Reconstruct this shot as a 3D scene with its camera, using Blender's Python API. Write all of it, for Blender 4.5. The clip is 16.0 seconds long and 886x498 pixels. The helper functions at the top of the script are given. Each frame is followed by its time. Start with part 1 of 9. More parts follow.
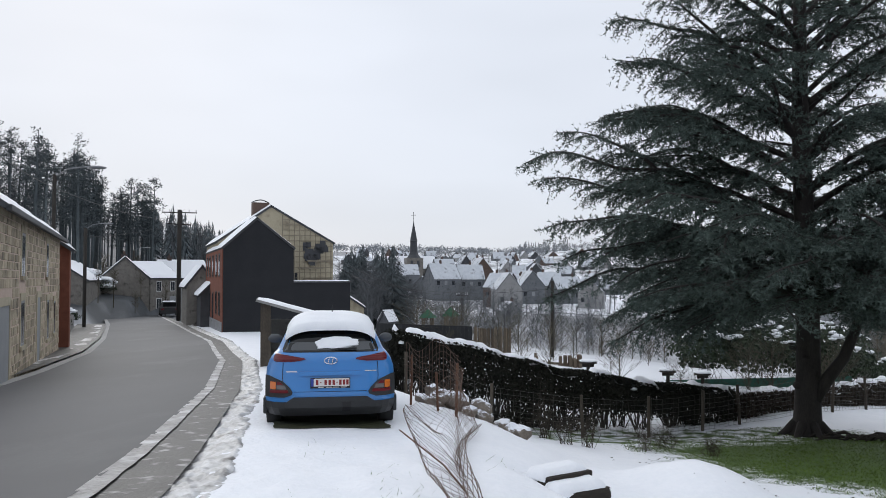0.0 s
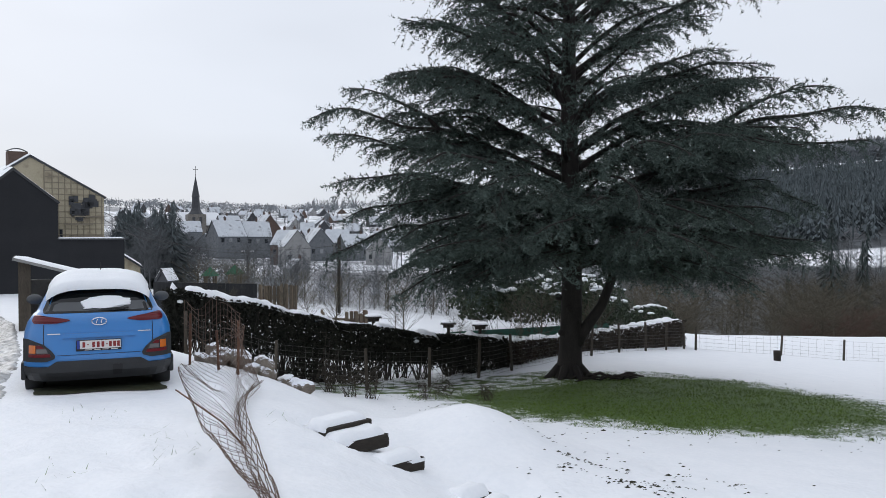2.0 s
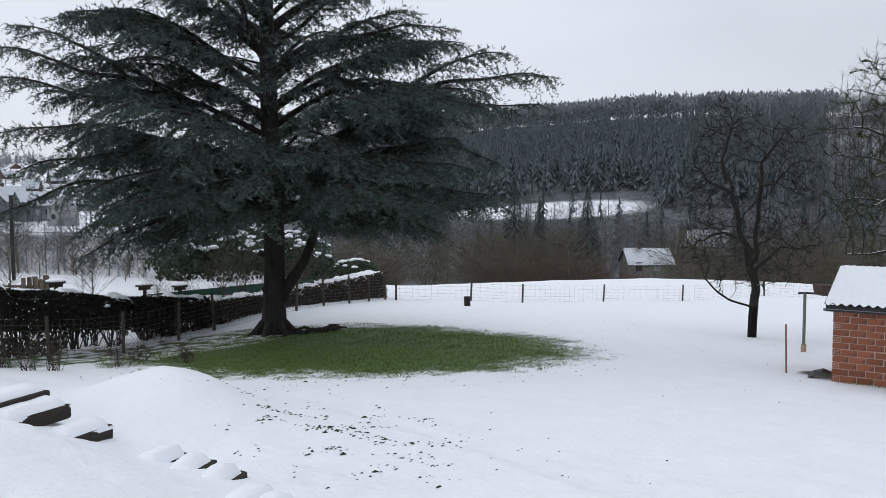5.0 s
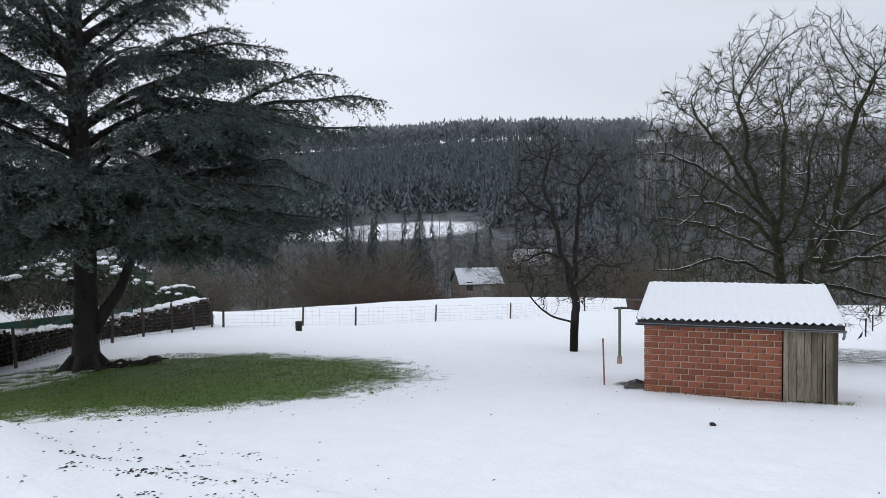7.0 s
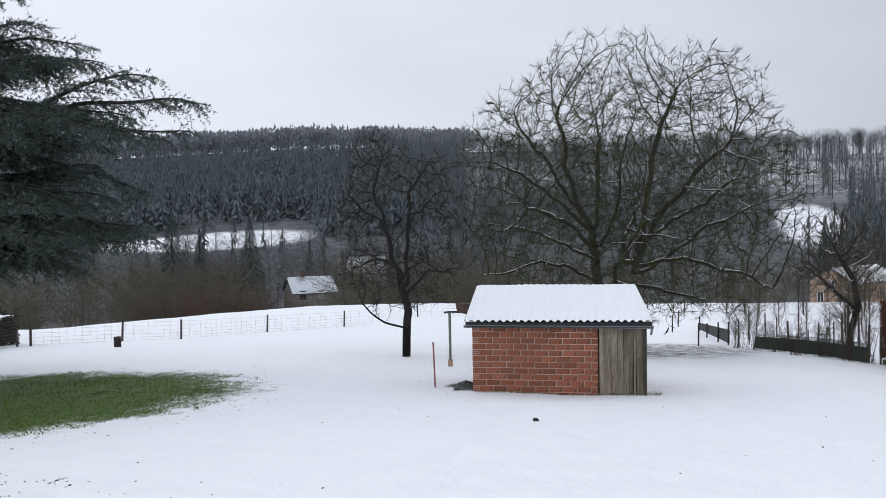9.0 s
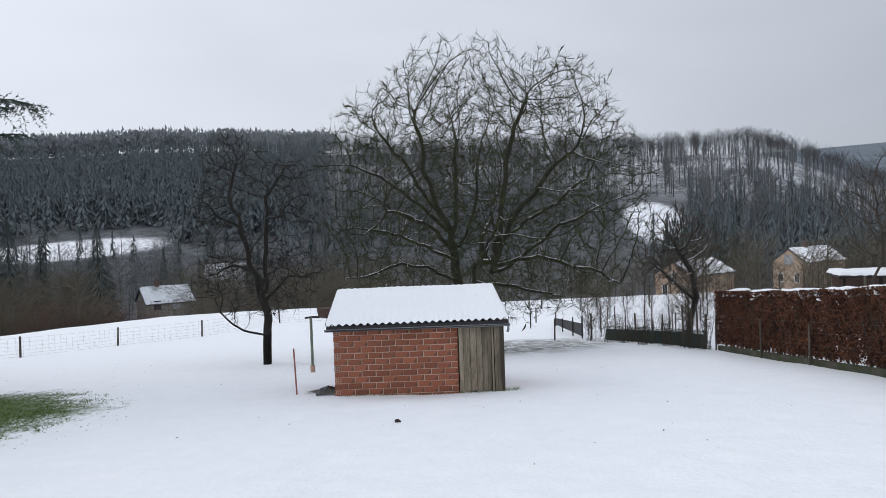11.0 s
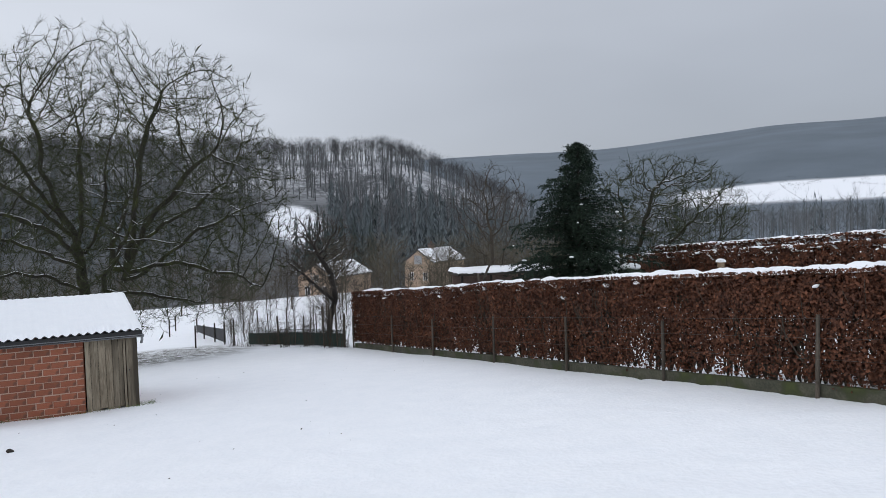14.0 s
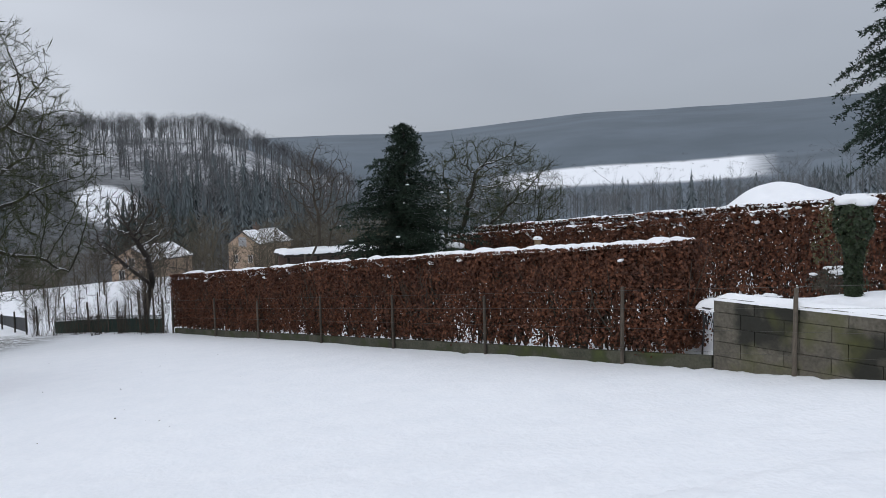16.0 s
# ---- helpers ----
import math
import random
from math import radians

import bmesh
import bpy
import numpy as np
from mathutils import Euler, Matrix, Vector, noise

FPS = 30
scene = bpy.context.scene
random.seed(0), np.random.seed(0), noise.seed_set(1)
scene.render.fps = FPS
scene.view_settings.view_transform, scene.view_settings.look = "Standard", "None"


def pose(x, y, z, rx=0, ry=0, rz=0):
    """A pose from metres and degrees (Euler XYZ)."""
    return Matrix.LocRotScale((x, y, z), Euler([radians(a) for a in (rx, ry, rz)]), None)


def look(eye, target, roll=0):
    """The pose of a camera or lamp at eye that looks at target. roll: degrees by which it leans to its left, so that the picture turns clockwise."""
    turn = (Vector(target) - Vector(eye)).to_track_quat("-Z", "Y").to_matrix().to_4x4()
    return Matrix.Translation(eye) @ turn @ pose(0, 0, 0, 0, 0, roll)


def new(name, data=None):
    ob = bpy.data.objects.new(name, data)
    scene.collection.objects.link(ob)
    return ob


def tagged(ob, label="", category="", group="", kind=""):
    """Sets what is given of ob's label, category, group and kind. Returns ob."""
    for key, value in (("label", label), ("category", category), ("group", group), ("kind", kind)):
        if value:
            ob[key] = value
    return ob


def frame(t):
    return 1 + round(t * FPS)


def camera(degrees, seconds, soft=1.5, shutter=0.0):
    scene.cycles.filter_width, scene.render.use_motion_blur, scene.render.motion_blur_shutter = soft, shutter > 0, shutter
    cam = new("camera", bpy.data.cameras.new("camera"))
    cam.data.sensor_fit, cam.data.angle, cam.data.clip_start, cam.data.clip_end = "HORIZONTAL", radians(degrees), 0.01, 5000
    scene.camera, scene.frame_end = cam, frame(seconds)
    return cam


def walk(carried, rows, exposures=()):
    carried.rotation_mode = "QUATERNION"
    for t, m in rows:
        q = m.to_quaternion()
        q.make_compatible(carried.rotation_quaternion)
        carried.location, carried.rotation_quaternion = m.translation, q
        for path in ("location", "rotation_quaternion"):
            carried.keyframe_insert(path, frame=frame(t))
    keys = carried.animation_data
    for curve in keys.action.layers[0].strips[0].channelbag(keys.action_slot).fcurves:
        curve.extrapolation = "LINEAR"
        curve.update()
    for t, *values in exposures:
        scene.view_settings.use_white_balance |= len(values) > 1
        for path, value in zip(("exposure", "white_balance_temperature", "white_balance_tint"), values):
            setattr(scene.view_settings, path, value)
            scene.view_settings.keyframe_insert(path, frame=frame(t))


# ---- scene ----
cam = camera(58.2, 16.0, soft=0.7)
EYE = 1.65
# seconds, metres from the first eye, degrees
ROWS = [
    (0.0, 0.000, 0.000, 0.000, 92.15, 0.14, -0.01),
    (0.5, 0.010, -0.004, 0.000, 91.81, -0.22, -3.26),
    (1.0, 0.043, -0.032, -0.001, 91.09, -0.26, -7.71),
    (1.5, 0.055, -0.049, -0.011, 90.19, -0.19, -11.84),
    (2.0, 0.069, -0.089, -0.025, 89.04, 0.15, -15.13),
    (2.5, 0.091, -0.105, -0.042, 87.82, 0.65, -18.83),
    (3.0, 0.109, -0.102, -0.064, 86.66, 0.71, -21.89),
    (3.5, 0.119, -0.131, -0.077, 85.85, 0.39, -24.41),
    (4.0, 0.136, -0.179, -0.072, 85.74, 0.24, -27.76),
    (4.5, 0.145, -0.210, -0.067, 85.78, 0.32, -32.03),
    (7.0, 0.308, -0.178, -0.039, 87.30, 0.65, -47.93),
    (7.5, 0.350, -0.197, -0.059, 87.88, 0.89, -50.73),
    (8.0, 0.365, -0.208, -0.062, 87.77, 0.98, -53.95),
    (8.5, 0.357, -0.228, -0.065, 87.69, 1.11, -56.93),
    (9.0, 0.358, -0.248, -0.072, 87.70, 0.98, -59.84),
    (11.5, 0.349, -0.372, -0.058, 87.37, 1.67, -73.16),
    (12.0, 0.355, -0.386, -0.054, 87.08, 1.00, -77.37),
    (12.5, 0.332, -0.406, -0.047, 86.99, 1.14, -81.54),
    (13.0, 0.293, -0.410, -0.040, 87.18, 1.26, -86.06),
    (13.5, 0.249, -0.452, -0.022, 87.17, 1.45, -90.89),
    (14.0, 0.200, -0.481, -0.020, 87.03, 1.62, -94.92),
    (14.5, 0.177, -0.477, -0.038, 86.76, 1.38, -98.72),
    (15.0, 0.193, -0.496, -0.037, 86.14, 1.18, -102.40),
    (15.5, 0.190, -0.505, -0.059, 85.66, 1.11, -105.21),
    (16.0, 0.173, -0.512, -0.069, 85.39, 1.22, -107.25),
]
walk(cam, [(t, pose(x, y, EYE + z, rx, ry, rz)) for t, x, y, z, rx, ry, rz in ROWS], [(0.0, 0.0), (4.5, 0.0), (7.5, 0.12), (9.5, 0.11), (12.0, 0.04), (14.0, 0.05), (16.0, 0.0)])


# ---- sky and light ----
world = bpy.data.worlds.new("overcast_sky")
scene.world = world
world.use_nodes = True
wn, wl = world.node_tree.nodes, world.node_tree.links
wn.clear()

SKY_STRENGTH = 1.0
w_out = wn.new("ShaderNodeOutputWorld")
w_bg = wn.new("ShaderNodeBackground")
w_sky = wn.new("ShaderNodeTexSky")
w_sky.sky_type, w_sky.sun_disc = "NISHITA", False
w_sky.sun_elevation, w_sky.sun_rotation = radians(24), radians(-25)
w_co = wn.new("ShaderNodeTexCoord")
w_sep = wn.new("ShaderNodeSeparateXYZ")
wl.new(w_co.outputs["Generated"], w_sep.inputs[0])
# cloud deck: brighter overhead than at the horizon, dull towards the south-east
w_up = wn.new("ShaderNodeMapRange")
w_up.inputs[1].default_value, w_up.inputs[2].default_value = 0.0, 0.75
w_up.inputs[3].default_value, w_up.inputs[4].default_value = 0.0, 1.0
wl.new(w_sep.outputs["Z"], w_up.inputs[0])
w_east = wn.new("ShaderNodeMapRange")
w_east.interpolation_type = "SMOOTHSTEP"
w_east.inputs[1].default_value, w_east.inputs[2].default_value = 0.10, 1.05
w_dir = wn.new("ShaderNodeVectorMath")
w_dir.operation = "DOT_PRODUCT"
w_dir.inputs[1].default_value = (0.64, -0.77, 0.0)
wl.new(w_co.outputs["Generated"], w_dir.inputs[0])
wl.new(w_dir.outputs["Value"], w_east.inputs[0])
w_noise = wn.new("ShaderNodeTexNoise")
w_noise.inputs["Scale"].default_value, w_noise.inputs["Detail"].default_value = 1.6, 3.0
w_map = wn.new("ShaderNodeMapping")
w_map.inputs["Scale"].default_value = (1, 1, 3.2)
wl.new(w_co.outputs["Generated"], w_map.inputs[0])
wl.new(w_map.outputs[0], w_noise.inputs["Vector"])
w_low = wn.new("ShaderNodeMix")
w_low.data_type = "RGBA"
w_low.inputs[6].default_value = (0.655, 0.695, 0.775, 1)
w_low.inputs[7].default_value = (0.245, 0.27, 0.32, 1)
wl.new(w_east.outputs[0], w_low.inputs[0])
w_high = wn.new("ShaderNodeMix")
w_high.data_type = "RGBA"
w_high.inputs[7].default_value = (0.84, 0.89, 0.985, 1)
wl.new(w_up.outputs[0], w_high.inputs[0])
wl.new(w_low.outputs[2], w_high.inputs[6])
w_cl = wn.new("ShaderNodeMapRange")
w_cl.inputs[1].default_value, w_cl.inputs[2].default_value = 0.3, 0.7
w_cl.inputs[3].default_value, w_cl.inputs[4].default_value = 0.91, 1.075
wl.new(w_noise.outputs[0], w_cl.inputs[0])
w_mul = wn.new("ShaderNodeMix")
w_mul.data_type, w_mul.blend_type = "RGBA", "MULTIPLY"
w_mul.inputs[0].default_value = 1.0
wl.new(w_high.outputs[2], w_mul.inputs[6])
wl.new(w_cl.outputs[0], w_mul.inputs[7])
# a little of the clear sky comes through the cloud
w_add = wn.new("ShaderNodeMix")
w_add.data_type, w_add.blend_type = "RGBA", "ADD"
w_add.inputs[0].default_value = 0.006
wl.new(w_mul.outputs[2], w_add.inputs[6])
wl.new(w_sky.outputs[0], w_add.inputs[7])
wl.new(w_add.outputs[2], w_bg.inputs["Color"])
w_bg.inputs["Strength"].default_value = SKY_STRENGTH
wl.new(w_bg.outputs[0], w_out.inputs["Surface"])

sun = new("sun", bpy.data.lights.new("sun", "SUN"))
sun.data.energy, sun.data.angle, sun.data.color = 0.55, radians(28), (1.0, 0.97, 0.93)
sun.matrix_world = look((-60, 130, 75), (0, 0, 0))
scene.view_settings.exposure = 0.0


# ---- materials ----
def material(name, low, high, size=1.0, rough=0.7, bump=0.2, fine=12.0, metal=0.0, spec=0.4, per_object=0.0, per_island=0.0,
             stain=None, stain_at=(0.55, 0.7), stain_size=0.4, stretch=(1, 1, 1), snow=None, moss=None, depth=0.01):
    """A two-scale noise material at real-world size. snow: (from, to) of the upward normal that carries snow."""
    m = bpy.data.materials.new(name)
    m.use_nodes = True
    n, l = m.node_tree.nodes, m.node_tree.links
    bsdf = n["Principled BSDF"]
    geo = n.new("ShaderNodeNewGeometry")
    mp = n.new("ShaderNodeMapping")
    mp.inputs["Scale"].default_value = stretch
    tc = n.new("ShaderNodeTexCoord")
    l.new(tc.outputs["Object"], mp.inputs[0])
    a = n.new("ShaderNodeTexNoise")
    a.inputs["Scale"].default_value, a.inputs["Detail"].default_value = 1.0 / size, 5
    b = n.new("ShaderNodeTexNoise")
    b.inputs["Scale"].default_value, b.inputs["Detail"].default_value = fine / size, 4
    l.new(mp.outputs[0], a.inputs["Vector"])
    l.new(mp.outputs[0], b.inputs["Vector"])
    mix = n.new("ShaderNodeMath")
    mix.operation = "MULTIPLY_ADD"
    mix.inputs[1].default_value = 0.5
    l.new(a.outputs[0], mix.inputs[0])
    hb = n.new("ShaderNodeMath")
    hb.operation = "MULTIPLY"
    hb.inputs[1].default_value = 0.5
    l.new(b.outputs[0], hb.inputs[0])
    l.new(hb.outputs[0], mix.inputs[2])
    rng = n.new("ShaderNodeMapRange")
    rng.inputs[1].default_value, rng.inputs[2].default_value = 0.32, 0.68
    l.new(mix.outputs[0], rng.inputs[0])
    col = n.new("ShaderNodeMix")
    col.data_type = "RGBA"
    col.inputs[6].default_value, col.inputs[7].default_value = (*low, 1), (*high, 1)
    l.new(rng.outputs[0], col.inputs[0])
    out = col.outputs[2]
    if per_object or per_island:
        src = n.new("ShaderNodeObjectInfo").outputs["Random"] if per_object else geo.outputs["Random Per Island"]
        k = per_object or per_island
        vr = n.new("ShaderNodeMapRange")
        vr.inputs[3].default_value, vr.inputs[4].default_value = 1 - k, 1 + k
        l.new(src, vr.inputs[0])
        mu = n.new("ShaderNodeMix")
        mu.data_type, mu.blend_type = "RGBA", "MULTIPLY"
        mu.inputs[0].default_value = 1
        l.new(out, mu.inputs[6])
        l.new(vr.outputs[0], mu.inputs[7])
        out = mu.outputs[2]
    for colour, size_of, lim in ((stain, stain_size, stain_at), (moss, 0.5, (0.5, 0.72))):
        if colour:
            s = n.new("ShaderNodeTexNoise")
            s.inputs["Scale"].default_value, s.inputs["Detail"].default_value = 1 / size_of, 6
            l.new(mp.outputs[0], s.inputs["Vector"])
            sr = n.new("ShaderNodeMapRange")
            sr.inputs[1].default_value, sr.inputs[2].default_value = lim
            l.new(s.outputs[0], sr.inputs[0])
            sm = n.new("ShaderNodeMix")
            sm.data_type = "RGBA"
            sm.inputs[7].default_value = (*colour, 1)
            l.new(sr.outputs[0], sm.inputs[0])
            l.new(out, sm.inputs[6])
            out = sm.outputs[2]
    if snow:
        sep = n.new("ShaderNodeSeparateXYZ")
        l.new(geo.outputs["Normal"], sep.inputs[0])
        ad = n.new("ShaderNodeMath")
        ad.operation = "MULTIPLY_ADD"
        ad.inputs[1].default_value = 0.5
        l.new(b.outputs[0], ad.inputs[0])
        l.new(sep.outputs["Z"], ad.inputs[2])
        sr = n.new("ShaderNodeMapRange")
        sr.inputs[1].default_value, sr.inputs[2].default_value = snow[0] + 0.25, snow[1] + 0.25
        l.new(ad.outputs[0], sr.inputs[0])
        sm = n.new("ShaderNodeMix")
        sm.data_type = "RGBA"
        sm.inputs[7].default_value = (0.8, 0.82, 0.86, 1)
        l.new(sr.outputs[0], sm.inputs[0])
        l.new(out, sm.inputs[6])
        out = sm.outputs[2]
    l.new(out, bsdf.inputs["Base Color"])
    rr = n.new("ShaderNodeMapRange")
    rr.inputs[3].default_value, rr.inputs[4].default_value = max(0.02, rough - 0.1), min(1, rough + 0.1)
    l.new(b.outputs[0], rr.inputs[0])
    l.new(rr.outputs[0], bsdf.inputs["Roughness"])
    bsdf.inputs["Metallic"].default_value = metal
    bsdf.inputs["Specular IOR Level"].default_value = spec
    if bump:
        bp = n.new("ShaderNodeBump")
        bp.inputs["Strength"].default_value, bp.inputs["Distance"].default_value = bump, depth
        l.new(mix.outputs[0], bp.inputs["Height"])
        l.new(bp.outputs[0], bsdf.inputs["Normal"])
    return m


def plain(name, colour, rough=0.5, metal=0.0, emit=0.0, coat=0.0, spec=0.5):
    m = bpy.data.materials.new(name)
    m.use_nodes = True
    b = m.node_tree.nodes["Principled BSDF"]
    b.inputs["Base Color"].default_value = (*colour, 1)
    b.inputs["Roughness"].default_value, b.inputs["Metallic"].default_value = rough, metal
    b.inputs["Coat Weight"].default_value, b.inputs["Specular IOR Level"].default_value = coat, spec
    return m


SNOW = material("snow", (0.83, 0.85, 0.885), (0.90, 0.91, 0.935), 0.5, 0.65, 0.6, 7, depth=0.05, spec=0.25)
SNOW_SOFT = material("snow_cap", (0.84, 0.86, 0.89), (0.90, 0.91, 0.93), 0.2, 0.65, 0.4, 6, depth=0.02, spec=0.25)
SLUSH = material("slush", (0.24, 0.235, 0.225), (0.70, 0.705, 0.715), 0.35, 0.4, 0.8, 5, depth=0.03, stain=(0.12, 0.11, 0.10), stain_size=0.3)
ASPHALT = material("wet_asphalt", (0.054, 0.056, 0.059), (0.094, 0.096, 0.100), 2.5, 0.62, 0.35, 60, spec=0.3, depth=0.004, stain=(0.10, 0.102, 0.105), stain_size=1.8, stretch=(1, 0.35, 1))
CONCRETE = material("concrete", (0.26, 0.255, 0.245), (0.38, 0.375, 0.36), 0.8, 0.75, 0.3, 14, stain=(0.16, 0.155, 0.145), stain_size=0.5)
KERB_SLUSH = material("slush_on_kerb", (0.12, 0.115, 0.11), (0.36, 0.355, 0.35), 0.5, 0.5, 0.8, 8, depth=0.03, stain=(0.52, 0.52, 0.53), stain_size=0.45, stain_at=(0.48, 0.64))
WET_CONCRETE = material("wet_gutter_concrete", (0.030, 0.029, 0.028), (0.080, 0.077, 0.072), 0.5, 0.5, 0.6, 12, spec=0.25, depth=0.02, stain=(0.34, 0.335, 0.33), stain_size=0.22, stain_at=(0.59, 0.70))
BLOCK = material("mossy_concrete_block", (0.055, 0.049, 0.038), (0.155, 0.140, 0.110), 0.5, 0.85, 0.7, 12, stain=(0.020, 0.020, 0.015), stain_size=0.55, stain_at=(0.50, 0.62), moss=(0.070, 0.072, 0.022), per_object=0.12)
WALL_FOOT = material("mossy_plinth", (0.024, 0.026, 0.017), (0.095, 0.093, 0.066), 0.45, 0.85, 0.6, 12, stain=(0.016, 0.017, 0.012), stain_size=0.5, stain_at=(0.50, 0.62), moss=(0.060, 0.074, 0.020))
BARK_DARK_CEDAR = material("dark_cedar_limb", (0.016, 0.014, 0.013), (0.044, 0.038, 0.034), 0.2, 0.9, 0.6, 9, stretch=(1, 1, 0.3), depth=0.02)
BARK_DARK = material("dark_bark", (0.018, 0.015, 0.013), (0.048, 0.042, 0.035), 0.2, 0.9, 0.8, 9, stretch=(1, 1, 0.3), depth=0.02, snow=(0.72, 0.95))
BARK_MOSS = material("mossy_walnut_bark", (0.014, 0.013, 0.010), (0.042, 0.039, 0.025), 0.3, 0.9, 0.8, 9, depth=0.02, snow=(0.76, 0.94), moss=(0.055, 0.064, 0.016))
BARK_BLACK = material("black_orchard_bark", (0.011, 0.010, 0.009), (0.034, 0.030, 0.026), 0.15, 0.9, 0.8, 9, stretch=(1, 1, 0.3), depth=0.02)
TWIG = material("bare_twig", (0.034, 0.028, 0.022), (0.080, 0.066, 0.050), 0.4, 0.9, 0, 6)
NEEDLE = material("cedar_needles", (0.027, 0.041, 0.034), (0.112, 0.148, 0.130), 1.4, 0.75, 0, 8, per_island=0.35, spec=0.25)
YEW = material("dark_hedge_foliage", (0.010, 0.011, 0.009), (0.030, 0.030, 0.022), 0.5, 0.8, 0, 10, per_island=0.4, spec=0.2)
BEECH = material("dead_beech_leaf", (0.036, 0.015, 0.010), (0.165, 0.064, 0.033), 0.35, 0.7, 0, 8, per_island=0.5, spec=0.3)
FIR = material("fir_needles", (0.010, 0.020, 0.013), (0.030, 0.048, 0.032), 0.6, 0.8, 0, 8, per_island=0.4, spec=0.2)
BRICK = material("red_hollow_brick", (0.20, 0.064, 0.035), (0.35, 0.126, 0.068), 0.22, 0.85, 0.5, 14, per_object=0.26, stain=(0.13, 0.055, 0.035), stain_size=0.15, depth=0.004)
MORTAR = material("grey_mortar", (0.50, 0.38, 0.31), (0.64, 0.52, 0.44), 0.2, 0.9, 0.5, 12, depth=0.004)
PLANK = material("weathered_plank", (0.095, 0.075, 0.050), (0.34, 0.29, 0.215), 0.22, 0.85, 0.6, 7, stretch=(1.6, 1.6, 0.16), per_object=0.28, stain=(0.05, 0.040, 0.028), stain_size=0.3, stain_at=(0.5, 0.66), depth=0.005)
POST = material("grey_fence_wood", (0.046, 0.038, 0.030), (0.110, 0.092, 0.072), 0.15, 0.9, 0.4, 8, stretch=(1, 1, 0.2), per_object=0.25)
SLEEPER = material("dark_timber", (0.013, 0.011, 0.009), (0.046, 0.038, 0.030), 0.2, 0.9, 0.8, 8, stretch=(0.3, 1, 1), depth=0.01)
CORRUGATED = material("dark_corrugated_sheet", (0.025, 0.028, 0.032), (0.07, 0.075, 0.08), 0.4, 0.7, 0.2, 9)
ZINC = material("zinc_gutter", (0.16, 0.17, 0.18), (0.27, 0.28, 0.29), 0.4, 0.5, 0.1, 9, metal=0.6)
RUST = material("rusty_steel", (0.07, 0.032, 0.018), (0.17, 0.08, 0.045), 0.2, 0.85, 0.4, 9)
WIRE = plain("galvanised_wire", (0.12, 0.115, 0.105), 0.5, 0.7)
RUST_WIRE = material("rusty_wire", (0.07, 0.042, 0.03), (0.15, 0.10, 0.075), 0.3, 0.8, 0, 6)
BLACK_METAL = plain("black_metal", (0.015, 0.015, 0.016), 0.5, 0.2)


# ---- building helpers ----
def mesh_of(name, verts, faces, mats=(), smooth_shade=False):
    me = bpy.data.meshes.new(name)
    me.from_pydata(verts, [], faces)
    for m in mats:
        me.materials.append(m)
    if smooth_shade:
        me.polygons.foreach_set("use_smooth", [True] * len(me.polygons))
    me.update()
    return me


def part(name, bm, mat, parent=None, label=""):
    """Links a bmesh (or a mesh) as one object under a thing or a part."""
    if isinstance(bm, bmesh.types.BMesh):
        me = bpy.data.meshes.new(name)
        bm.to_mesh(me)
        bm.free()
    else:
        me = bm
    if mat and not me.materials:
        me.materials.append(mat)
    ob = new(name, me)
    if parent is not None:
        ob.parent = parent
    if label:
        ob["label"] = label
    return ob


def empty(name, x, y, z, rz=0.0, label="", category="", group="", kind=""):
    ob = new(name)
    ob.empty_display_size = 0.1
    ob.matrix_world = pose(x, y, z, 0, 0, rz)
    return tagged(ob, label, category, group, kind)


def box(bm, x0, x1, y0, y1, z0, z1, bevel=0.0, turn=None):
    r = bmesh.ops.create_cube(bm, size=1.0, matrix=Matrix.LocRotScale(((x0 + x1) / 2, (y0 + y1) / 2, (z0 + z1) / 2), None, (x1 - x0, y1 - y0, z1 - z0)))
    if bevel:
        es = list({e for v in r["verts"] for e in v.link_edges})
        r2 = bmesh.ops.bevel(bm, geom=es, offset=bevel, segments=2, affect="EDGES", profile=0.6)
        vs = list({v for f in r2["faces"] for v in f.verts})
    else:
        vs = r["verts"]
    if turn is not None:
        bmesh.ops.transform(bm, matrix=turn, verts=[v for v in bm.verts if v in set(vs)])
    return bm


def boxed(*a, **k):
    return box(bmesh.new(), *a, **k)


def hexa(bm, pts, bevel=0.0):
    """A block from its 8 corners: the lower four round, then the upper four."""
    v = [bm.verts.new(p) for p in pts]
    fs = [bm.faces.new([v[i] for i in f]) for f in ((3, 2, 1, 0), (4, 5, 6, 7), (0, 1, 5, 4), (1, 2, 6, 5), (2, 3, 7, 6), (3, 0, 4, 7))]
    if bevel:
        bmesh.ops.bevel(bm, geom=list({e for f in fs for e in f.edges}), offset=bevel, segments=2, affect="EDGES", profile=0.6)
    return bm


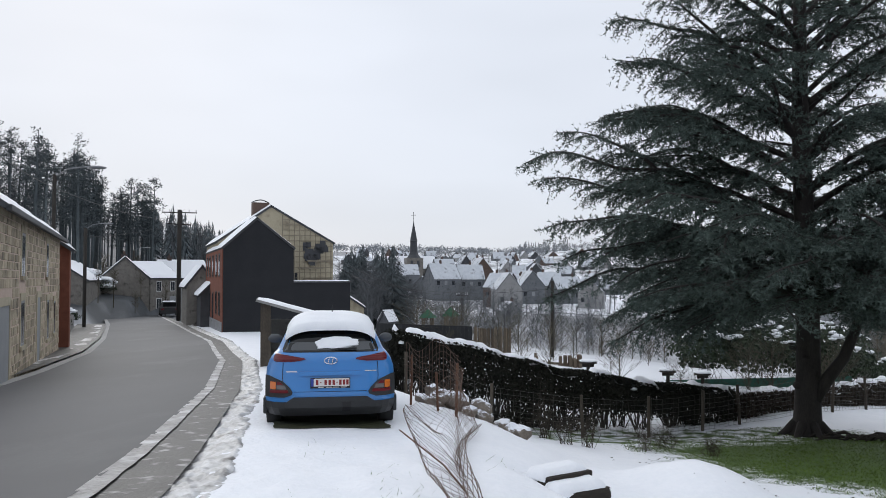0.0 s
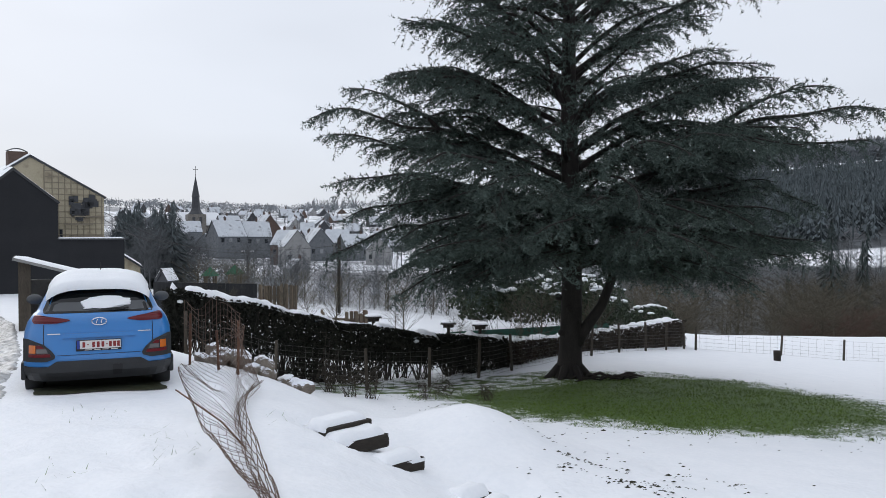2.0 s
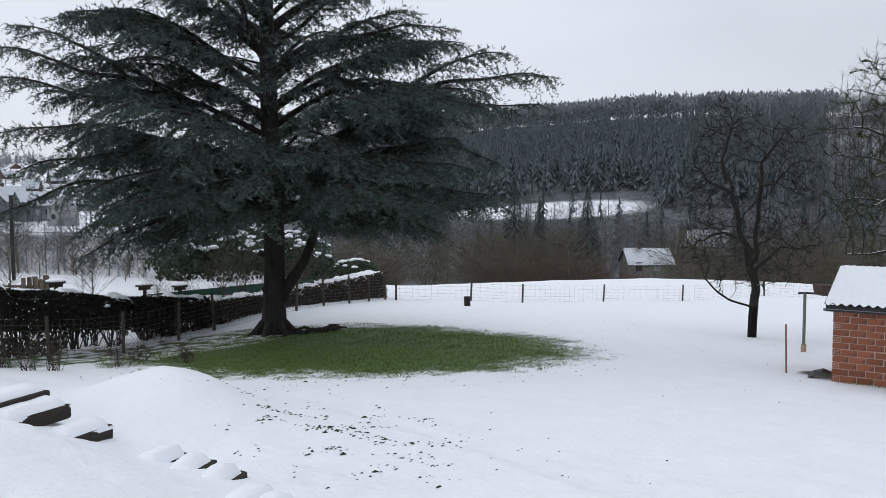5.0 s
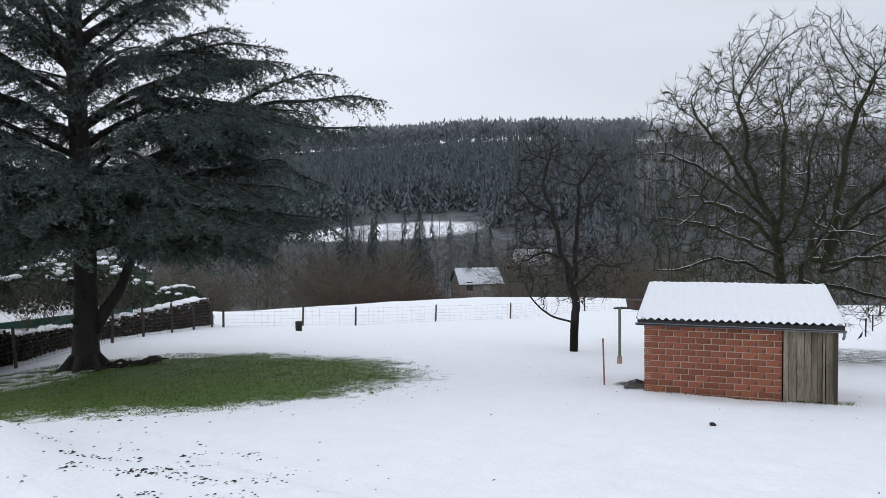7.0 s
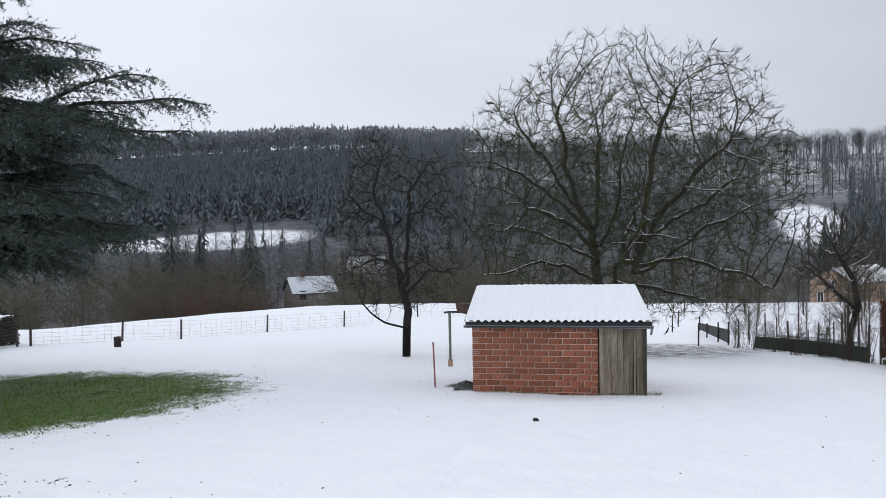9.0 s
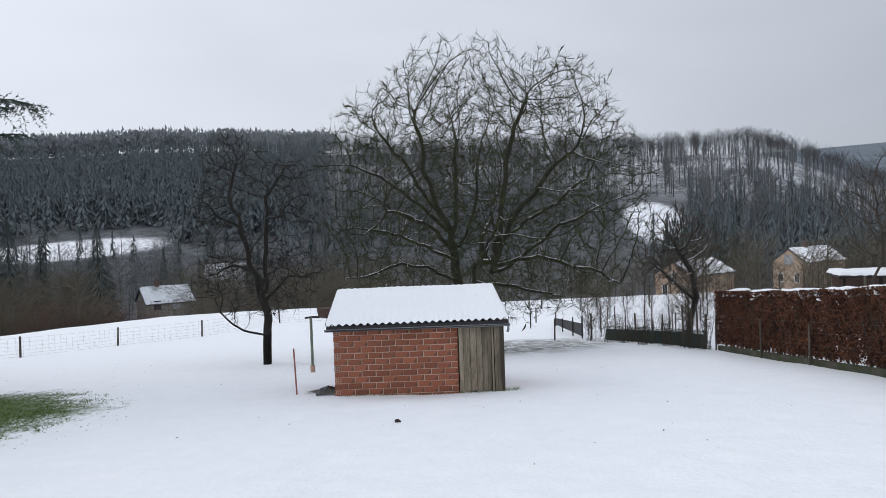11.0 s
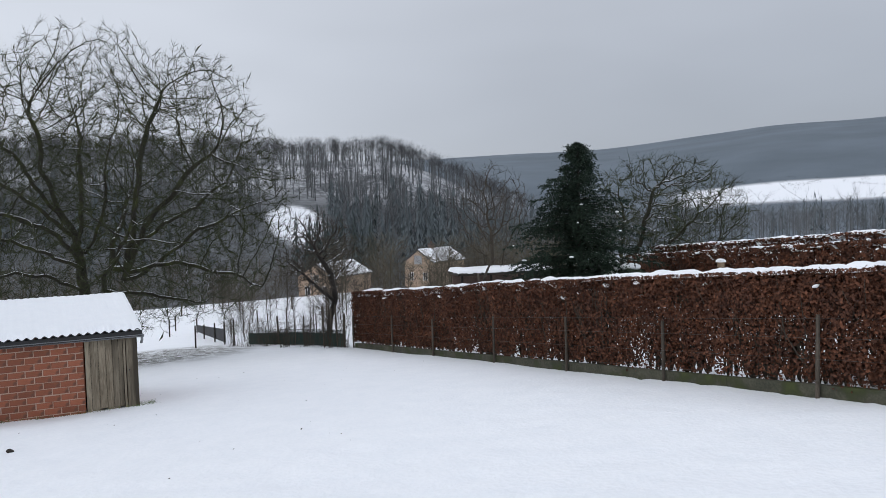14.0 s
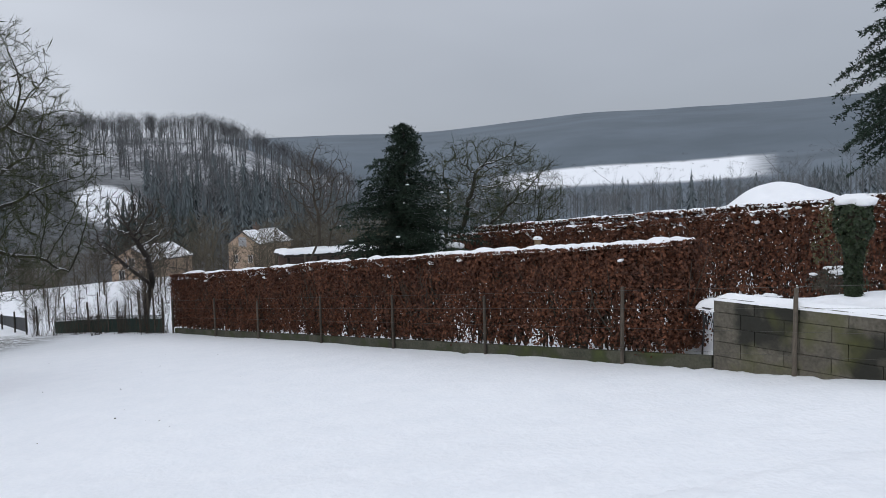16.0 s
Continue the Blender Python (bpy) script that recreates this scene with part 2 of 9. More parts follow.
class Tubes:
    """Collects tapered tubes and loose faces into one mesh."""

    def __init__(self):
        self.v, self.f = [], []

    def tube(self, pts, radii, sides=5, cap=True):
        base = len(self.v)
        n = len(pts)
        for i in range(n):
            p = Vector(pts[i])
            d = (Vector(pts[min(n - 1, i + 1)]) - Vector(pts[max(0, i - 1)]))
            d = d.normalized() if d.length > 1e-9 else Vector((0, 0, 1))
            a = d.cross(Vector((0.31, 0.17, 0.93)) if abs(d.z) < 0.8 else Vector((1, 0.2, 0))).normalized()
            b = d.cross(a)
            for k in range(sides):
                g = 2 * math.pi * k / sides
                self.v.append(tuple(p + (a * math.cos(g) + b * math.sin(g)) * radii[i]))
        for i in range(n - 1):
            for k in range(sides):
                q = base + i * sides
                self.f.append((q + k, q + (k + 1) % sides, q + sides + (k + 1) % sides, q + sides + k))
        if cap:
            self.f.append(tuple(base + (n - 1) * sides + k for k in range(sides)))
            self.f.append(tuple(base + k for k in reversed(range(sides))))

    def face(self, *pts):
        base = len(self.v)
        self.v.extend(tuple(p) for p in pts)
        self.f.append(tuple(range(base, base + len(pts))))

    def mesh(self, name, mat, smooth_shade=False):
        return mesh_of(name, self.v, self.f, [mat], smooth_shade)


def pipe(pts, r, sides=6):
    t = Tubes()
    t.tube(pts, [r] * len(pts), sides)
    return t


def snow_lump(x0, x1, y0, y1, z, thick, seed, cell=0.06, ragged=0.25, follow=None):
    """A soft sheet of snow with uneven edges lying on a flat or sloping top."""
    nx, ny = max(3, int((x1 - x0) / cell)), max(3, int((y1 - y0) / cell))
    nx, ny = min(nx, 60), min(ny, 60)
    vs, fs = [], []
    for i in range(nx + 1):
        for j in range(ny + 1):
            u, v = i / nx, j / ny
            e = min(u, 1 - u) * (x1 - x0), min(v, 1 - v) * (y1 - y0)
            edge = min(1.0, min(e) / (thick * 1.3))
            x, y = x0 + u * (x1 - x0), y0 + v * (y1 - y0)
            nz = noise.noise(Vector((x * 2.2 + seed, y * 2.2, seed * 1.7)))
            n2 = noise.noise(Vector((x * 7 + seed, y * 7, seed)))
            wob = ragged * thick * noise.noise(Vector((x * 5, y * 5, seed + 9)))
            h = thick * (math.sqrt(max(0, edge * (2 - edge))) * (1 + 0.35 * nz + 0.12 * n2))
            base = follow(x, y) if follow else z
            if i in (0, nx):
                x += wob
            if j in (0, ny):
                y += wob
            vs.append((x, y, base + h - 0.004))
    for i in range(nx):
        for j in range(ny):
            a = i * (ny + 1) + j
            fs.append((a, a + ny + 1, a + ny + 2, a + 1))
    # closed underneath
    n0 = len(vs)
    rim = [i * (ny + 1) for i in range(nx + 1)] + [nx * (ny + 1) + j for j in range(1, ny + 1)] + [i * (ny + 1) + ny for i in range(nx - 1, -1, -1)] + [j for j in range(ny - 1, 0, -1)]
    for q in rim:
        x, y, zz = vs[q]
        vs.append((x, y, zz - 0.03))
    m = len(rim)
    for k in range(m):
        fs.append((rim[k], n0 + k, n0 + (k + 1) % m, rim[(k + 1) % m]))
    return mesh_of("snow", vs, fs, [SNOW_SOFT], True)


# ---- ground ----

def smooth(a, b, x):
    u = min(1.0, max(0.0, (x - a) / (b - a)))
    return u * u * (3 - 2 * u)


ROAD_Z = ([-80, -10, 0, 6, 11, 20, 32, 50, 100, 160], [1.0, 0.12, 0, -0.14, -0.42, -0.80, -1.25, -1.62, -2.3, -3.0])


def road_level(y):
    """Height of the road and its verge along the valley side."""
    return float(np.interp(y, *ROAD_Z))


def bank_edge(y):
    """Where the verge ends and the bank down to the garden begins."""
    return 0.10 - 3.40 * smooth(9.0, 24.0, y) - 4.5 * smooth(24.0, 50.0, y) - 20 * smooth(50, 100, y) + 0.0


FIELD_RISE = ([24, 33, 38, 44, 51, 58, 70, 80, 88, 92, 104], [-0.2, -0.5, 0.0, 0.65, 1.3, 1.5, 1.55, 1.75, 1.95, 1.9, 0.8])


def lawn_level(x, y):
    dip = math.exp(-((x - 2) / 8) ** 2 - ((y - 19) / 9) ** 2)
    r = math.hypot(x, y)
    flat = (0.003 + 0.014 * smooth(28, 62, math.degrees(math.atan2(x, y)))) * max(0.0, r - 42)
    flat += float(np.interp(math.degrees(math.atan2(x, y)), *FIELD_RISE)) * smooth(38, 64, r)
    hollow = 0.30 * math.exp(-((x - 3.0) / 4.5) ** 2 - ((y - 20.8) / 2.4) ** 2)
    return -0.25 - 0.105 * x - 0.03 * y - 0.9 * dip - hollow + flat


def near_level(x, y):
    s = x - bank_edge(y)
    wide = 2.6 + 1.0 * smooth(9, 16, y)
    k = smooth(0, wide, s)
    left = road_level(y)
    hill = 0.15 * max(0.0, -13.5 - 0.42 * max(0, y - 22) - x) if y > -40 else 0.0
    return (left + hill) * (1 - k) + min(lawn_level(max(x, 0.0), y), left + 0.3) * k


FAR_R = [60, 100, 180, 300, 450, 700, 1200, 2500]
FAR = {
    -60: [5, 12, 26, 50, 70, 80, 80, 80],
    -32: [1, 4.5, 13, 30, 45, 60, 80, 80],
    -20: [-1, 0.5, 5, 13, 24, 45, 60, 60],
    -9: [-3, -5, -6, -1, 10, 26, 35, 40],
    4: [-4.5, -6, -8, -3, 8, 22, 34, 40],
    17: [-5, -7, -9, -3, 9, 30, 40, 40],
    32: [-5.5, -13, -10, 3, 20, 50, 60, 60],
    52: [-6.0, -13, -10, 10, 31, 63, 80, 80],
    72: [-6.0, -13, -10, 13, 31, 56, 80, 80],
    90: [-6.0, -12, -12, 6, 30, 36, 20, 150],
    104: [-5, -9, -14, -14, -8, -10, 0, 165],
    120: [-3, -4, -8, -12, -14, -6, 25, 215],
    150: [0, 0, 0, 0, 0, 10, 60, 240],
}


def far_level(x, y):
    az = math.degrees(math.atan2(x, y))
    keys = sorted(FAR)
    az = max(keys[0], min(keys[-1], az))
    lr = math.log(max(60, math.hypot(x, y)))
    cols = [float(np.interp(lr, np.log(FAR_R), FAR[k])) for k in keys]
    for i in range(len(keys) - 1):
        if keys[i] <= az <= keys[i + 1]:
            u = smooth(keys[i], keys[i + 1], az)
            return cols[i] * (1 - u) + cols[i + 1] * u


def ground_level(x, y):
    r = math.hypot(x, y)
    k = smooth(55, 92, r)
    if y > 30 and -30 < x < 20:
        k = smooth(40, 80, r) if x > bank_edge(y) + 6 else smooth(85, 150, r)
    near = near_level(x, y) if k < 1 else 0
    return near * (1 - k) + (far_level(x, y) if k > 0 else 0) * k

ROAD_R = ([-60, 0, 6.8, 8.8, 11.1, 16.9, 26.2, 39.1, 60.3, 87.8, 120, 160], [-2.6, -2.7, -3.1, -3.43, -3.88, -5.0, -7.3, -11.5, -20.2, -31.7, -45, -62])
ROAD_L = ([-60, 0, 6, 16.2, 22, 31, 41.4, 60.6, 71, 105, 160], [-7.4, -7.5, -7.8, -9.3, -10.9, -13.7, -17.5, -25.3, -29.9, -44.5, -67])


def road_right(y):
    return float(np.interp(y, *ROAD_R))


def road_left(y):
    return float(np.interp(y, *ROAD_L))


def hedge_side(x, y):
    """Metres beyond the neighbour's boundary, seen from the garden."""
    return 0.3675 * (x - 8.3) - 0.93 * (y + 7.64) - 0.0


def sheet_level(x, y):
    """The ground sheet: snow on the verges, sunk under the road, the neighbour's raised garden."""
    z = ground_level(x, y)
    r = math.hypot(x, y)
    if -50 < y < 150 and x < 5:
        xr, xl = road_right(y), road_left(y)
        inside = min(x - xl + 1.4, xr + 0.95 - x)
        z -= 0.20 * smooth(-0.05, 0.25, inside)
        if r < 60 and x > xr:
            z += 0.05 * smooth(0.9, 1.6, x - xr)
    if r < 80:
        h = hedge_side(x, y)
        if h > 0.1 and -40 < y < 10 and x > 0:
            z += 0.85 * smooth(0.75, 1.15, h) * smooth(14, 9.0, x)
        z += 0.035 * noise.noise(Vector((x * 0.55, y * 0.55, 3))) + 0.018 * noise.noise(Vector((x * 1.9, y * 1.9, 7)))
        if r < 14 and x > 0.2:
            z += 0.02 * noise.noise(Vector((x * 4.5, y * 4.5, 1)))
        # rounded shoulder of the bank beside the steps
        z += 0.56 * math.exp(-((x - 3.15) / 0.95) ** 2 - ((y - 9.9) / 1.5) ** 2)
        if r < 16 and x > 0.2:
            # hollow in which the steps lie
            s = (x - 1.05) * 0.49 - (y - 9.1) * 0.87
            q = (x - 1.05) * 0.87 + (y - 9.1) * 0.49
            z -= 0.13 * smooth(-0.1, 0.5, s) * smooth(3.6, 2.2, s) * smooth(0.85, 0.45, abs(q - 0.05))
            # trodden and thawed dimples
            z -= 0.085 * max(0.0, noise.noise(Vector((x * 4.6, y * 4.6, 11))) - 0.12)
        elif r < 10.5 and road_right(y) + 1.2 < x:
            # trodden snow on the verge
            z += 0.045 * noise.noise(Vector((x * 2.3, y * 2.0, 21))) - 0.10 * max(0.0, noise.noise(Vector((x * 4.2, y * 3.6, 22))) - 0.1) + 0.02 * noise.noise(Vector((x * 7, y * 6, 23)))
    elif r > 160:
        z += 3.0 * noise.noise(Vector((x * 0.006, y * 0.006, 5))) * min(1.0, r / 600)
    return z


GROUND_R = [0.0, 0.5]
while GROUND_R[-1] < 4700:
    GROUND_R.append(GROUND_R[-1] * (1.019 if 4.5 < GROUND_R[-1] < 17 else 1.0555))
GROUND_AZ = [-180 + 6 * i for i in range(23)] + [-41 + 0.8 * i for i in range(234)] + [147 + 4.7 * i for i in range(7)]


def build_ground():
    vs, fs = [(0, 0, sheet_level(0, 0))], []
    na, nr = len(GROUND_AZ), len(GROUND_R)
    for r in GROUND_R[1:]:
        for a in GROUND_AZ:
            x, y = r * math.sin(radians(a)), r * math.cos(radians(a))
            vs.append((x, y, sheet_level(x, y)))
    for i in range(nr - 1):
        for k in range(na):
            k2 = (k + 1) % na
            if i == 0:
                fs.append((0, 1 + k2, 1 + k))
            else:
                p, q = 1 + (i - 1) * na, 1 + i * na
                fs.append((p + k, p + k2, q + k2, q + k))
    return mesh_of("ground", vs, fs, [], True)


def ground_material():
    """Snow, with the sheltered grass below the cedar, thin snow over the field edges and bare ground on the wooded slopes."""
    m = SNOW.copy()
    m.name = "snowy_ground"
    n, l = m.node_tree.nodes, m.node_tree.links
    bsdf = n["Principled BSDF"]
    snow_out = bsdf.inputs["Base Color"].links[0].from_socket
    tc = n.new("ShaderNodeTexCoord")

    def nd(kind, op=None, a=None, b=None):
        q = n.new(kind)
        if op:
            q.operation = op
        for i, s in ((0, a), (1, b)):
            if s is None:
                continue
            if isinstance(s, (int, float)):
                q.inputs[i].default_value = s
            else:
                l.new(s, q.inputs[i])
        return q.outputs[0]

    def noise_of(scale, detail=6):
        q = n.new("ShaderNodeTexNoise")
        q.inputs["Scale"].default_value, q.inputs["Detail"].default_value = scale, detail
        l.new(tc.outputs["Object"], q.inputs["Vector"])
        return q.outputs[0]

    def ramp(s, a, b):
        q = n.new("ShaderNodeMapRange")
        q.inputs[1].default_value, q.inputs[2].default_value = a, b
        l.new(s, q.inputs[0])
        return q.outputs[0]

    def over(base, colour, fac):
        q = n.new("ShaderNodeMix")
        q.data_type = "RGBA"
        l.new(fac, q.inputs[0])
        l.new(base, q.inputs[6])
        if isinstance(colour, tuple):
            q.inputs[7].default_value = (*colour, 1)
        else:
            l.new(colour, q.inputs[7])
        return q.outputs[2]

    sep = n.new("ShaderNodeSeparateXYZ")
    l.new(tc.outputs["Object"], sep.inputs[0])
    X, Y = sep.outputs["X"], sep.outputs["Y"]
    big, mid, fine = noise_of(0.55), noise_of(2.6), noise_of(16)
    tuft = noise_of(38, 3)

    def ellipse(cx, cy, a, b, ux, uy):
        dx, dy = nd("ShaderNodeMath", "SUBTRACT", X, cx), nd("ShaderNodeMath", "SUBTRACT", Y, cy)
        p = nd("ShaderNodeMath", "ADD", nd("ShaderNodeMath", "MULTIPLY", dx, ux / a), nd("ShaderNodeMath", "MULTIPLY", dy, uy / a))
        q = nd("ShaderNodeMath", "ADD", nd("ShaderNodeMath", "MULTIPLY", dx, -uy / b), nd("ShaderNodeMath", "MULTIPLY", dy, ux / b))
        return nd("ShaderNodeMath", "SQRT", nd("ShaderNodeMath", "ADD", nd("ShaderNodeMath", "MULTIPLY", p, p), nd("ShaderNodeMath", "MULTIPLY", q, q)))

    def patch(e, width, push=0.55):
        s = nd("ShaderNodeMath", "ADD", e, nd("ShaderNodeMath", "MULTIPLY", nd("ShaderNodeMath", "SUBTRACT", big, 0.5), push))
        s = nd("ShaderNodeMath", "ADD", s, nd("ShaderNodeMath", "MULTIPLY", nd("ShaderNodeMath", "SUBTRACT", mid, 0.5), 0.5))
        s = nd("ShaderNodeMath", "ADD", s, nd("ShaderNodeMath", "MULTIPLY", nd("ShaderNodeMath", "SUBTRACT", fine, 0.5), 0.55))
        s = nd("ShaderNodeMath", "ADD", s, nd("ShaderNodeMath", "MULTIPLY", nd("ShaderNodeMath", "SUBTRACT", tuft, 0.5), 0.35))
        return ramp(s, 1.0 + width, 1.0 - width)

    green = n.new("ShaderNodeMix")
    green.data_type = "RGBA"
    green.inputs[6].default_value, green.inputs[7].default_value = (0.026, 0.050, 0.008, 1), (0.100, 0.170, 0.026, 1)
    l.new(ramp(nd("ShaderNodeMath", "ADD", nd("ShaderNodeMath", "MULTIPLY", fine, 0.6), nd("ShaderNodeMath", "MULTIPLY", tuft, 0.4)), 0.36, 0.64), green.inputs[0])
    out = snow_out
    out = over(out, green.outputs[2], patch(ellipse(9.4, 15.9, 5.0, 4.2, 0.86, -0.5), 0.10))
    thin = over(green.outputs[2], snow_out, ramp(mid, 0.42, 0.6))
    out = over(out, thin, patch(ellipse(4.2, 19.6, 5.4, 1.5, 1.0, 0.02), 0.10))
    litter_ground = over(snow_out, (0.075, 0.070, 0.050), ramp(nd("ShaderNodeMath", "ADD", nd("ShaderNodeMath", "MULTIPLY", mid, 0.5), nd("ShaderNodeMath", "MULTIPLY", fine, 0.5)), 0.42, 0.56))
    out = over(out, litter_ground, patch(ellipse(31.5, 8.5, 5.6, 3.8, 0.96, -0.28), 0.25))
    out = over(out, (0.05, 0.055, 0.02), patch(ellipse(15.8, 8.0, 0.8, 0.5, 1.0, 0.0), 0.15))
    az = nd("ShaderNodeMath", "ARCTAN2", X, Y)

    def between(s, a, b, soft):
        return nd("ShaderNodeMath", "MULTIPLY", ramp(s, a - soft, a + soft), ramp(s, b + soft, b - soft))

    # litter and scrub showing through on the far slopes
    rr = nd("ShaderNodeMath", "SQRT", nd("ShaderNodeMath", "ADD", nd("ShaderNodeMath", "MULTIPLY", X, X), nd("ShaderNodeMath", "MULTIPLY", Y, Y)))
    far = ramp(rr, 78, 120)
    scrub = ramp(nd("ShaderNodeMath", "ADD", nd("ShaderNodeMath", "MULTIPLY", noise_of(0.03), 0.6), nd("ShaderNodeMath", "MULTIPLY", noise_of(0.25), 0.4)), 0.47, 0.56)
    out = over(out, (0.12, 0.115, 0.11), nd("ShaderNodeMath", "MULTIPLY", far, nd("ShaderNodeMath", "MULTIPLY", scrub, 0.75)))
    # floor of the woods: litter with remains of snow
    floor = n.new("ShaderNodeMix")
    floor.data_type = "RGBA"
    floor.inputs[6].default_value, floor.inputs[7].default_value = (0.060, 0.065, 0.070, 1), (0.15, 0.158, 0.17, 1)
    l.new(ramp(nd("ShaderNodeMath", "ADD", nd("ShaderNodeMath", "MULTIPLY", noise_of(0.02), 0.4), nd("ShaderNodeMath", "MULTIPLY", noise_of(0.35), 0.6)), 0.47, 0.66), floor.inputs[0])
    out = over(out, floor.outputs[2], nd("ShaderNodeMath", "MULTIPLY", between(az, radians(19), radians(102), 0.06), between(rr, 110, 800, 12)))
    # snow lying between the stems high on the bare slope
    drift = ramp(nd("ShaderNodeMath", "ADD", nd("ShaderNodeMath", "MULTIPLY", noise_of(0.03), 0.6), nd("ShaderNodeMath", "MULTIPLY", noise_of(0.4), 0.4)), 0.42, 0.56)
    out = over(out, snow_out, nd("ShaderNodeMath", "MULTIPLY", nd("ShaderNodeMath", "MULTIPLY", between(az, radians(64), radians(103), 0.05), between(rr, 300, 455, 30)), nd("ShaderNodeMath", "MULTIPLY", drift, 0.55)))
    # open fields at the foot of the spruce wood and on the slope
    out = over(out, snow_out, patch(ellipse(150.0, 157.0, 26.0, 12.0, 0.73, -0.69), 0.10, 0.3))
    out = over(out, snow_out, patch(ellipse(236.0, 22.5, 30.0, 8.0, 0.99, 0.13), 0.12, 0.4))
    out = over(out, floor.outputs[2], nd("ShaderNodeMath", "MULTIPLY", between(az, radians(-3), radians(24), 0.03), nd("ShaderNodeMath", "MULTIPLY", between(rr, 40, 185, 8), 0.6)))
    out = over(out, floor.outputs[2], nd("ShaderNodeMath", "MULTIPLY", between(az, radians(-40), radians(-10), 0.03), between(rr, 66, 400, 8)))
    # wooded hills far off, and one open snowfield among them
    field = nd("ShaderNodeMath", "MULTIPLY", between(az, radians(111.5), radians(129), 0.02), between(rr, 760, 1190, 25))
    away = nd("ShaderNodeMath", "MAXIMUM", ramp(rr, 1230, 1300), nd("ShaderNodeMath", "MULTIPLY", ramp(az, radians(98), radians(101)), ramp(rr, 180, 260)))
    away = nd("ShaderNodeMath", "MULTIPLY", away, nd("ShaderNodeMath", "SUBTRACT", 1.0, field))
    # hill tone: woodland with the blue of distance haze painted into it
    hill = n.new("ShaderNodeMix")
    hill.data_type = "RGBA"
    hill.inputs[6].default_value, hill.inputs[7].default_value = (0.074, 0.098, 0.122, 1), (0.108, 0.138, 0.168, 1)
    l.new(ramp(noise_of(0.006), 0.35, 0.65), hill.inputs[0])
    out = over(out, snow_out, field)
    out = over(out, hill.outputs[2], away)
    l.new(out, bsdf.inputs["Base Color"])
    return m


ground_mesh = build_ground()
ground_mesh.materials.append(ground_material())
tagged(new("ground", ground_mesh), "snow-covered garden, fields and wooded valley slopes", "ground", kind="structure")


# ---- road ----
def strip(name, inner, outer, lift, mat, y0=-40, y1=140, step=1.0, cols=3, rough=0.0, label="", seed=0):
    """A ribbon along the road between two offsets, given as functions of y."""
    ys = [y0 + step * i for i in range(int((y1 - y0) / step) + 1)]
    vs, fs = [], []
    for y in ys:
        a, b = inner(y), outer(y)
        for k in range(cols + 1):
            x = a + (b - a) * k / cols
            wob = rough * noise.noise(Vector((x * 3 + seed, y * 3, seed)))
            if k in (0, cols):
                x += wob * 2.5
            vs.append((x, y, road_level(y) + (lift(x, y) if callable(lift) else lift) + wob))
    for i in range(len(ys) - 1):
        for k in range(cols):
            q = i * (cols + 1) + k
            fs.append((q, q + 1, q + cols + 2, q + cols + 1))
    ob = new(name, mesh_of(name, vs, fs, [mat], True))
    return tagged(ob, label, name.replace("_", " "), kind="structure")


def crown(x, y):
    m = (road_left(y) + road_right(y)) / 2
    return 0.06 - 0.012 * abs(x - m)


def slush_lift(x, y):
    u = (x - road_right(y) - 0.40) / 0.82
    n = noise.noise(Vector((x * 3.2, y * 1.6, 2))) + 0.7 * noise.noise(Vector((x * 9, y * 7, 4))) + 0.4 * noise.noise(Vector((x * 22, y * 18, 6)))
    return -0.07 + 0.105 * smooth(0.05, 0.85, u) + 0.055 * n - 0.05 * smooth(0.92, 1.0, u)


strip("road", road_left, road_right, crown, ASPHALT, cols=8, label="grey wet asphalt road bending downhill, partly dried")
strip("edge_strip", lambda y: road_right(y) - 0.04, lambda y: road_right(y) + 0.17, 0.035, KERB_SLUSH, cols=5, step=0.12, rough=0.014, label="pale concrete edging along the asphalt")
strip("gutter", lambda y: road_right(y) + 0.09, lambda y: road_right(y) + 0.72, lambda x, y: 0.012, WET_CONCRETE, cols=3, step=0.4, rough=0.01, label="dark wet concrete gutter with meltwater")
strip("slush_ridge", lambda y: road_right(y) + 0.40, lambda y: road_right(y) + 1.22, slush_lift, SLUSH, y0=-14, y1=64, cols=22, step=0.045, rough=0.012, label="dirty ridge of thrown slush", seed=4)
strip("edge_strip", lambda y: road_left(y) - 0.28, lambda y: road_left(y) + 0.02, 0.035, CONCRETE, cols=2, step=0.5, label="pale concrete edging along the asphalt")
strip("pavement", lambda y: road_left(y) - 2.4, lambda y: road_left(y) - 0.28, 0.10, WET_CONCRETE, y0=-30, y1=60, cols=4, rough=0.006, label="dark wet concrete pavement with snow remains")
strip("slush_ridge", lambda y: road_left(y) - 1.0, lambda y: road_left(y) - 0.5, lambda x, y: 0.08 + 0.07 * noise.noise(Vector((x * 0.8, y * 0.35, 8))), SLUSH, y0=20, y1=60, cols=4, step=0.15, rough=0.04, label="remains of snow along the pavement", seed=9)



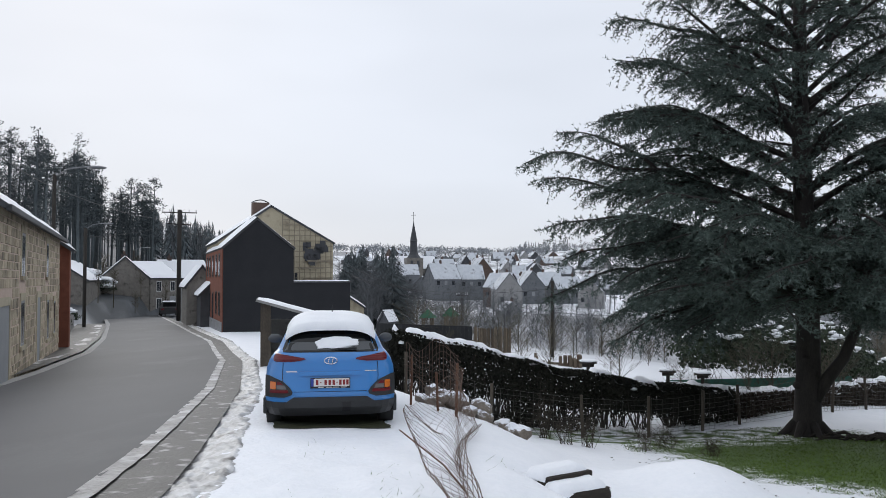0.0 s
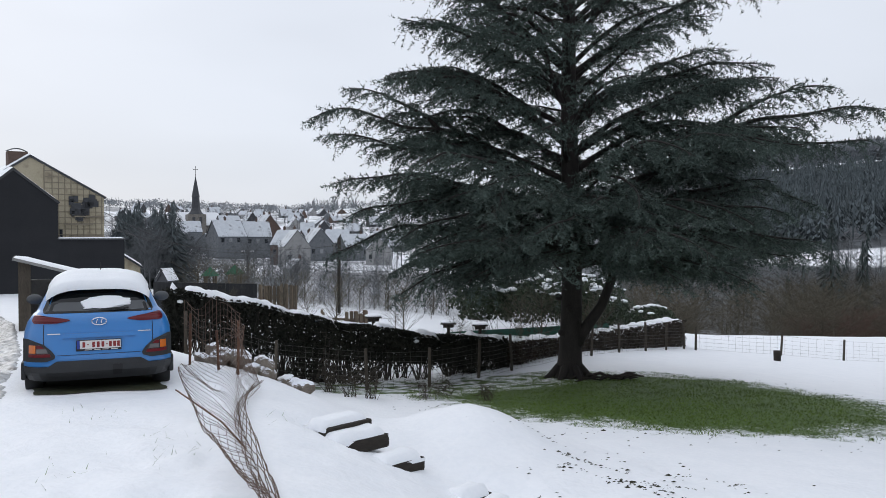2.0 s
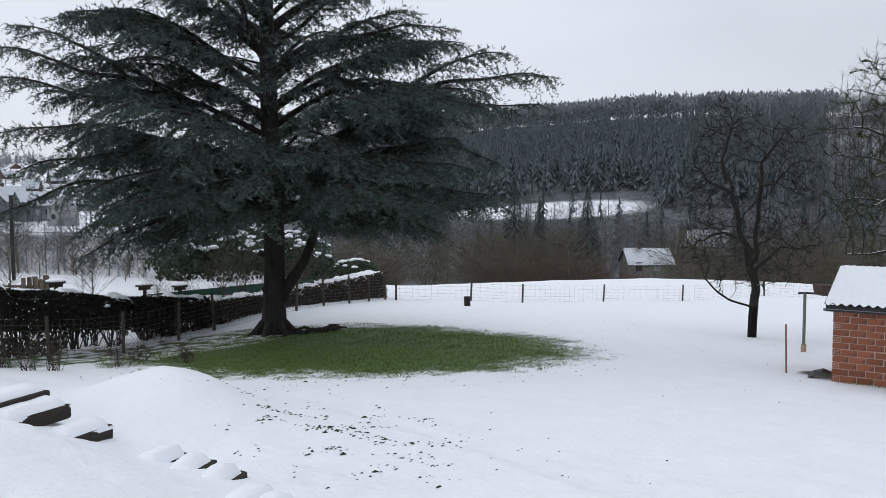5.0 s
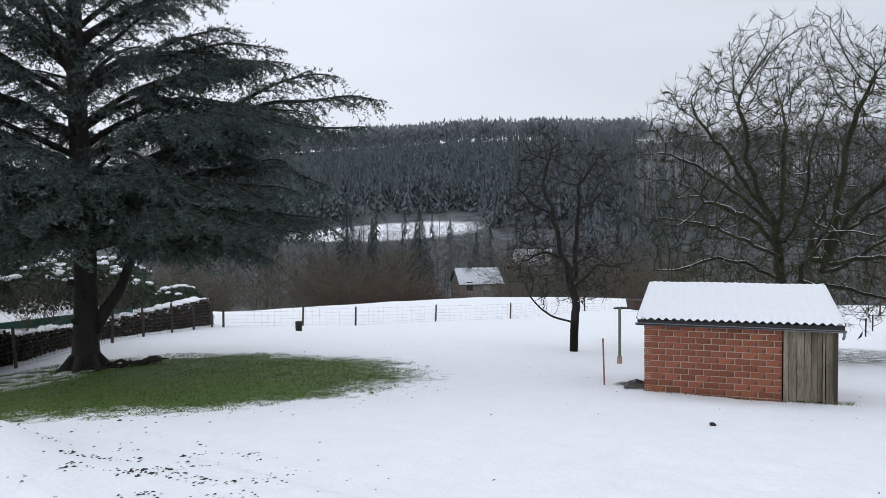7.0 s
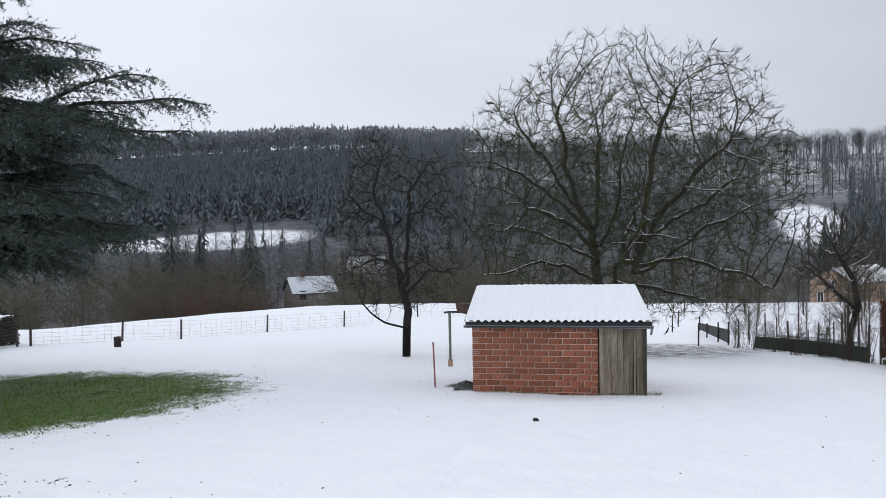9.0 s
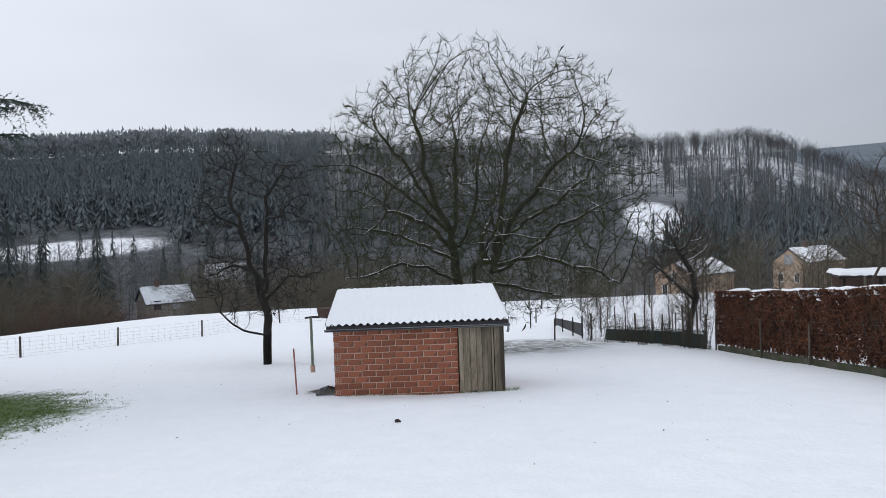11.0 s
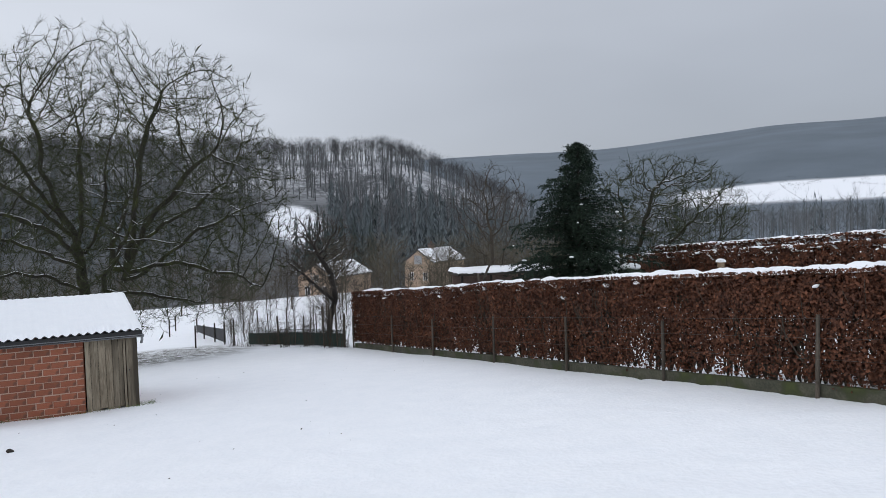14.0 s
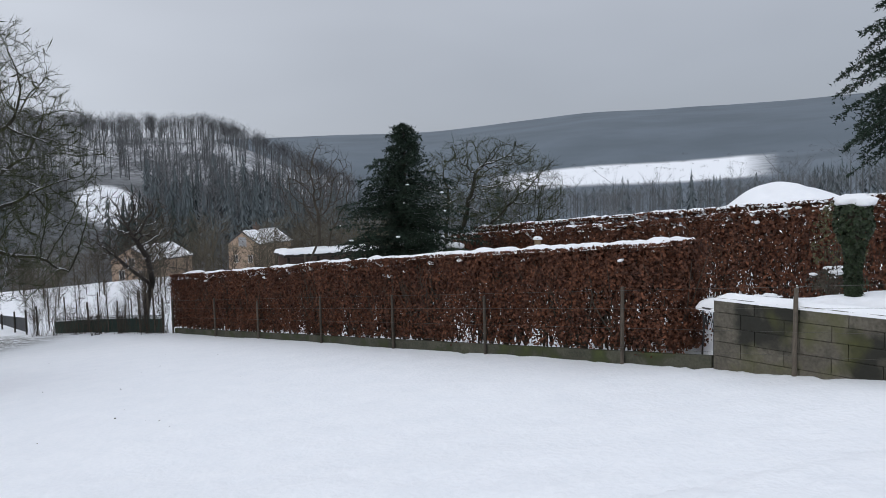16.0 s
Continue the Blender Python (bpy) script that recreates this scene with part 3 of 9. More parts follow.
# ---- brick shed ----
def build_shed():
    ax, ay, bx, by = 14.72, 7.45, 16.08, 4.22
    dx, dy = bx - ax, by - ay
    length = math.hypot(dx, dy)
    turn = math.degrees(math.atan2(dy, dx))
    shed = empty("brick_shed", ax, ay, -2.02, turn, "low red brick shed with plank door and snowy corrugated roof", "shed")
    wall_h, depth, door_x, rise = 1.36, 2.75, 2.535, 0.40
    # local x runs along the front, local y is behind it
    wall = part("wall", hexa(bmesh.new(), [(0.012, 0.014, -0.4), (door_x, 0.014, -0.4), (door_x, 0.14, -0.4), (0.012, 0.14, -0.4),
                                          (0.012, 0.014, wall_h), (door_x, 0.014, wall_h), (door_x, 0.14, wall_h + 0.03), (0.012, 0.14, wall_h + 0.03)]), MORTAR, shed, "front wall of hollow red bricks")
    side = part("wall", hexa(bmesh.new(), [(0.0, 0.14, -0.4), (0.14, 0.14, -0.4), (0.14, depth, -0.4), (0.0, depth, -0.4),
                                          (0.0, 0.14, wall_h), (0.14, 0.14, wall_h), (0.14, depth, wall_h + rise), (0.0, depth, wall_h + rise)]), BRICK, shed, "gable wall of red brick")
    part("wall", hexa(bmesh.new(), [(length - 0.14, 0.10, -0.4), (length, 0.10, -0.4), (length, depth, -0.4), (length - 0.14, depth, -0.4),
                                   (length - 0.14, 0.10, wall_h), (length, 0.10, wall_h), (length, depth, wall_h + rise), (length - 0.14, depth, wall_h + rise)]), BRICK, shed, "gable wall of red brick")
    part("wall", boxed(0.14, length - 0.14, depth - 0.14, depth, -0.4, wall_h + rise), BRICK, shed, "rear wall of red brick")
    # roof of corrugated sheets
    vs, fs = [], []
    nx = 168
    x0, x1, y0, y1 = -0.14, length + 0.10, -0.20, depth + 0.1
    slope = rise / depth
    for j, yy in enumerate((y0, y1)):
        for i in range(nx + 1):
            x = x0 + (x1 - x0) * i / nx
            w = 0.022 * math.cos(2 * math.pi * x / 0.146)
            vs.append((x, yy, wall_h + 0.145 + slope * yy + w))
    for j, yy in enumerate((y0, y1)):
        for i in range(nx + 1):
            x, _, z = vs[j * (nx + 1) + i]
            vs.append((x, yy, z - 0.012))
    m = nx + 1
    for i in range(nx):
        fs += [(i, i + 1, m + i + 1, m + i), (2 * m + i + 1, 2 * m + i, 3 * m + i, 3 * m + i + 1), (i + 1, i, 2 * m + i, 2 * m + i + 1), (m + i, m + i + 1, 3 * m + i + 1, 3 * m + i)]
    part("roof", mesh_of("roof", vs, fs, [CORRUGATED], True), None, shed, "dark corrugated roof sheets")
    # snow on the roof follows the corrugation at its lower edge
    vs, fs, ny = [], [], 26
    for j in range(ny + 1):
        v = j / ny
        for i in range(nx + 1):
            x = x0 + 0.015 + (x1 - x0 - 0.03) * i / nx
            yy = y0 + 0.012 + (y1 - y0 - 0.03) * v
            edge = min(1, v * (y1 - y0) / 0.10, (1 - v) * (y1 - y0) / 0.10, (x - x0) / 0.07, (x1 - x) / 0.07)
            w = 0.022 * math.cos(2 * math.pi * x / 0.146) * (1 - 0.75 * min(1, v * 9))
            t = 0.062 * math.sqrt(max(0, edge * (2 - edge))) + 0.010 * noise.noise(Vector((x * 2, yy * 2, 4))) * edge + 0.006 * noise.noise(Vector((x * 9, yy * 9, 2))) * edge
            hole = math.exp(-((x - 0.66) / 0.035) ** 2 - ((yy - 1.93) / 0.07) ** 2)
            vs.append((x, yy, wall_h + 0.142 + slope * yy + w + t * (1 - hole * 0.95)))
    for j in range(ny):
        for i in range(nx):
            q = j * m + i
            fs.append((q, q + 1, q + m + 1, q + m))
    snow = part("snow_cover", mesh_of("snow_cover", vs, fs, [SNOW_SOFT], True), None, shed, "smooth snow lying on the roof")
    # fascia, coloured black to paint in the shade under the sheet ends
    part("fascia_board", boxed(-0.12, length + 0.09, -0.165, 0.0, wall_h - 0.02, wall_h + 0.085, 0.004), BLACK_METAL, shed)
    g = Tubes()
    for k in range(9):
        a0 = math.pi + math.pi * k / 8
        g.v += [(-0.16, -0.115 + 0.05 * math.cos(a0), wall_h + 0.02 + 0.05 * math.sin(a0)), (length + 0.12, -0.115 + 0.05 * math.cos(a0), wall_h + 0.0 + 0.05 * math.sin(a0))]
    g.f = [(2 * k, 2 * k + 1, 2 * k + 3, 2 * k + 2) for k in range(8)]
    g.tube([(-0.16, -0.165, wall_h + 0.022), (length + 0.12, -0.165, wall_h + 0.002)], [0.009, 0.009], 6)
    gutter = part("gutter", g.mesh("gutter", ZINC), None, shed, "grey zinc gutter")
    for x in (0.5, 1.35, 2.2, 3.05):
        part("gutter_bracket", boxed(x, x + 0.02, -0.17, -0.03, wall_h - 0.045, wall_h - 0.03), ZINC, gutter)
    part("downpipe", pipe([(length + 0.08, -0.115, wall_h - 0.03), (length + 0.085, -0.10, wall_h - 0.10), (length + 0.07, -0.08, wall_h - 0.17)], 0.025).mesh("downpipe", ZINC, True), None, shed)
    # door of upright planks
    door = part("door", boxed(door_x + 0.05, length - 0.24, 0.05, 0.07, -0.03, wall_h - 0.03), SLEEPER, shed, "weathered plank door, shut")
    xs = [door_x + 0.03, 2.66, 2.80, 2.93, 3.05, 3.16, 3.24]
    for k in range(len(xs) - 1):
        bm = boxed(xs[k] + 0.003, xs[k + 1] - 0.003, 0.022 + 0.006 * (k % 2), 0.05, -0.08 + 0.03 * ((k * 7) % 3), wall_h - 0.035, 0.004)
        part("plank", bm, PLANK, door)
    for x, w in ((3.245, 0.045), (3.30, 0.212)):
        part("door_post", boxed(x, x + w - 0.006, -0.01 if w < 0.1 else 0.012, 0.06, -0.1, wall_h - 0.03, 0.005), PLANK, shed)
    part("latch", boxed(3.335, 3.355, -0.005, 0.012, 0.66, 0.69, 0.002), BLACK_METAL, door)
    # bricks
    bl, bh, pitch, course = 0.2700, 0.1075, 0.2845, 0.1235
    me = bpy.data.meshes.new("brick")
    bm = boxed(0, bl, 0, 0.05, 0, bh, 0.006)
    bm.to_mesh(me)
    bm.free()
    me.materials.append(BRICK)
    half = bpy.data.meshes.new("brick")
    bm = boxed(0, bl / 2 - 0.006, 0, 0.05, 0, bh, 0.006)
    bm.to_mesh(half)
    bm.free()
    half.materials.append(BRICK)
    # end brick laid crosswise, its hollow chambers showing
    bm = bmesh.new()
    w = bl / 2 - 0.006
    box(bm, 0.014, w - 0.014, 0.026, 0.05, 0.014, bh - 0.014)
    for f in bm.faces:
        f.material_index = 1
    for x in (0, w / 3 - 0.002, 2 * w / 3 - 0.004, w - 0.014):
        box(bm, x, x + 0.014, 0, 0.028, 0, bh)
    for z in (0, bh / 2 - 0.007, bh - 0.014):
        box(bm, 0.014, w - 0.014, 0.0005, 0.028, z, z + 0.014)
    holed = bpy.data.meshes.new("brick")
    bm.to_mesh(holed)
    bm.free()
    holed.materials.append(BRICK)
    holed.materials.append(CORRUGATED)
    rnd = random.Random(4)
    for c in range(-1, 11):
        z = c * course + 0.005
        if c % 2 == 0:
            row = [(0.0, holed)] + [(w + 0.009 + pitch * i, me) for i in range(8)]
            row.append((w + 0.009 + pitch * 8, half if w + pitch * 8 + bl > door_x else me))
        else:
            row = [(pitch * i, me) for i in range(9)]
        for x, mesh in row:
            b = part("brick", mesh, None, wall)
            b.matrix_basis = pose(x + rnd.uniform(-0.003, 0.003), rnd.uniform(-0.004, 0.003), z + rnd.uniform(-0.003, 0.003) - 0.006 * x, 0, rnd.uniform(-0.6, 0.6), rnd.uniform(-0.4, 0.4))
    return shed


build_shed()


# ---- foliage tools ----
def leaf_shell(rnd, t, centre, size, flat=0.0, aim=None):
    """One leaf: two triangles folded along the middle, turned at random."""
    d = Vector((rnd.gauss(0, 1), rnd.gauss(0, 1), rnd.gauss(0, 1)))
    if aim is not None:
        d = d * 0.7 + Vector(aim)
    d.normalize()
    a = d.cross(Vector((rnd.gauss(0, 1), rnd.gauss(0, 1), rnd.gauss(0, 1)))).normalized()
    b = d.cross(a)
    c = Vector(centre)
    l, w = size, size * 0.36
    base = len(t.v)
    t.v += [tuple(c - a * l * 0.5), tuple(c + b * w + d * w * 0.35), tuple(c + a * l * 0.5), tuple(c - b * w + d * w * 0.35)]
    t.f += [(base, base + 1, base + 2), (base, base + 2, base + 3)]


def hedge(name, path, height, thick, leaf_mat, stem_mat, leaf, per_m, label, seed, bare=0.35, snow=0.09, snow_gap=0.0, top_wave=0.06, category="hedge", ground=None, stems=2.2, snow_wide=0.9, snow_end=0.0, dots=60, holes=0.75):
    """A clipped hedge along a path of (x, y, base z, height): stems, leaves on its faces and top, and snow on top."""
    rnd = random.Random(seed)
    x0, y0, z0 = path[0][:3]
    thing = empty(name, x0, y0, z0, 0, label, category)
    leaves, wood = Tubes(), Tubes()
    seglen = [math.hypot(path[i + 1][0] - path[i][0], path[i + 1][1] - path[i][1]) for i in range(len(path) - 1)]
    total = sum(seglen)

    def at(s):
        for i, q in enumerate(seglen):
            if s <= q or i == len(seglen) - 1:
                u = max(0, min(1, s / q))
                p, r = path[i], path[i + 1]
                d = Vector((r[0] - p[0], r[1] - p[1], 0)).normalized()
                return Vector((p[0] + (r[0] - p[0]) * u - x0, p[1] + (r[1] - p[1]) * u - y0, p[2] + (r[2] - p[2]) * u - z0)), d, p[3] + (r[3] - p[3]) * u
            s -= q

    for k in range(int(total * stems)):
        s = rnd.uniform(0.1, total - 0.1)
        p, d, h = at(s)
        nrm = Vector((d.y, -d.x, 0))
        q = p + nrm * rnd.uniform(-0.15, 0.15)
        for b in range(5):
            tip = q + d * rnd.uniform(-0.5, 0.5) + nrm * rnd.uniform(-0.5, 0.5) * thick + Vector((0, 0, h * rnd.uniform(0.55, 0.97)))
            mid = q.lerp(tip, 0.5) + Vector((rnd.uniform(-0.1, 0.1), rnd.uniform(-0.1, 0.1), 0))
            wood.tube([q, mid, tip], [0.018, 0.011, 0.004], 4, False)
    n = int(total * per_m)
    for k in range(n):
        s = rnd.uniform(0, total)
        p, d, h = at(s)
        nrm = Vector((d.y, -d.x, 0))
        hh = h * (1 + top_wave * noise.noise(Vector((s * 0.8, seed, 0))) / max(h, 0.1))
        kind = rnd.random()
        if kind < 0.20:
            w = rnd.uniform(-0.5, 0.5) * thick
            c = p + nrm * w + Vector((0, 0, hh - abs(rnd.gauss(0, 0.06))))
            aim = (0, 0, 1)
        elif kind < 0.26:
            end = 0 if rnd.random() < 0.5 else total
            p, d, h = at(end)
            c = p + d * rnd.gauss(0, 0.08) + nrm * rnd.uniform(-0.5, 0.5) * thick + Vector((0, 0, h * rnd.uniform(0.05, 1)))
            aim = tuple(d * (-1 if end == 0 else 1))
        else:
            u = rnd.random() ** 0.8
            if u < bare and rnd.random() < 0.78 - 0.9 * noise.noise(Vector((s * 1.3, u * 3, seed))):
                continue
            if noise.noise(Vector((s * 2.6, u * h * 2.6, seed + 3))) < -0.22 and rnd.random() < holes:
                continue
            side = 1 if rnd.random() < 0.72 else -1
            bulge = 0.06 * noise.noise(Vector((s * 1.1, u * h * 1.1, seed + 1))) * 2
            c = p + nrm * side * (thick * 0.5 + bulge - abs(rnd.gauss(0, 0.16)) * 1.2) + Vector((0, 0, hh * u))
            aim = tuple(nrm * side)
        leaf_shell(rnd, leaves, c, leaf * rnd.uniform(0.7, 1.25), aim=aim)
    part("foliage", leaves.mesh("foliage", leaf_mat), None, thing)["kind"] = "stuff"
    part("stem_growth", wood.mesh("stem_growth", stem_mat), None, thing)["kind"] = "stuff"
    if snow:
        vs, fs = [], []
        ns, nw = int(total / 0.08), 8
        for i in range(ns + 1):
            s = total * i / ns
            p, d, h = at(s)
            nrm = Vector((d.y, -d.x, 0))
            cover = 1 if snow_gap <= 0 else smooth(snow_gap - 0.12, snow_gap + 0.12, noise.noise(Vector((s * 1.7, seed, 5))) * 0.9 + 0.5 + abs(snow_end) * smooth(0.62, 0.86, s / total if snow_end > 0 else 1 - s / total))
            hh = h * (1 + top_wave * noise.noise(Vector((s * 0.8, seed, 0))) / max(h, 0.1))
            for k in range(nw + 1):
                v = k / nw
                e = min(1, min(v, 1 - v) * 5, s / 0.1, (total - s) / 0.1)
                wob = 0.16 * noise.noise(Vector((s * 3.2, v * 3, seed)))
                c = p + nrm * ((v - 0.5) * thick * snow_wide + wob * thick * 0.4) + Vector((0, 0, hh - 0.05 + cover * snow * math.sqrt(max(0, e * (2 - e))) * (1 + 0.9 * noise.noise(Vector((s * 3.5, v * 2.5, seed + 2)))) - (1 - cover) * 0.12))
                vs.append(tuple(c))
        for i in range(ns):
            for k in range(nw):
                q = i * (nw + 1) + k
                fs.append((q, q + 1, q + nw + 2, q + nw + 1))
        part("snow_cover", mesh_of("snow_cover", vs, fs, [SNOW_SOFT], True), None, thing, "snow lying along the clipped top")
        # loose clumps caught in the outer twigs
        clumps = bmesh.new()
        for k in range(dots):
            p, d, h = at(rnd.uniform(0, total))
            nrm = Vector((d.y, -d.x, 0))
            r = rnd.uniform(0.03, 0.085)
            c = p + nrm * rnd.uniform(0.2, 0.52) * thick * rnd.choice((1, 1, -1)) + Vector((0, 0, h - abs(rnd.gauss(0, 0.16)) + 0.03))
            bmesh.ops.create_icosphere(clumps, subdivisions=1, radius=1, matrix=Matrix.LocRotScale(c, Euler((rnd.uniform(-0.4, 0.4), rnd.uniform(-0.4, 0.4), rnd.uniform(0, 6))), (r * rnd.uniform(0.8, 1.7), r, r * rnd.uniform(0.4, 0.7))))
        for f in clumps.faces:
            f.smooth = True
        part("snow_clumps", clumps, SNOW_SOFT, thing)["kind"] = "stuff"
    return thing


def along_bound(x):
    u = (28.4 - x) / 20.1
    return (x, 0.36 - 8.0 * u)


def bound_z(x):
    return lawn_level(x, along_bound(x)[1])


# beech hedge on its plinth
hx = [(28.6, 1.88), (24, 1.80), (19.5, 1.83), (15, 1.76), (10.1, 1.68)]
hedge("beech_hedge", [(x + 0.12, along_bound(x)[1] - 0.42, bound_z(x) + 0.12, h) for x, h in hx], 1.9, 0.85, BEECH, TWIG, 0.062, 6800,
      "clipped beech hedge with russet dead leaves and snow on top", 11, bare=0.05, holes=0.5, snow=0.09, snow_gap=0.46, stems=13, snow_end=0.5)
# second hedge farther back
hedge("beech_hedge", [(34.5, -12.0, -2.75, 2.05), (28.0, -12.8, -2.35, 2.15), (20.5, -14.6, -1.85, 2.3), (13.6, -15.7, -1.55, 2.6)], 1.9, 0.9, BEECH, TWIG, 0.115, 2500,
      "long beech hedge with russet leaves, dusted with snow", 12, bare=0.05, holes=0.35, snow=0.08, snow_gap=0.5, stems=9, dots=340)
hedge("beech_hedge", [(36.5, -13.6, -2.8, 2.3), (29.4, -14.9, -2.3, 2.35), (21.5, -17.0, -1.8, 2.5), (15.0, -18.4, -1.5, 2.7)], 1.9, 0.9, BEECH, TWIG, 0.12, 1200,
      "far beech hedge with russet leaves under scattered snow", 13, bare=0.3, snow=0.09, snow_gap=0.3, stems=3, dots=160)


# ---- boundary plinth, wall and fence ----
def build_boundary():
    d = Vector((along_bound(8.3)[0] - 28.4, along_bound(8.3)[1] - 0.36, 0)).normalized()
    n = Vector((-d.y, d.x, 0))
    n = n if n.y < 0 else -n
    base = tagged(new("garden_kerb"), "low mossy concrete kerb along the hedge", "kerb", kind="structure")
    xs = [28.4 - 0.5 * i for i in range(36)] + [9.41]
    for i in range(36):
        if i % 4:
            continue
        a, b = xs[i], xs[min(36, i + 4)]
        pa, pb = along_bound(a), along_bound(b)
        za, zb = bound_z(a), bound_z(b)
        off = n * 0.10
        bm = hexa(bmesh.new(), [(pa[0], pa[1], za - 0.3), (pb[0], pb[1], zb - 0.3), (pb[0] + off.x, pb[1] + off.y, zb - 0.3), (pa[0] + off.x, pa[1] + off.y, za - 0.3),
                               (pa[0], pa[1], za + 0.175), (pb[0], pb[1], zb + 0.175), (pb[0] + off.x, pb[1] + off.y, zb + 0.175), (pa[0] + off.x, pa[1] + off.y, za + 0.175)], 0.012)
        part("kerb_slab", bm, WALL_FOOT, base)
    # retaining wall of large blocks
    wall = tagged(new("retaining_wall"), "mossy concrete block retaining wall with a snowy coping", "wall", kind="structure")
    rnd = random.Random(3)
    blocks = []
    z_top = -0.02
    for c in range(6):
        s = 0.0 if c % 2 == 0 else -0.20
        while s < 9.0:
            ln = 0.60
            s0, s1 = max(0.0, s), s + ln - 0.005
            if s1 > s0 + 0.05:
                blocks.append((s0, s1, z_top - 0.2 * (c + 1), z_top - 0.2 * c - 0.005))
            s += ln
    o = Vector((*along_bound(9.37), 0))
    for s0, s1, z0, z1 in blocks:
        j = rnd.uniform(-0.006, 0.006)
        q = o + d * s0 + n * (-0.02 + j)
        e = o + d * s1 + n * (-0.02 + j)
        dip = -0.055
        bm = hexa(bmesh.new(), [(q.x, q.y, z0 + s0 * -dip * 0), (e.x, e.y, z0), (e.x + n.x * 0.2, e.y + n.y * 0.2, z0), (q.x + n.x * 0.2, q.y + n.y * 0.2, z0),
                               (q.x, q.y, z1), (e.x, e.y, z1), (e.x + n.x * 0.2, e.y + n.y * 0.2, z1), (q.x + n.x * 0.2, q.y + n.y * 0.2, z1)], 0.008)
        part("block", bm, BLOCK, wall)
    q, e = o + n * 0.0, o + d * 9
    part("mortar_bed", hexa(bmesh.new(), [(q.x, q.y, -1.4), (e.x, e.y, -1.4), (e.x + n.x * 0.16, e.y + n.y * 0.16, -1.4), (q.x + n.x * 0.16, q.y + n.y * 0.16, -1.4),
                                         (q.x, q.y, -0.04), (e.x, e.y, -0.04), (e.x + n.x * 0.16, e.y + n.y * 0.16, -0.04), (q.x + n.x * 0.16, q.y + n.y * 0.16, -0.04)]), WALL_FOOT, wall)
    me = snow_lump(0, 9.0, -0.03, 0.24, 0, 0.06, 5, cell=0.07)
    cap = part("snow_cover", me, None, wall, "snow along the top of the wall")
    cap.matrix_basis = Matrix.Translation((o.x, o.y, z_top - 0.012)) @ Matrix.Rotation(math.atan2(d.y, d.x), 4, "Z")
    # wire fence in front of hedge and wall
    fence = tagged(new("wire_fence"), "wire fence on weathered wooden posts in front of the beech hedge", "fence")
    posts = [28.4, 25.1, 22.37, 19.2, 16.4, 13.69, 10.8, 8.3, 5.9]
    for k, px_ in enumerate(posts):
        pp = along_bound(px_)
        z = bound_z(px_)
        h = 1.12 + 0.06 * math.sin(k * 2.3)
        lean = 0.03 * math.sin(k * 1.7)
        t = Tubes()
        f = Vector((pp[0], pp[1], 0)) - n * 0.05
        t.tube([(f.x, f.y, z - 0.3), (f.x + lean, f.y, z + h)], [0.032, 0.028], 8)
        part("post", t.mesh("post", POST), None, fence)
    for hgt in (0.25, 0.55, 0.85, 1.12):
        pts = []
        for k in range(41):
            px_ = 28.4 - (28.4 - 5.9) * k / 40
            pp = along_bound(px_)
            pts.append((pp[0] - n.x * 0.1, pp[1] - n.y * 0.1, bound_z(px_) + hgt))
        strand = Tubes()
        strand.tube(pts, [0.0022] * len(pts), 3, False)
        part("wire", strand.mesh("wire", WIRE), None, fence)


build_boundary()


# ---- dark clipped hedge behind the lawn ----
yew = [(-1.35, 20.85, -1.6, 1.94), (1.06, 20.75, -2.15, 1.98), (3.28, 21.2, -2.4, 1.66), (5.6, 21.5, -2.45, 1.30), (7.9, 22.4, -2.55, 1.14)]
hedge("clipped_hedge", yew, 1.3, 0.75, YEW, BARK_DARK, 0.085, 5200, "dark clipped hedge with bare stems below and patchy snow on top", 21, bare=0.40, snow=0.13, snow_gap=0.52, top_wave=0.22, stems=12, dots=16, holes=0.12, snow_end=-0.4)
yew2 = [(8.3, 22.7, -2.6, 1.02), (11.5, 25.2, -2.95, 1.12), (14.5, 27.2, -3.2, 1.34), (18.6, 30.2, -3.55, 1.55)]
hedge("clipped_hedge", yew2, 1.3, 0.8, material("brown_hedge_foliage", (0.022, 0.017, 0.012), (0.058, 0.040, 0.026), 0.5, 0.8, 0, 10, per_island=0.4), BARK_DARK, 0.085, 3200, "brown clipped hedge along the garden with thick snow on top", 22, bare=0.25, snow=0.11, snow_gap=0.40, top_wave=0.14, stems=6, holes=0.2, dots=40)


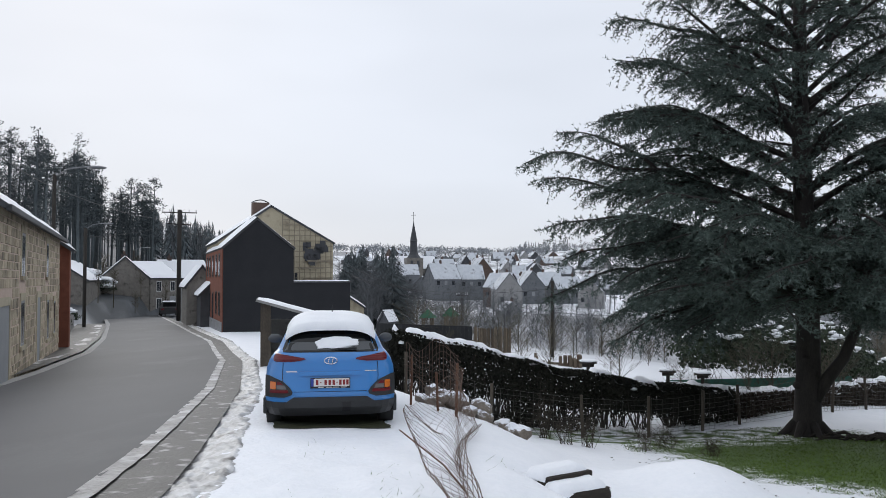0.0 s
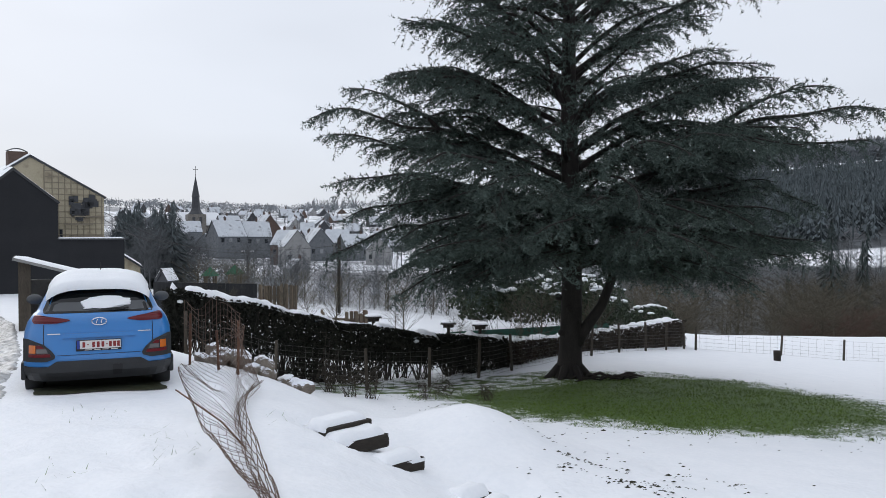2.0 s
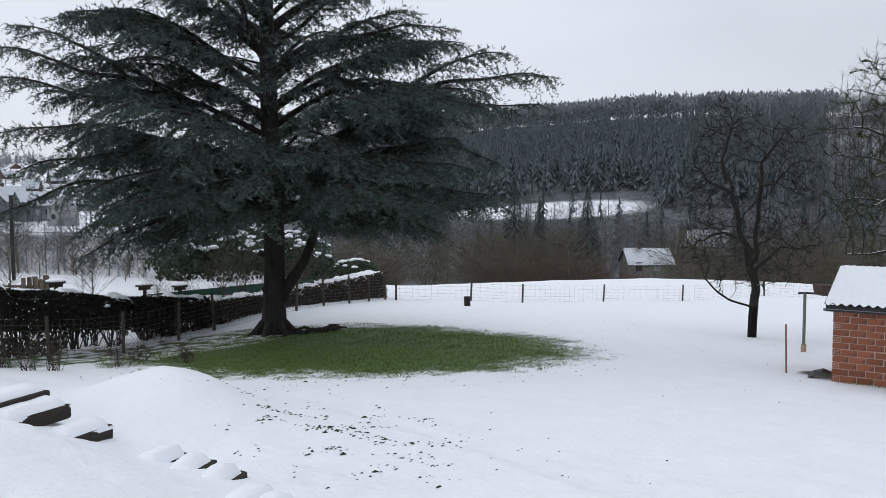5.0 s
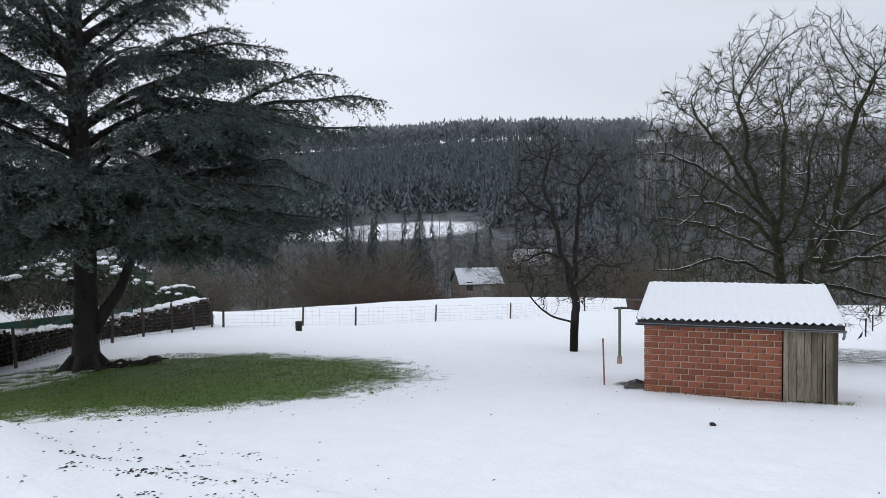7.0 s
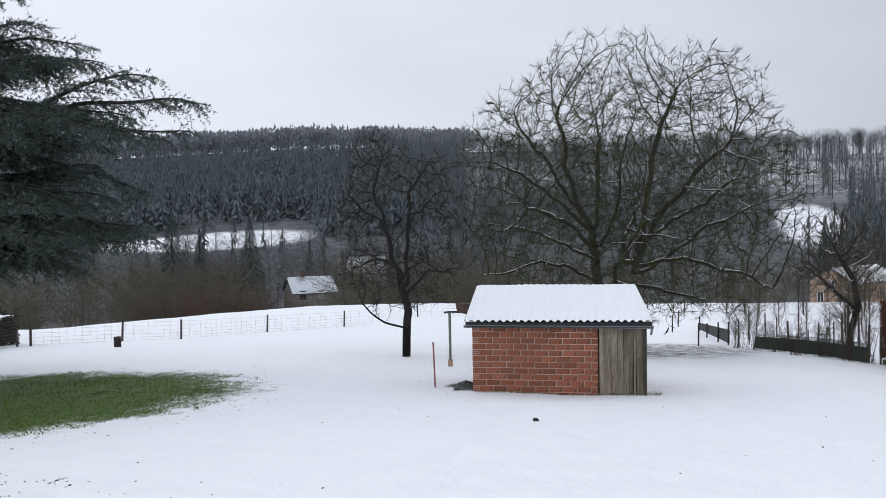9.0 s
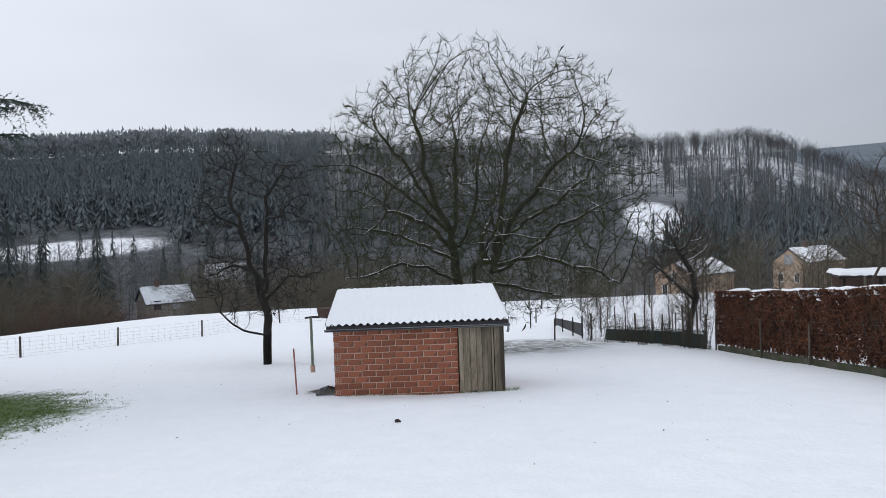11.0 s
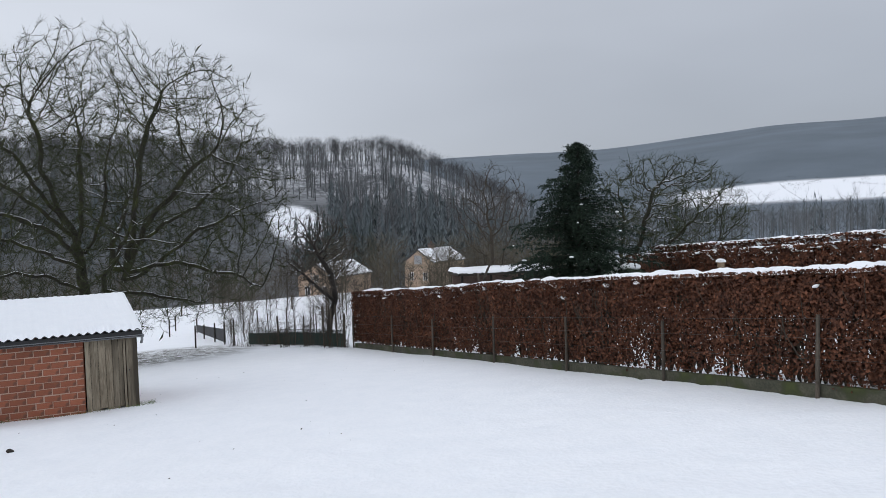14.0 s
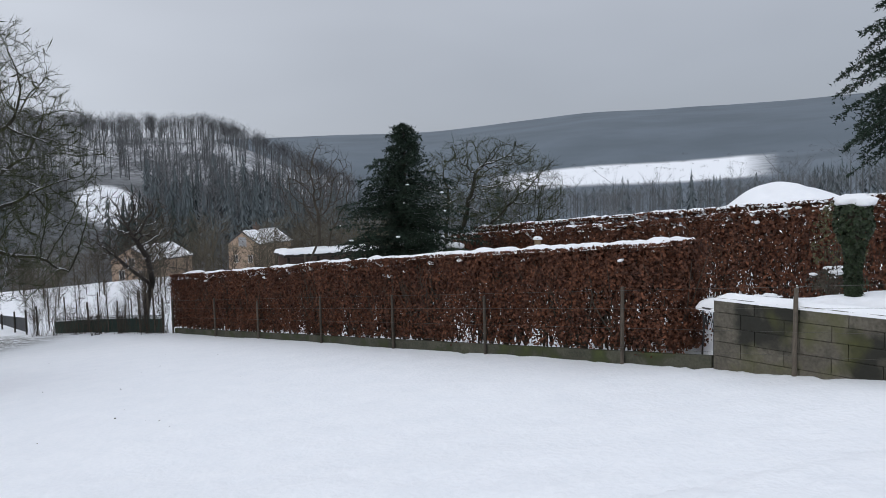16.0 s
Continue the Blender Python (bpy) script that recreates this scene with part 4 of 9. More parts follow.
def mesh_fence(name, pts, height, label, post_mat=POST, rows=9, gap=0.16, wire_r=0.0026, post_r=0.045, lean=0.0, posts=None, wire_mat=None):
    """Stock fence: posts and a net of wires along a line of (x, y)."""
    thing = tagged(new(name), label, "fence")
    tz = [sheet_level(x, y) for x, y in pts]
    for k, (x, y) in enumerate(pts):
        h = height * (1.08 + 0.05 * math.sin(k * 3.1))
        lx, ly = 0.05 * math.sin(k * 2.1) + lean, 0.05 * math.cos(k * 1.3)
        t = Tubes()
        t.tube([(x, y, tz[k] - 0.25), (x + lx, y + ly, tz[k] + h)], [post_r, post_r * 0.9], 7)
        part("post", t.mesh("post", post_mat), None, thing)
    w = Tubes()
    for i in range(len(pts) - 1):
        a, b = Vector((*pts[i], tz[i])), Vector((*pts[i + 1], tz[i + 1]))
        ln = (b - a).length
        for r in range(rows):
            h = 0.04 + (height - 0.05) * (r / (rows - 1)) ** 1.15
            mid = (a + b) / 2 + Vector((0, 0, h - 0.02 + 0.015 * math.sin(i + r)))
            w.tube([a + Vector((0, 0, h)), mid, b + Vector((0, 0, h))], [wire_r] * 3, 3, False)
        m = int(ln / gap)
        for k in range(m):
            p = a.lerp(b, (k + 0.5) / m)
            w.tube([p + Vector((0, 0, 0.04)), p + Vector((0.01, 0, height - 0.02))], [wire_r * 0.85] * 2, 3, False)
    part("wire_net", w.mesh("wire_net", wire_mat or WIRE), None, thing)
    return thing


mesh_fence("wire_fence", [(-0.9, 19.4), (1.15, 19.6), (3.45, 19.8), (5.2, 20.3), (6.75, 20.9), (8.0, 21.6), (10.2, 22.9), (11.6, 23.9), (13.2, 25.0), (14.9, 26.2), (16.4, 27.3), (18.0, 28.6)], 0.98,
           "rusty stock wire fence on thin wooden posts before the clipped hedge", wire_r=0.0035)
mesh_fence("field_fence", [(18.4, 28.4), (22.6, 28.6), (25.7, 28.5), (31.8, 28.9), (36.5, 27.4), (43.0, 26.5), (47.0, 22.0), (50.0, 16.5), (52.0, 12.0), (53.0, 8.5), (52.0, 5.0)], 0.85,
           "low wire fence on thin leaning posts across the snowy field", rows=6, gap=0.35, wire_r=0.003, post_r=0.05, lean=0.05)


# ---- cedar ----
def tri_mesh(name, verts, mat):
    """A mesh of loose triangles from an array of corners."""
    me = bpy.data.meshes.new(name)
    n = len(verts)
    me.vertices.add(n)
    me.vertices.foreach_set("co", np.asarray(verts, np.float32).ravel())
    me.loops.add(n)
    me.loops.foreach_set("vertex_index", np.arange(n, dtype=np.int32))
    me.polygons.add(n // 3)
    me.polygons.foreach_set("loop_start", np.arange(0, n, 3, dtype=np.int32))
    me.materials.append(mat)
    me.update(calc_edges=True)
    return me


def needle_corners(gen, a, b, per_m, length, width):
    """Short needle tufts standing off the shoots that run from a to b."""
    a, b = np.array(a), np.array(b)
    d = b - a
    ln = np.linalg.norm(d, axis=1)
    count = np.maximum(2, gen.poisson(ln * per_m))
    i = np.repeat(np.arange(len(a)), count)
    u = gen.random(len(i))[:, None]
    ax = d[i] / (ln[i][:, None] + 1e-9)
    c = a[i] + d[i] * u
    out = gen.normal(size=(len(i), 3))
    out -= ax * (out * ax).sum(1)[:, None]
    out /= np.linalg.norm(out, axis=1)[:, None] + 1e-9
    out = out + ax * gen.uniform(0.35, 1.3, (len(i), 1)) + np.array([0, 0, 0.25])
    out /= np.linalg.norm(out, axis=1)[:, None]
    w = np.cross(out, gen.normal(size=(len(i), 3)))
    w /= np.linalg.norm(w, axis=1)[:, None] + 1e-9
    w *= gen.uniform(*width, (len(i), 1))
    tip = c + out * gen.uniform(*length, (len(i), 1))
    return np.stack([c - w, c + w, tip], 1).reshape(-1, 3)


def build_cedar():
    cx, cy, cz = 9.05, 19.95, -2.3
    rnd = random.Random(77)
    gen = np.random.default_rng(77)
    tree = empty("cedar_tree", cx, cy, cz, 0, "tall dark green cedar with wide tiered limbs, standing in bare grass", "tree")
    trunk = Tubes()
    H = 17.6
    bend = [Vector((0.06 * math.sin(z * 0.6), 0.05 * math.cos(z * 0.5) - 0.05, z)) for z in (0, 0.12, 0.35, 0.8, 1.6, 2.6, 4, 6, 8, 10, 12, 14, 16, H)]
    trunk.tube(bend, [0.50, 0.41, 0.345, 0.31, 0.285, 0.275, 0.26, 0.235, 0.20, 0.165, 0.125, 0.085, 0.045, 0.012], 14)
    # root flare
    for k in range(7):
        a = k * 0.9 + 0.3
        trunk.tube([(0.28 * math.cos(a), 0.28 * math.sin(a), 0.35), (0.55 * math.cos(a), 0.55 * math.sin(a), 0.10), (0.85 * math.cos(a), 0.85 * math.sin(a), -0.08)], [0.13, 0.09, 0.03], 6)
    # second stem leaning away, and sawn stubs
    trunk.tube([(0.12, -0.1, 0.9), (0.42, -0.22, 1.45), (0.78, -0.35, 2.0), (1.05, -0.42, 2.7), (1.25, -0.45, 3.6)], [0.17, 0.16, 0.14, 0.12, 0.07], 9)
    for z, g, ln in ((1.25, 3.5, 0.34), (1.9, 4.3, 0.33), (2.2, 2.6, 0.36), (1.55, 5.2, 0.33)):
        trunk.tube([(0.1 * math.cos(g), 0.1 * math.sin(g), z), (ln * math.cos(g), ln * math.sin(g), z + 0.05)], [0.10, 0.085], 8)

    def limb(z0, az, reach, z1, arch, r0, dense=1.0, origin=None, start=0.14, fan=1.0, forks=1):
        """A main limb from the trunk to its tip, with side branches in a plate and hanging shoots under it."""
        wood, sa, sb = Tubes(), [], []
        g = radians(az)
        d = Vector((math.sin(g), math.cos(g), 0))
        sd = Vector((d.y, -d.x, 0))
        o = Vector(origin) if origin else Vector((0, 0, z0))
        n = max(5, int(reach / 0.25))
        ph = rnd.uniform(0, 100)
        pts = []
        for i in range(n + 1):
            u = i / n
            wob = 0.9 * noise.noise(Vector((u * 0.42 * reach, ph, 0))) * min(1, u * 2)
            kink = 0.34 * noise.noise(Vector((u * 0.55 * reach, ph, 7))) * min(1, u * 3)
            pts.append(o + d * reach * u + sd * wob + Vector((0, 0, (z1 - z0) * (1 - (1 - u) ** 1.4) + arch * 4 * u * (1 - u) + kink - 0.03 * reach * u ** 4)))
        wood.tube(pts, [r0 * (1 - 0.92 * i / n) + 0.004 for i in range(n + 1)], 5, False)

        def shoot(p, e, ln, droop, cuts=2):
            q = p.copy()
            e = e.normalized()
            for k in range(cuts):
                e = (e + Vector((rnd.uniform(-0.16, 0.16), rnd.uniform(-0.16, 0.16), -droop + rnd.uniform(-0.1, 0.1)))).normalized()
                r = q + e * ln / cuts
                sa.append(tuple(q))
                sb.append(tuple(r))
                q = r
            return q

        s = 1
        at = start * reach
        while at < reach * 0.985:
            u = at / reach
            i = min(n - 1, int(u * n))
            p = pts[i].lerp(pts[i + 1], u * n - i)
            along = (pts[i + 1] - pts[i]).normalized()
            fork = radians(72 - 34 * u + rnd.uniform(-14, 14))
            L = (0.36 * min(reach, 5.5) * (1 - u) ** 0.75 * min(1, (u - start) * 4 + 0.45) + 0.42) * rnd.uniform(0.55, 1.15) * fan
            e = along * math.cos(fork) + sd * s * math.sin(fork) + Vector((0, 0, rnd.uniform(-0.12, 0.16)))
            m = max(2, int(L / 0.2))
            q, line = p.copy(), [p]
            e.normalize()
            for k in range(m):
                e = (e + along * 0.06 + Vector((rnd.uniform(-0.09, 0.09), rnd.uniform(-0.09, 0.09), -0.10 - 0.09 * rnd.random()))).normalized()
                r = q + e * (L / m)
                if k * L / m > 0.12:
                    sa.append(tuple(q))
                    sb.append(tuple(r))
                # side shoots, hanging a little
                lat = e.cross(Vector((0, 0, 1))).normalized()
                for side in (-1, 1):
                    for rep in range(2):
                        if rnd.random() < 0.62 * dense:
                            c = q.lerp(r, rnd.random())
                            v = k / m
                            shoot(c, e * rnd.uniform(0.5, 1.1) + lat * side * rnd.uniform(0.5, 1.0) + Vector((0, 0, rnd.uniform(-0.75, 0.15))), rnd.uniform(0.18, 0.5) * (1.05 - 0.5 * v), 0.12)
                q = r
                line.append(q)
            wood.tube([line[0], line[len(line) // 2], line[-1]], [0.008 + 0.008 * L, 0.007, 0.003], 3, False)
            # shoots straight off the limb
            if rnd.random() < 0.75 * dense:
                shoot(p, along * 0.7 + sd * rnd.uniform(-0.5, 0.5) + Vector((0, 0, 0.6)), rnd.uniform(0.12, 0.34), 0.02)
            for rep in range(2):
                if rnd.random() < 0.7 * dense:
                    shoot(p, along * rnd.uniform(0.2, 0.9) + sd * rnd.uniform(-0.6, 0.6) + Vector((0, 0, -0.75)), rnd.uniform(0.25, 0.55 + 0.5 * u), 0.15, 3)
            at += rnd.uniform(0.10, 0.20)
            s = -s
        shoot(pts[-1], pts[-1] - pts[-2], 0.4, 0.03)
        made = part("limb", wood.mesh("limb", BARK_DARK_CEDAR, True), None, tree)
        fo = part("needles", tri_mesh("needles", needle_corners(gen, sa, sb, 44, (0.05, 0.125), (0.009, 0.0155)), NEEDLE), None, made)
        fo["kind"] = "stuff"
        if forks and reach > 3.2:
            for side in (-1, 1) if z0 < 7.5 else (rnd.choice((-1, 1)),):
                i = int(n * rnd.uniform(0.22, 0.5))
                rest = reach * (1 - i / n) * rnd.uniform(0.6, 0.9)
                limb(pts[i].z, az + side * rnd.uniform(20, 42), rest, pts[i].z + (z1 - z0) * rnd.uniform(0.2, 0.55) - 0.1 * rest, 0.07 * rest, r0 * 0.55, dense, pts[i], 0.1, fan, 0)

    # compass: 204 points to the road, 294 to the village, 114 along the field
    view = 204.4
    left, right = view + 90, view - 90
    # the long limbs that shape the outline: foot, bearing, reach, height of the tip, arch
    for z0, az, reach, z1, arch, r0 in (
            (5.0, left + 2, 7.3, 7.6, 0.25, 0.11), (4.9, left - 5, 6.7, 6.7, 0.35, 0.10), (4.2, left - 9, 6.4, 5.7, 0.4, 0.10), (3.5, left - 17, 6.4, 3.6, 0.65, 0.10), (3.2, left + 14, 5.4, 3.0, 0.6, 0.08),
            (6.4, left + 8, 5.0, 8.8, 0.25, 0.10), (8.4, left - 5, 4.6, 11.2, 0.2, 0.09), (5.7, left + 17, 4.7, 7.5, 0.35, 0.09), (7.4, left - 15, 4.5, 9.8, 0.2, 0.09), (9.8, left + 3, 4.1, 12.4, 0.2, 0.08),
            (4.2, right + 4, 7.7, 7.3, 0.3, 0.13), (4.0, right + 12, 7.2, 6.4, 0.4, 0.12), (3.6, right - 8, 6.7, 5.0, 0.6, 0.12), (3.3, right + 22, 6.1, 3.7, 0.6, 0.10), (3.0, right - 22, 5.7, 3.1, 0.6, 0.09),
            (6.0, right + 6, 5.2, 7.9, 0.3, 0.10), (6.8, right - 12, 5.2, 8.9, 0.3, 0.10), (8.2, right + 8, 4.9, 10.5, 0.2, 0.09), (5.2, right + 20, 5.8, 6.6, 0.45, 0.09), (9.6, right - 6, 4.3, 12.0, 0.2, 0.08)):
        limb(z0, az, reach, z1, arch, r0, 0.85)
    limb(3.4, right + 2, 5.2, 3.4, 0.5, 0.09, origin=(1.2, -0.45, 3.4))
    # low limbs sweeping down on the side to the road
    for z0, turn, reach, z1 in ((3.3, 36, 5.4, 3.5), (3.6, -30, 5.6, 3.7), (3.9, 4, 5.0, 4.0), (3.1, 58, 4.9, 2.7), (3.1, -56, 5.0, 2.9), (4.4, 22, 4.8, 4.6), (4.5, -18, 4.6, 4.8), (4.2, -44, 5.4, 4.3), (4.1, 50, 5.2, 4.0)):
        limb(z0, view + turn, reach, z1, 0.45, 0.08, 0.62, start=0.25)
    # low hanging limbs all round
    for k in range(9):
        limb(rnd.uniform(2.9, 3.5), k * 40 + rnd.uniform(-10, 10), rnd.uniform(3.4, 4.9), rnd.uniform(2.5, 3.3), 0.45, 0.06, 0.7, start=0.35)
    count = 74
    for k in range(count):
        u = (k + 0.5) / count
        z = 3.4 + (H - 3.9) * u
        az = k * 137.5 + rnd.uniform(-14, 14)
        near = abs((az - view + 180) % 360 - 180)
        reach = float(np.interp(z, [3, 4.5, 6, 8, 10, 12, 14, 16, 17.5], [5.6, 5.9, 5.0, 4.5, 4.2, 3.5, 2.5, 1.4, 0.5])) * rnd.uniform(0.7, 1.06)
        if near < 48 and 5.4 < z < 11:
            reach *= 0.8
        limb(z, az, reach, z + reach * (0.10 + 0.34 * smooth(3.5, 8, z) + rnd.uniform(-0.14, 0.14)), 0.07 * reach, 0.03 + 0.075 * (1 - u), 0.78 if z < 5.6 else 0.72)
    part("trunk", trunk.mesh("trunk", BARK_DARK_CEDAR, True), None, tree, "thick furrowed grey-brown trunk")
    return tree


build_cedar()


# ---- bare trees ----

def colonise(name, x, y, label, mat, twig_mat, crown, trunks, seed, points=1500, step=0.32, reach=2.2, kill=0.62, tip=0.006, power=2.25, z=None, twigs=3, twig_len=0.42, category="tree", hang=0.0, group="", wild=0.2, join=0):
    """A bare tree grown towards points strewn through its crown. crown(rnd) gives a point, trunks a list of first stems."""
    rnd = random.Random(seed)
    z = sheet_level(x, y) if z is None else z
    thing = empty(name, x, y, z, 0, label, category, group)
    att = np.array([crown(rnd) for _ in range(points)])
    node, parent = [], []
    for s_no, stem in enumerate(trunks):
        prev = -1
        if node and join:
            gap = np.linalg.norm(np.array(node) - np.array(stem[0]), axis=1)
            if gap.min() < 0.7:
                prev = int(gap.argmin())
        for i in range(len(stem) - 1):
            a, b = np.array(stem[i], float), np.array(stem[i + 1], float)
            m = max(1, int(np.linalg.norm(b - a) / step))
            for k in range(m + (1 if i == len(stem) - 2 else 0)):
                w = a + (b - a) * k / m
                sway = 0.20 * join * noise.noise_vector(Vector(w) * 0.8 + Vector((s_no, 0, seed))) + 0.10 * join * noise.noise_vector(Vector(w) * 2.4)
                node.append(w + np.array(sway) * smooth(0.5, 2.5, w[2]))
                parent.append(prev)
                prev = len(node) - 1
    near = np.full(len(att), -1)
    dist = np.full(len(att), 1e9)
    alive = np.ones(len(att), bool)

    def update(first):
        for j in range(first, len(node)):
            d = np.linalg.norm(att - node[j], axis=1)
            better = d < dist
            dist[better], near[better] = d[better], j

    update(0)
    seen = set()
    for it in range(160):
        alive &= dist > kill
        use = alive & (dist < reach * (3 if it < 12 else 1))
        if not use.any():
            break
        first = len(node)
        for j in np.unique(near[use]):
            v = att[use & (near == j)] - node[j]
            v = (v / np.linalg.norm(v, axis=1)[:, None]).sum(0)
            v = v / (np.linalg.norm(v) + 1e-9) + np.array([rnd.gauss(0, wild), rnd.gauss(0, wild), rnd.gauss(0, wild) - hang])
            p = node[j] + v / np.linalg.norm(v) * step
            key = tuple((p / (step * 0.4)).round().astype(int))
            if key in seen:
                continue
            seen.add(key)
            node.append(p)
            parent.append(int(j))
        if len(node) == first:
            break
        before = dist.copy()
        update(first)
        if it > 40 and np.allclose(before, dist):
            break
    n = len(node)
    kids = [[] for _ in range(n)]
    for i, p in enumerate(parent):
        if p >= 0:
            kids[p].append(i)
    size = np.zeros(n)
    for i in range(n - 1, -1, -1):
        size[i] = sum(size[k] for k in kids[i]) + (tip ** power if not kids[i] else 0)
    rad = np.maximum(tip, size ** (1 / power))
    wood_t, twig_t = Tubes(), Tubes()
    # chains of nodes from fork to fork
    for i in range(n):
        if parent[i] >= 0 and len(kids[parent[i]]) == 1 and kids[parent[i]][0] == i and parent[parent[i]] >= 0:
            continue
        if parent[i] < 0:
            chain = [i]
        else:
            chain = [parent[i], i]
        while len(kids[chain[-1]]) == 1:
            chain.append(kids[chain[-1]][0])
        if len(chain) < 2:
            continue
        rr = [rad[c] for c in chain]
        if parent[i] >= 0:
            rr[0] = min(rr[0], rr[1] * 1.25)
        big = max(rr)
        (wood_t if big > 0.022 else twig_t).tube([tuple(node[c]) for c in chain], rr, 9 if big > 0.15 else 6 if big > 0.05 else 4 if big > 0.02 else 3, False)
    for i in range(n):
        if parent[i] < 0 or rad[i] > 0.03:
            continue
        d = Vector(node[i] - node[parent[i]]).normalized()
        for k in range(twigs if not kids[i] else (twigs - 1 if rnd.random() < 0.55 else 0)):
            e = (d + Vector((rnd.gauss(0, 0.45), rnd.gauss(0, 0.45), rnd.gauss(0, 0.4) + 0.16 - hang))).normalized()
            ln = twig_len * rnd.uniform(0.5, 1.3)
            p = Vector(node[i])
            q = p + e * ln * 0.55
            f = (e + Vector((rnd.gauss(0, 0.3), rnd.gauss(0, 0.3), rnd.gauss(0, 0.3) + 0.1))).normalized()
            wd = e.cross(Vector((rnd.gauss(0, 1), rnd.gauss(0, 1), rnd.gauss(0, 1)))).normalized() * tip * 0.55
            twig_t.face(p - wd, p + wd, q + wd * 0.7, q + f * ln * 0.5, q - wd * 0.7)
    part("branch_frame", wood_t.mesh("branch_frame", mat, True), None, thing)
    part("twig_brush", twig_t.mesh("twig_brush", twig_mat), None, thing)["kind"] = "stuff"
    return thing


def in_ball(rnd, cx, cy, cz, rx, ry, rz, hollow=0.35):
    while True:
        p = [rnd.uniform(-1, 1) for _ in range(3)]
        r = math.sqrt(sum(q * q for q in p))
        if hollow < r <= 1:
            return (cx + p[0] * rx, cy + p[1] * ry, cz + p[2] * rz)


WALNUT_TWIG = material("walnut_twigs", (0.014, 0.017, 0.008), (0.052, 0.060, 0.022), 1.2, 0.9, 0, 5)
BLACK_TWIG = material("dark_orchard_twigs", (0.013, 0.011, 0.009), (0.036, 0.030, 0.024), 0.8, 0.9, 0, 5)


# guide stems of the bare trees: metres to the right of the foot and up, seen from the road, and how far they lean away
def guides(az, *lines):
    a = radians(az)
    r, dp = Vector((math.cos(a), -math.sin(a), 0)), Vector((math.sin(a), math.cos(a), 0))
    made = []
    for deep, line in lines:
        n = len(line)
        made.append([tuple(r * p[0] + dp * (deep * i / (n - 1)) + Vector((0, 0, p[1]))) for i, p in enumerate(line if n < 4 or made == [] else line[:-1])])
    return made


WALNUT = guides(70.5,
                (0.1, [(0, -0.3), (0, 2.1), (-0.05, 3.2), (-0.2, 4.2)]),
                (-0.9, [(-0.2, 4.2), (-0.75, 5.6), (-1.0, 7.3), (-1.4, 8.6), (-1.7, 9.6)]),
                (1.2, [(-0.1, 4.2), (-0.05, 5.4), (0.0, 6.6), (0.1, 8.0), (-0.1, 10.0)]),
                (-1.3, [(0.1, 4.0), (0.6, 5.2), (0.9, 6.5), (0.7, 7.8)]),
                (1.5, [(-0.1, 3.2), (-1.0, 3.9), (-2.2, 4.5), (-3.6, 4.6), (-5.0, 4.2)]),
                (-1.5, [(0, 2.6), (-1.2, 3.2), (-2.5, 3.3), (-4.0, 2.9), (-5.1, 2.4)]),
                (0.8, [(-0.2, 4.4), (-1.4, 5.6), (-2.8, 6.6), (-4.1, 7.2), (-5.0, 7.2)]),
                (-0.6, [(-0.5, 5.0), (-1.6, 6.9), (-2.6, 8.2), (-3.4, 9.2)]),
                (-3.2, [(-0.1, 3.6), (-1.2, 4.9), (-2.4, 5.4), (-3.4, 5.8)]),
                (2.2, [(0, 2.2), (-1.6, 2.2), (-3.3, 1.9), (-4.5, 1.6)]),
                (-0.3, [(0.35, -0.3), (0.7, 1.2), (1.0, 2.1), (1.5, 3.4)]),
                (0.7, [(1.5, 3.4), (1.6, 4.8), (1.9, 6.3), (2.2, 7.6), (2.6, 9.2), (3.0, 10.6)]),
                (-1.2, [(1.5, 3.4), (2.3, 5.0), (3.3, 6.3), (4.4, 7.4), (5.5, 8.8)]),
                (1.4, [(1.35, 3.0), (2.6, 3.5), (4.0, 4.6), (5.5, 5.2), (6.3, 5.3)]),
                (-1.6, [(1.5, 3.2), (3.2, 3.4), (4.6, 3.0), (5.9, 2.5), (6.6, 2.0)]),
                (0.9, [(1.9, 4.2), (3.4, 5.2), (5.0, 6.2), (6.2, 7.0)]),
                (1.8, [(1.2, 2.4), (2.4, 2.3), (4.0, 1.9), (5.2, 1.5)]),
                (-4.2, [(0.6, 2.6), (0.9, 3.6), (1.2, 4.4), (1.6, 5.2)]),
                (4.2, [(0.9, 3.4), (1.2, 4.6), (1.6, 5.8), (1.8, 6.8)]))


def walnut_crown(rnd):
    r, dp = Vector((0.334, -0.943, 0)), Vector((0.943, 0.334, 0))
    while True:
        p = in_ball(rnd, 1.2, 0, 6.0, 6.6, 5.8, 5.9, 0.2)
        edge = math.sqrt(((p[0] - 1.2) / 6.6) ** 2 + (p[1] / 5.8) ** 2 + ((p[2] - 6.0) / 5.9) ** 2)
        lobe = 0.93 + 0.22 * noise.noise(Vector((p[0] * 0.55, p[1] * 0.55, p[2] * 0.55)))
        if p[2] > 1.3 and edge < lobe:
            return tuple(r * p[0] + dp * p[1] + Vector((0, 0, p[2])))


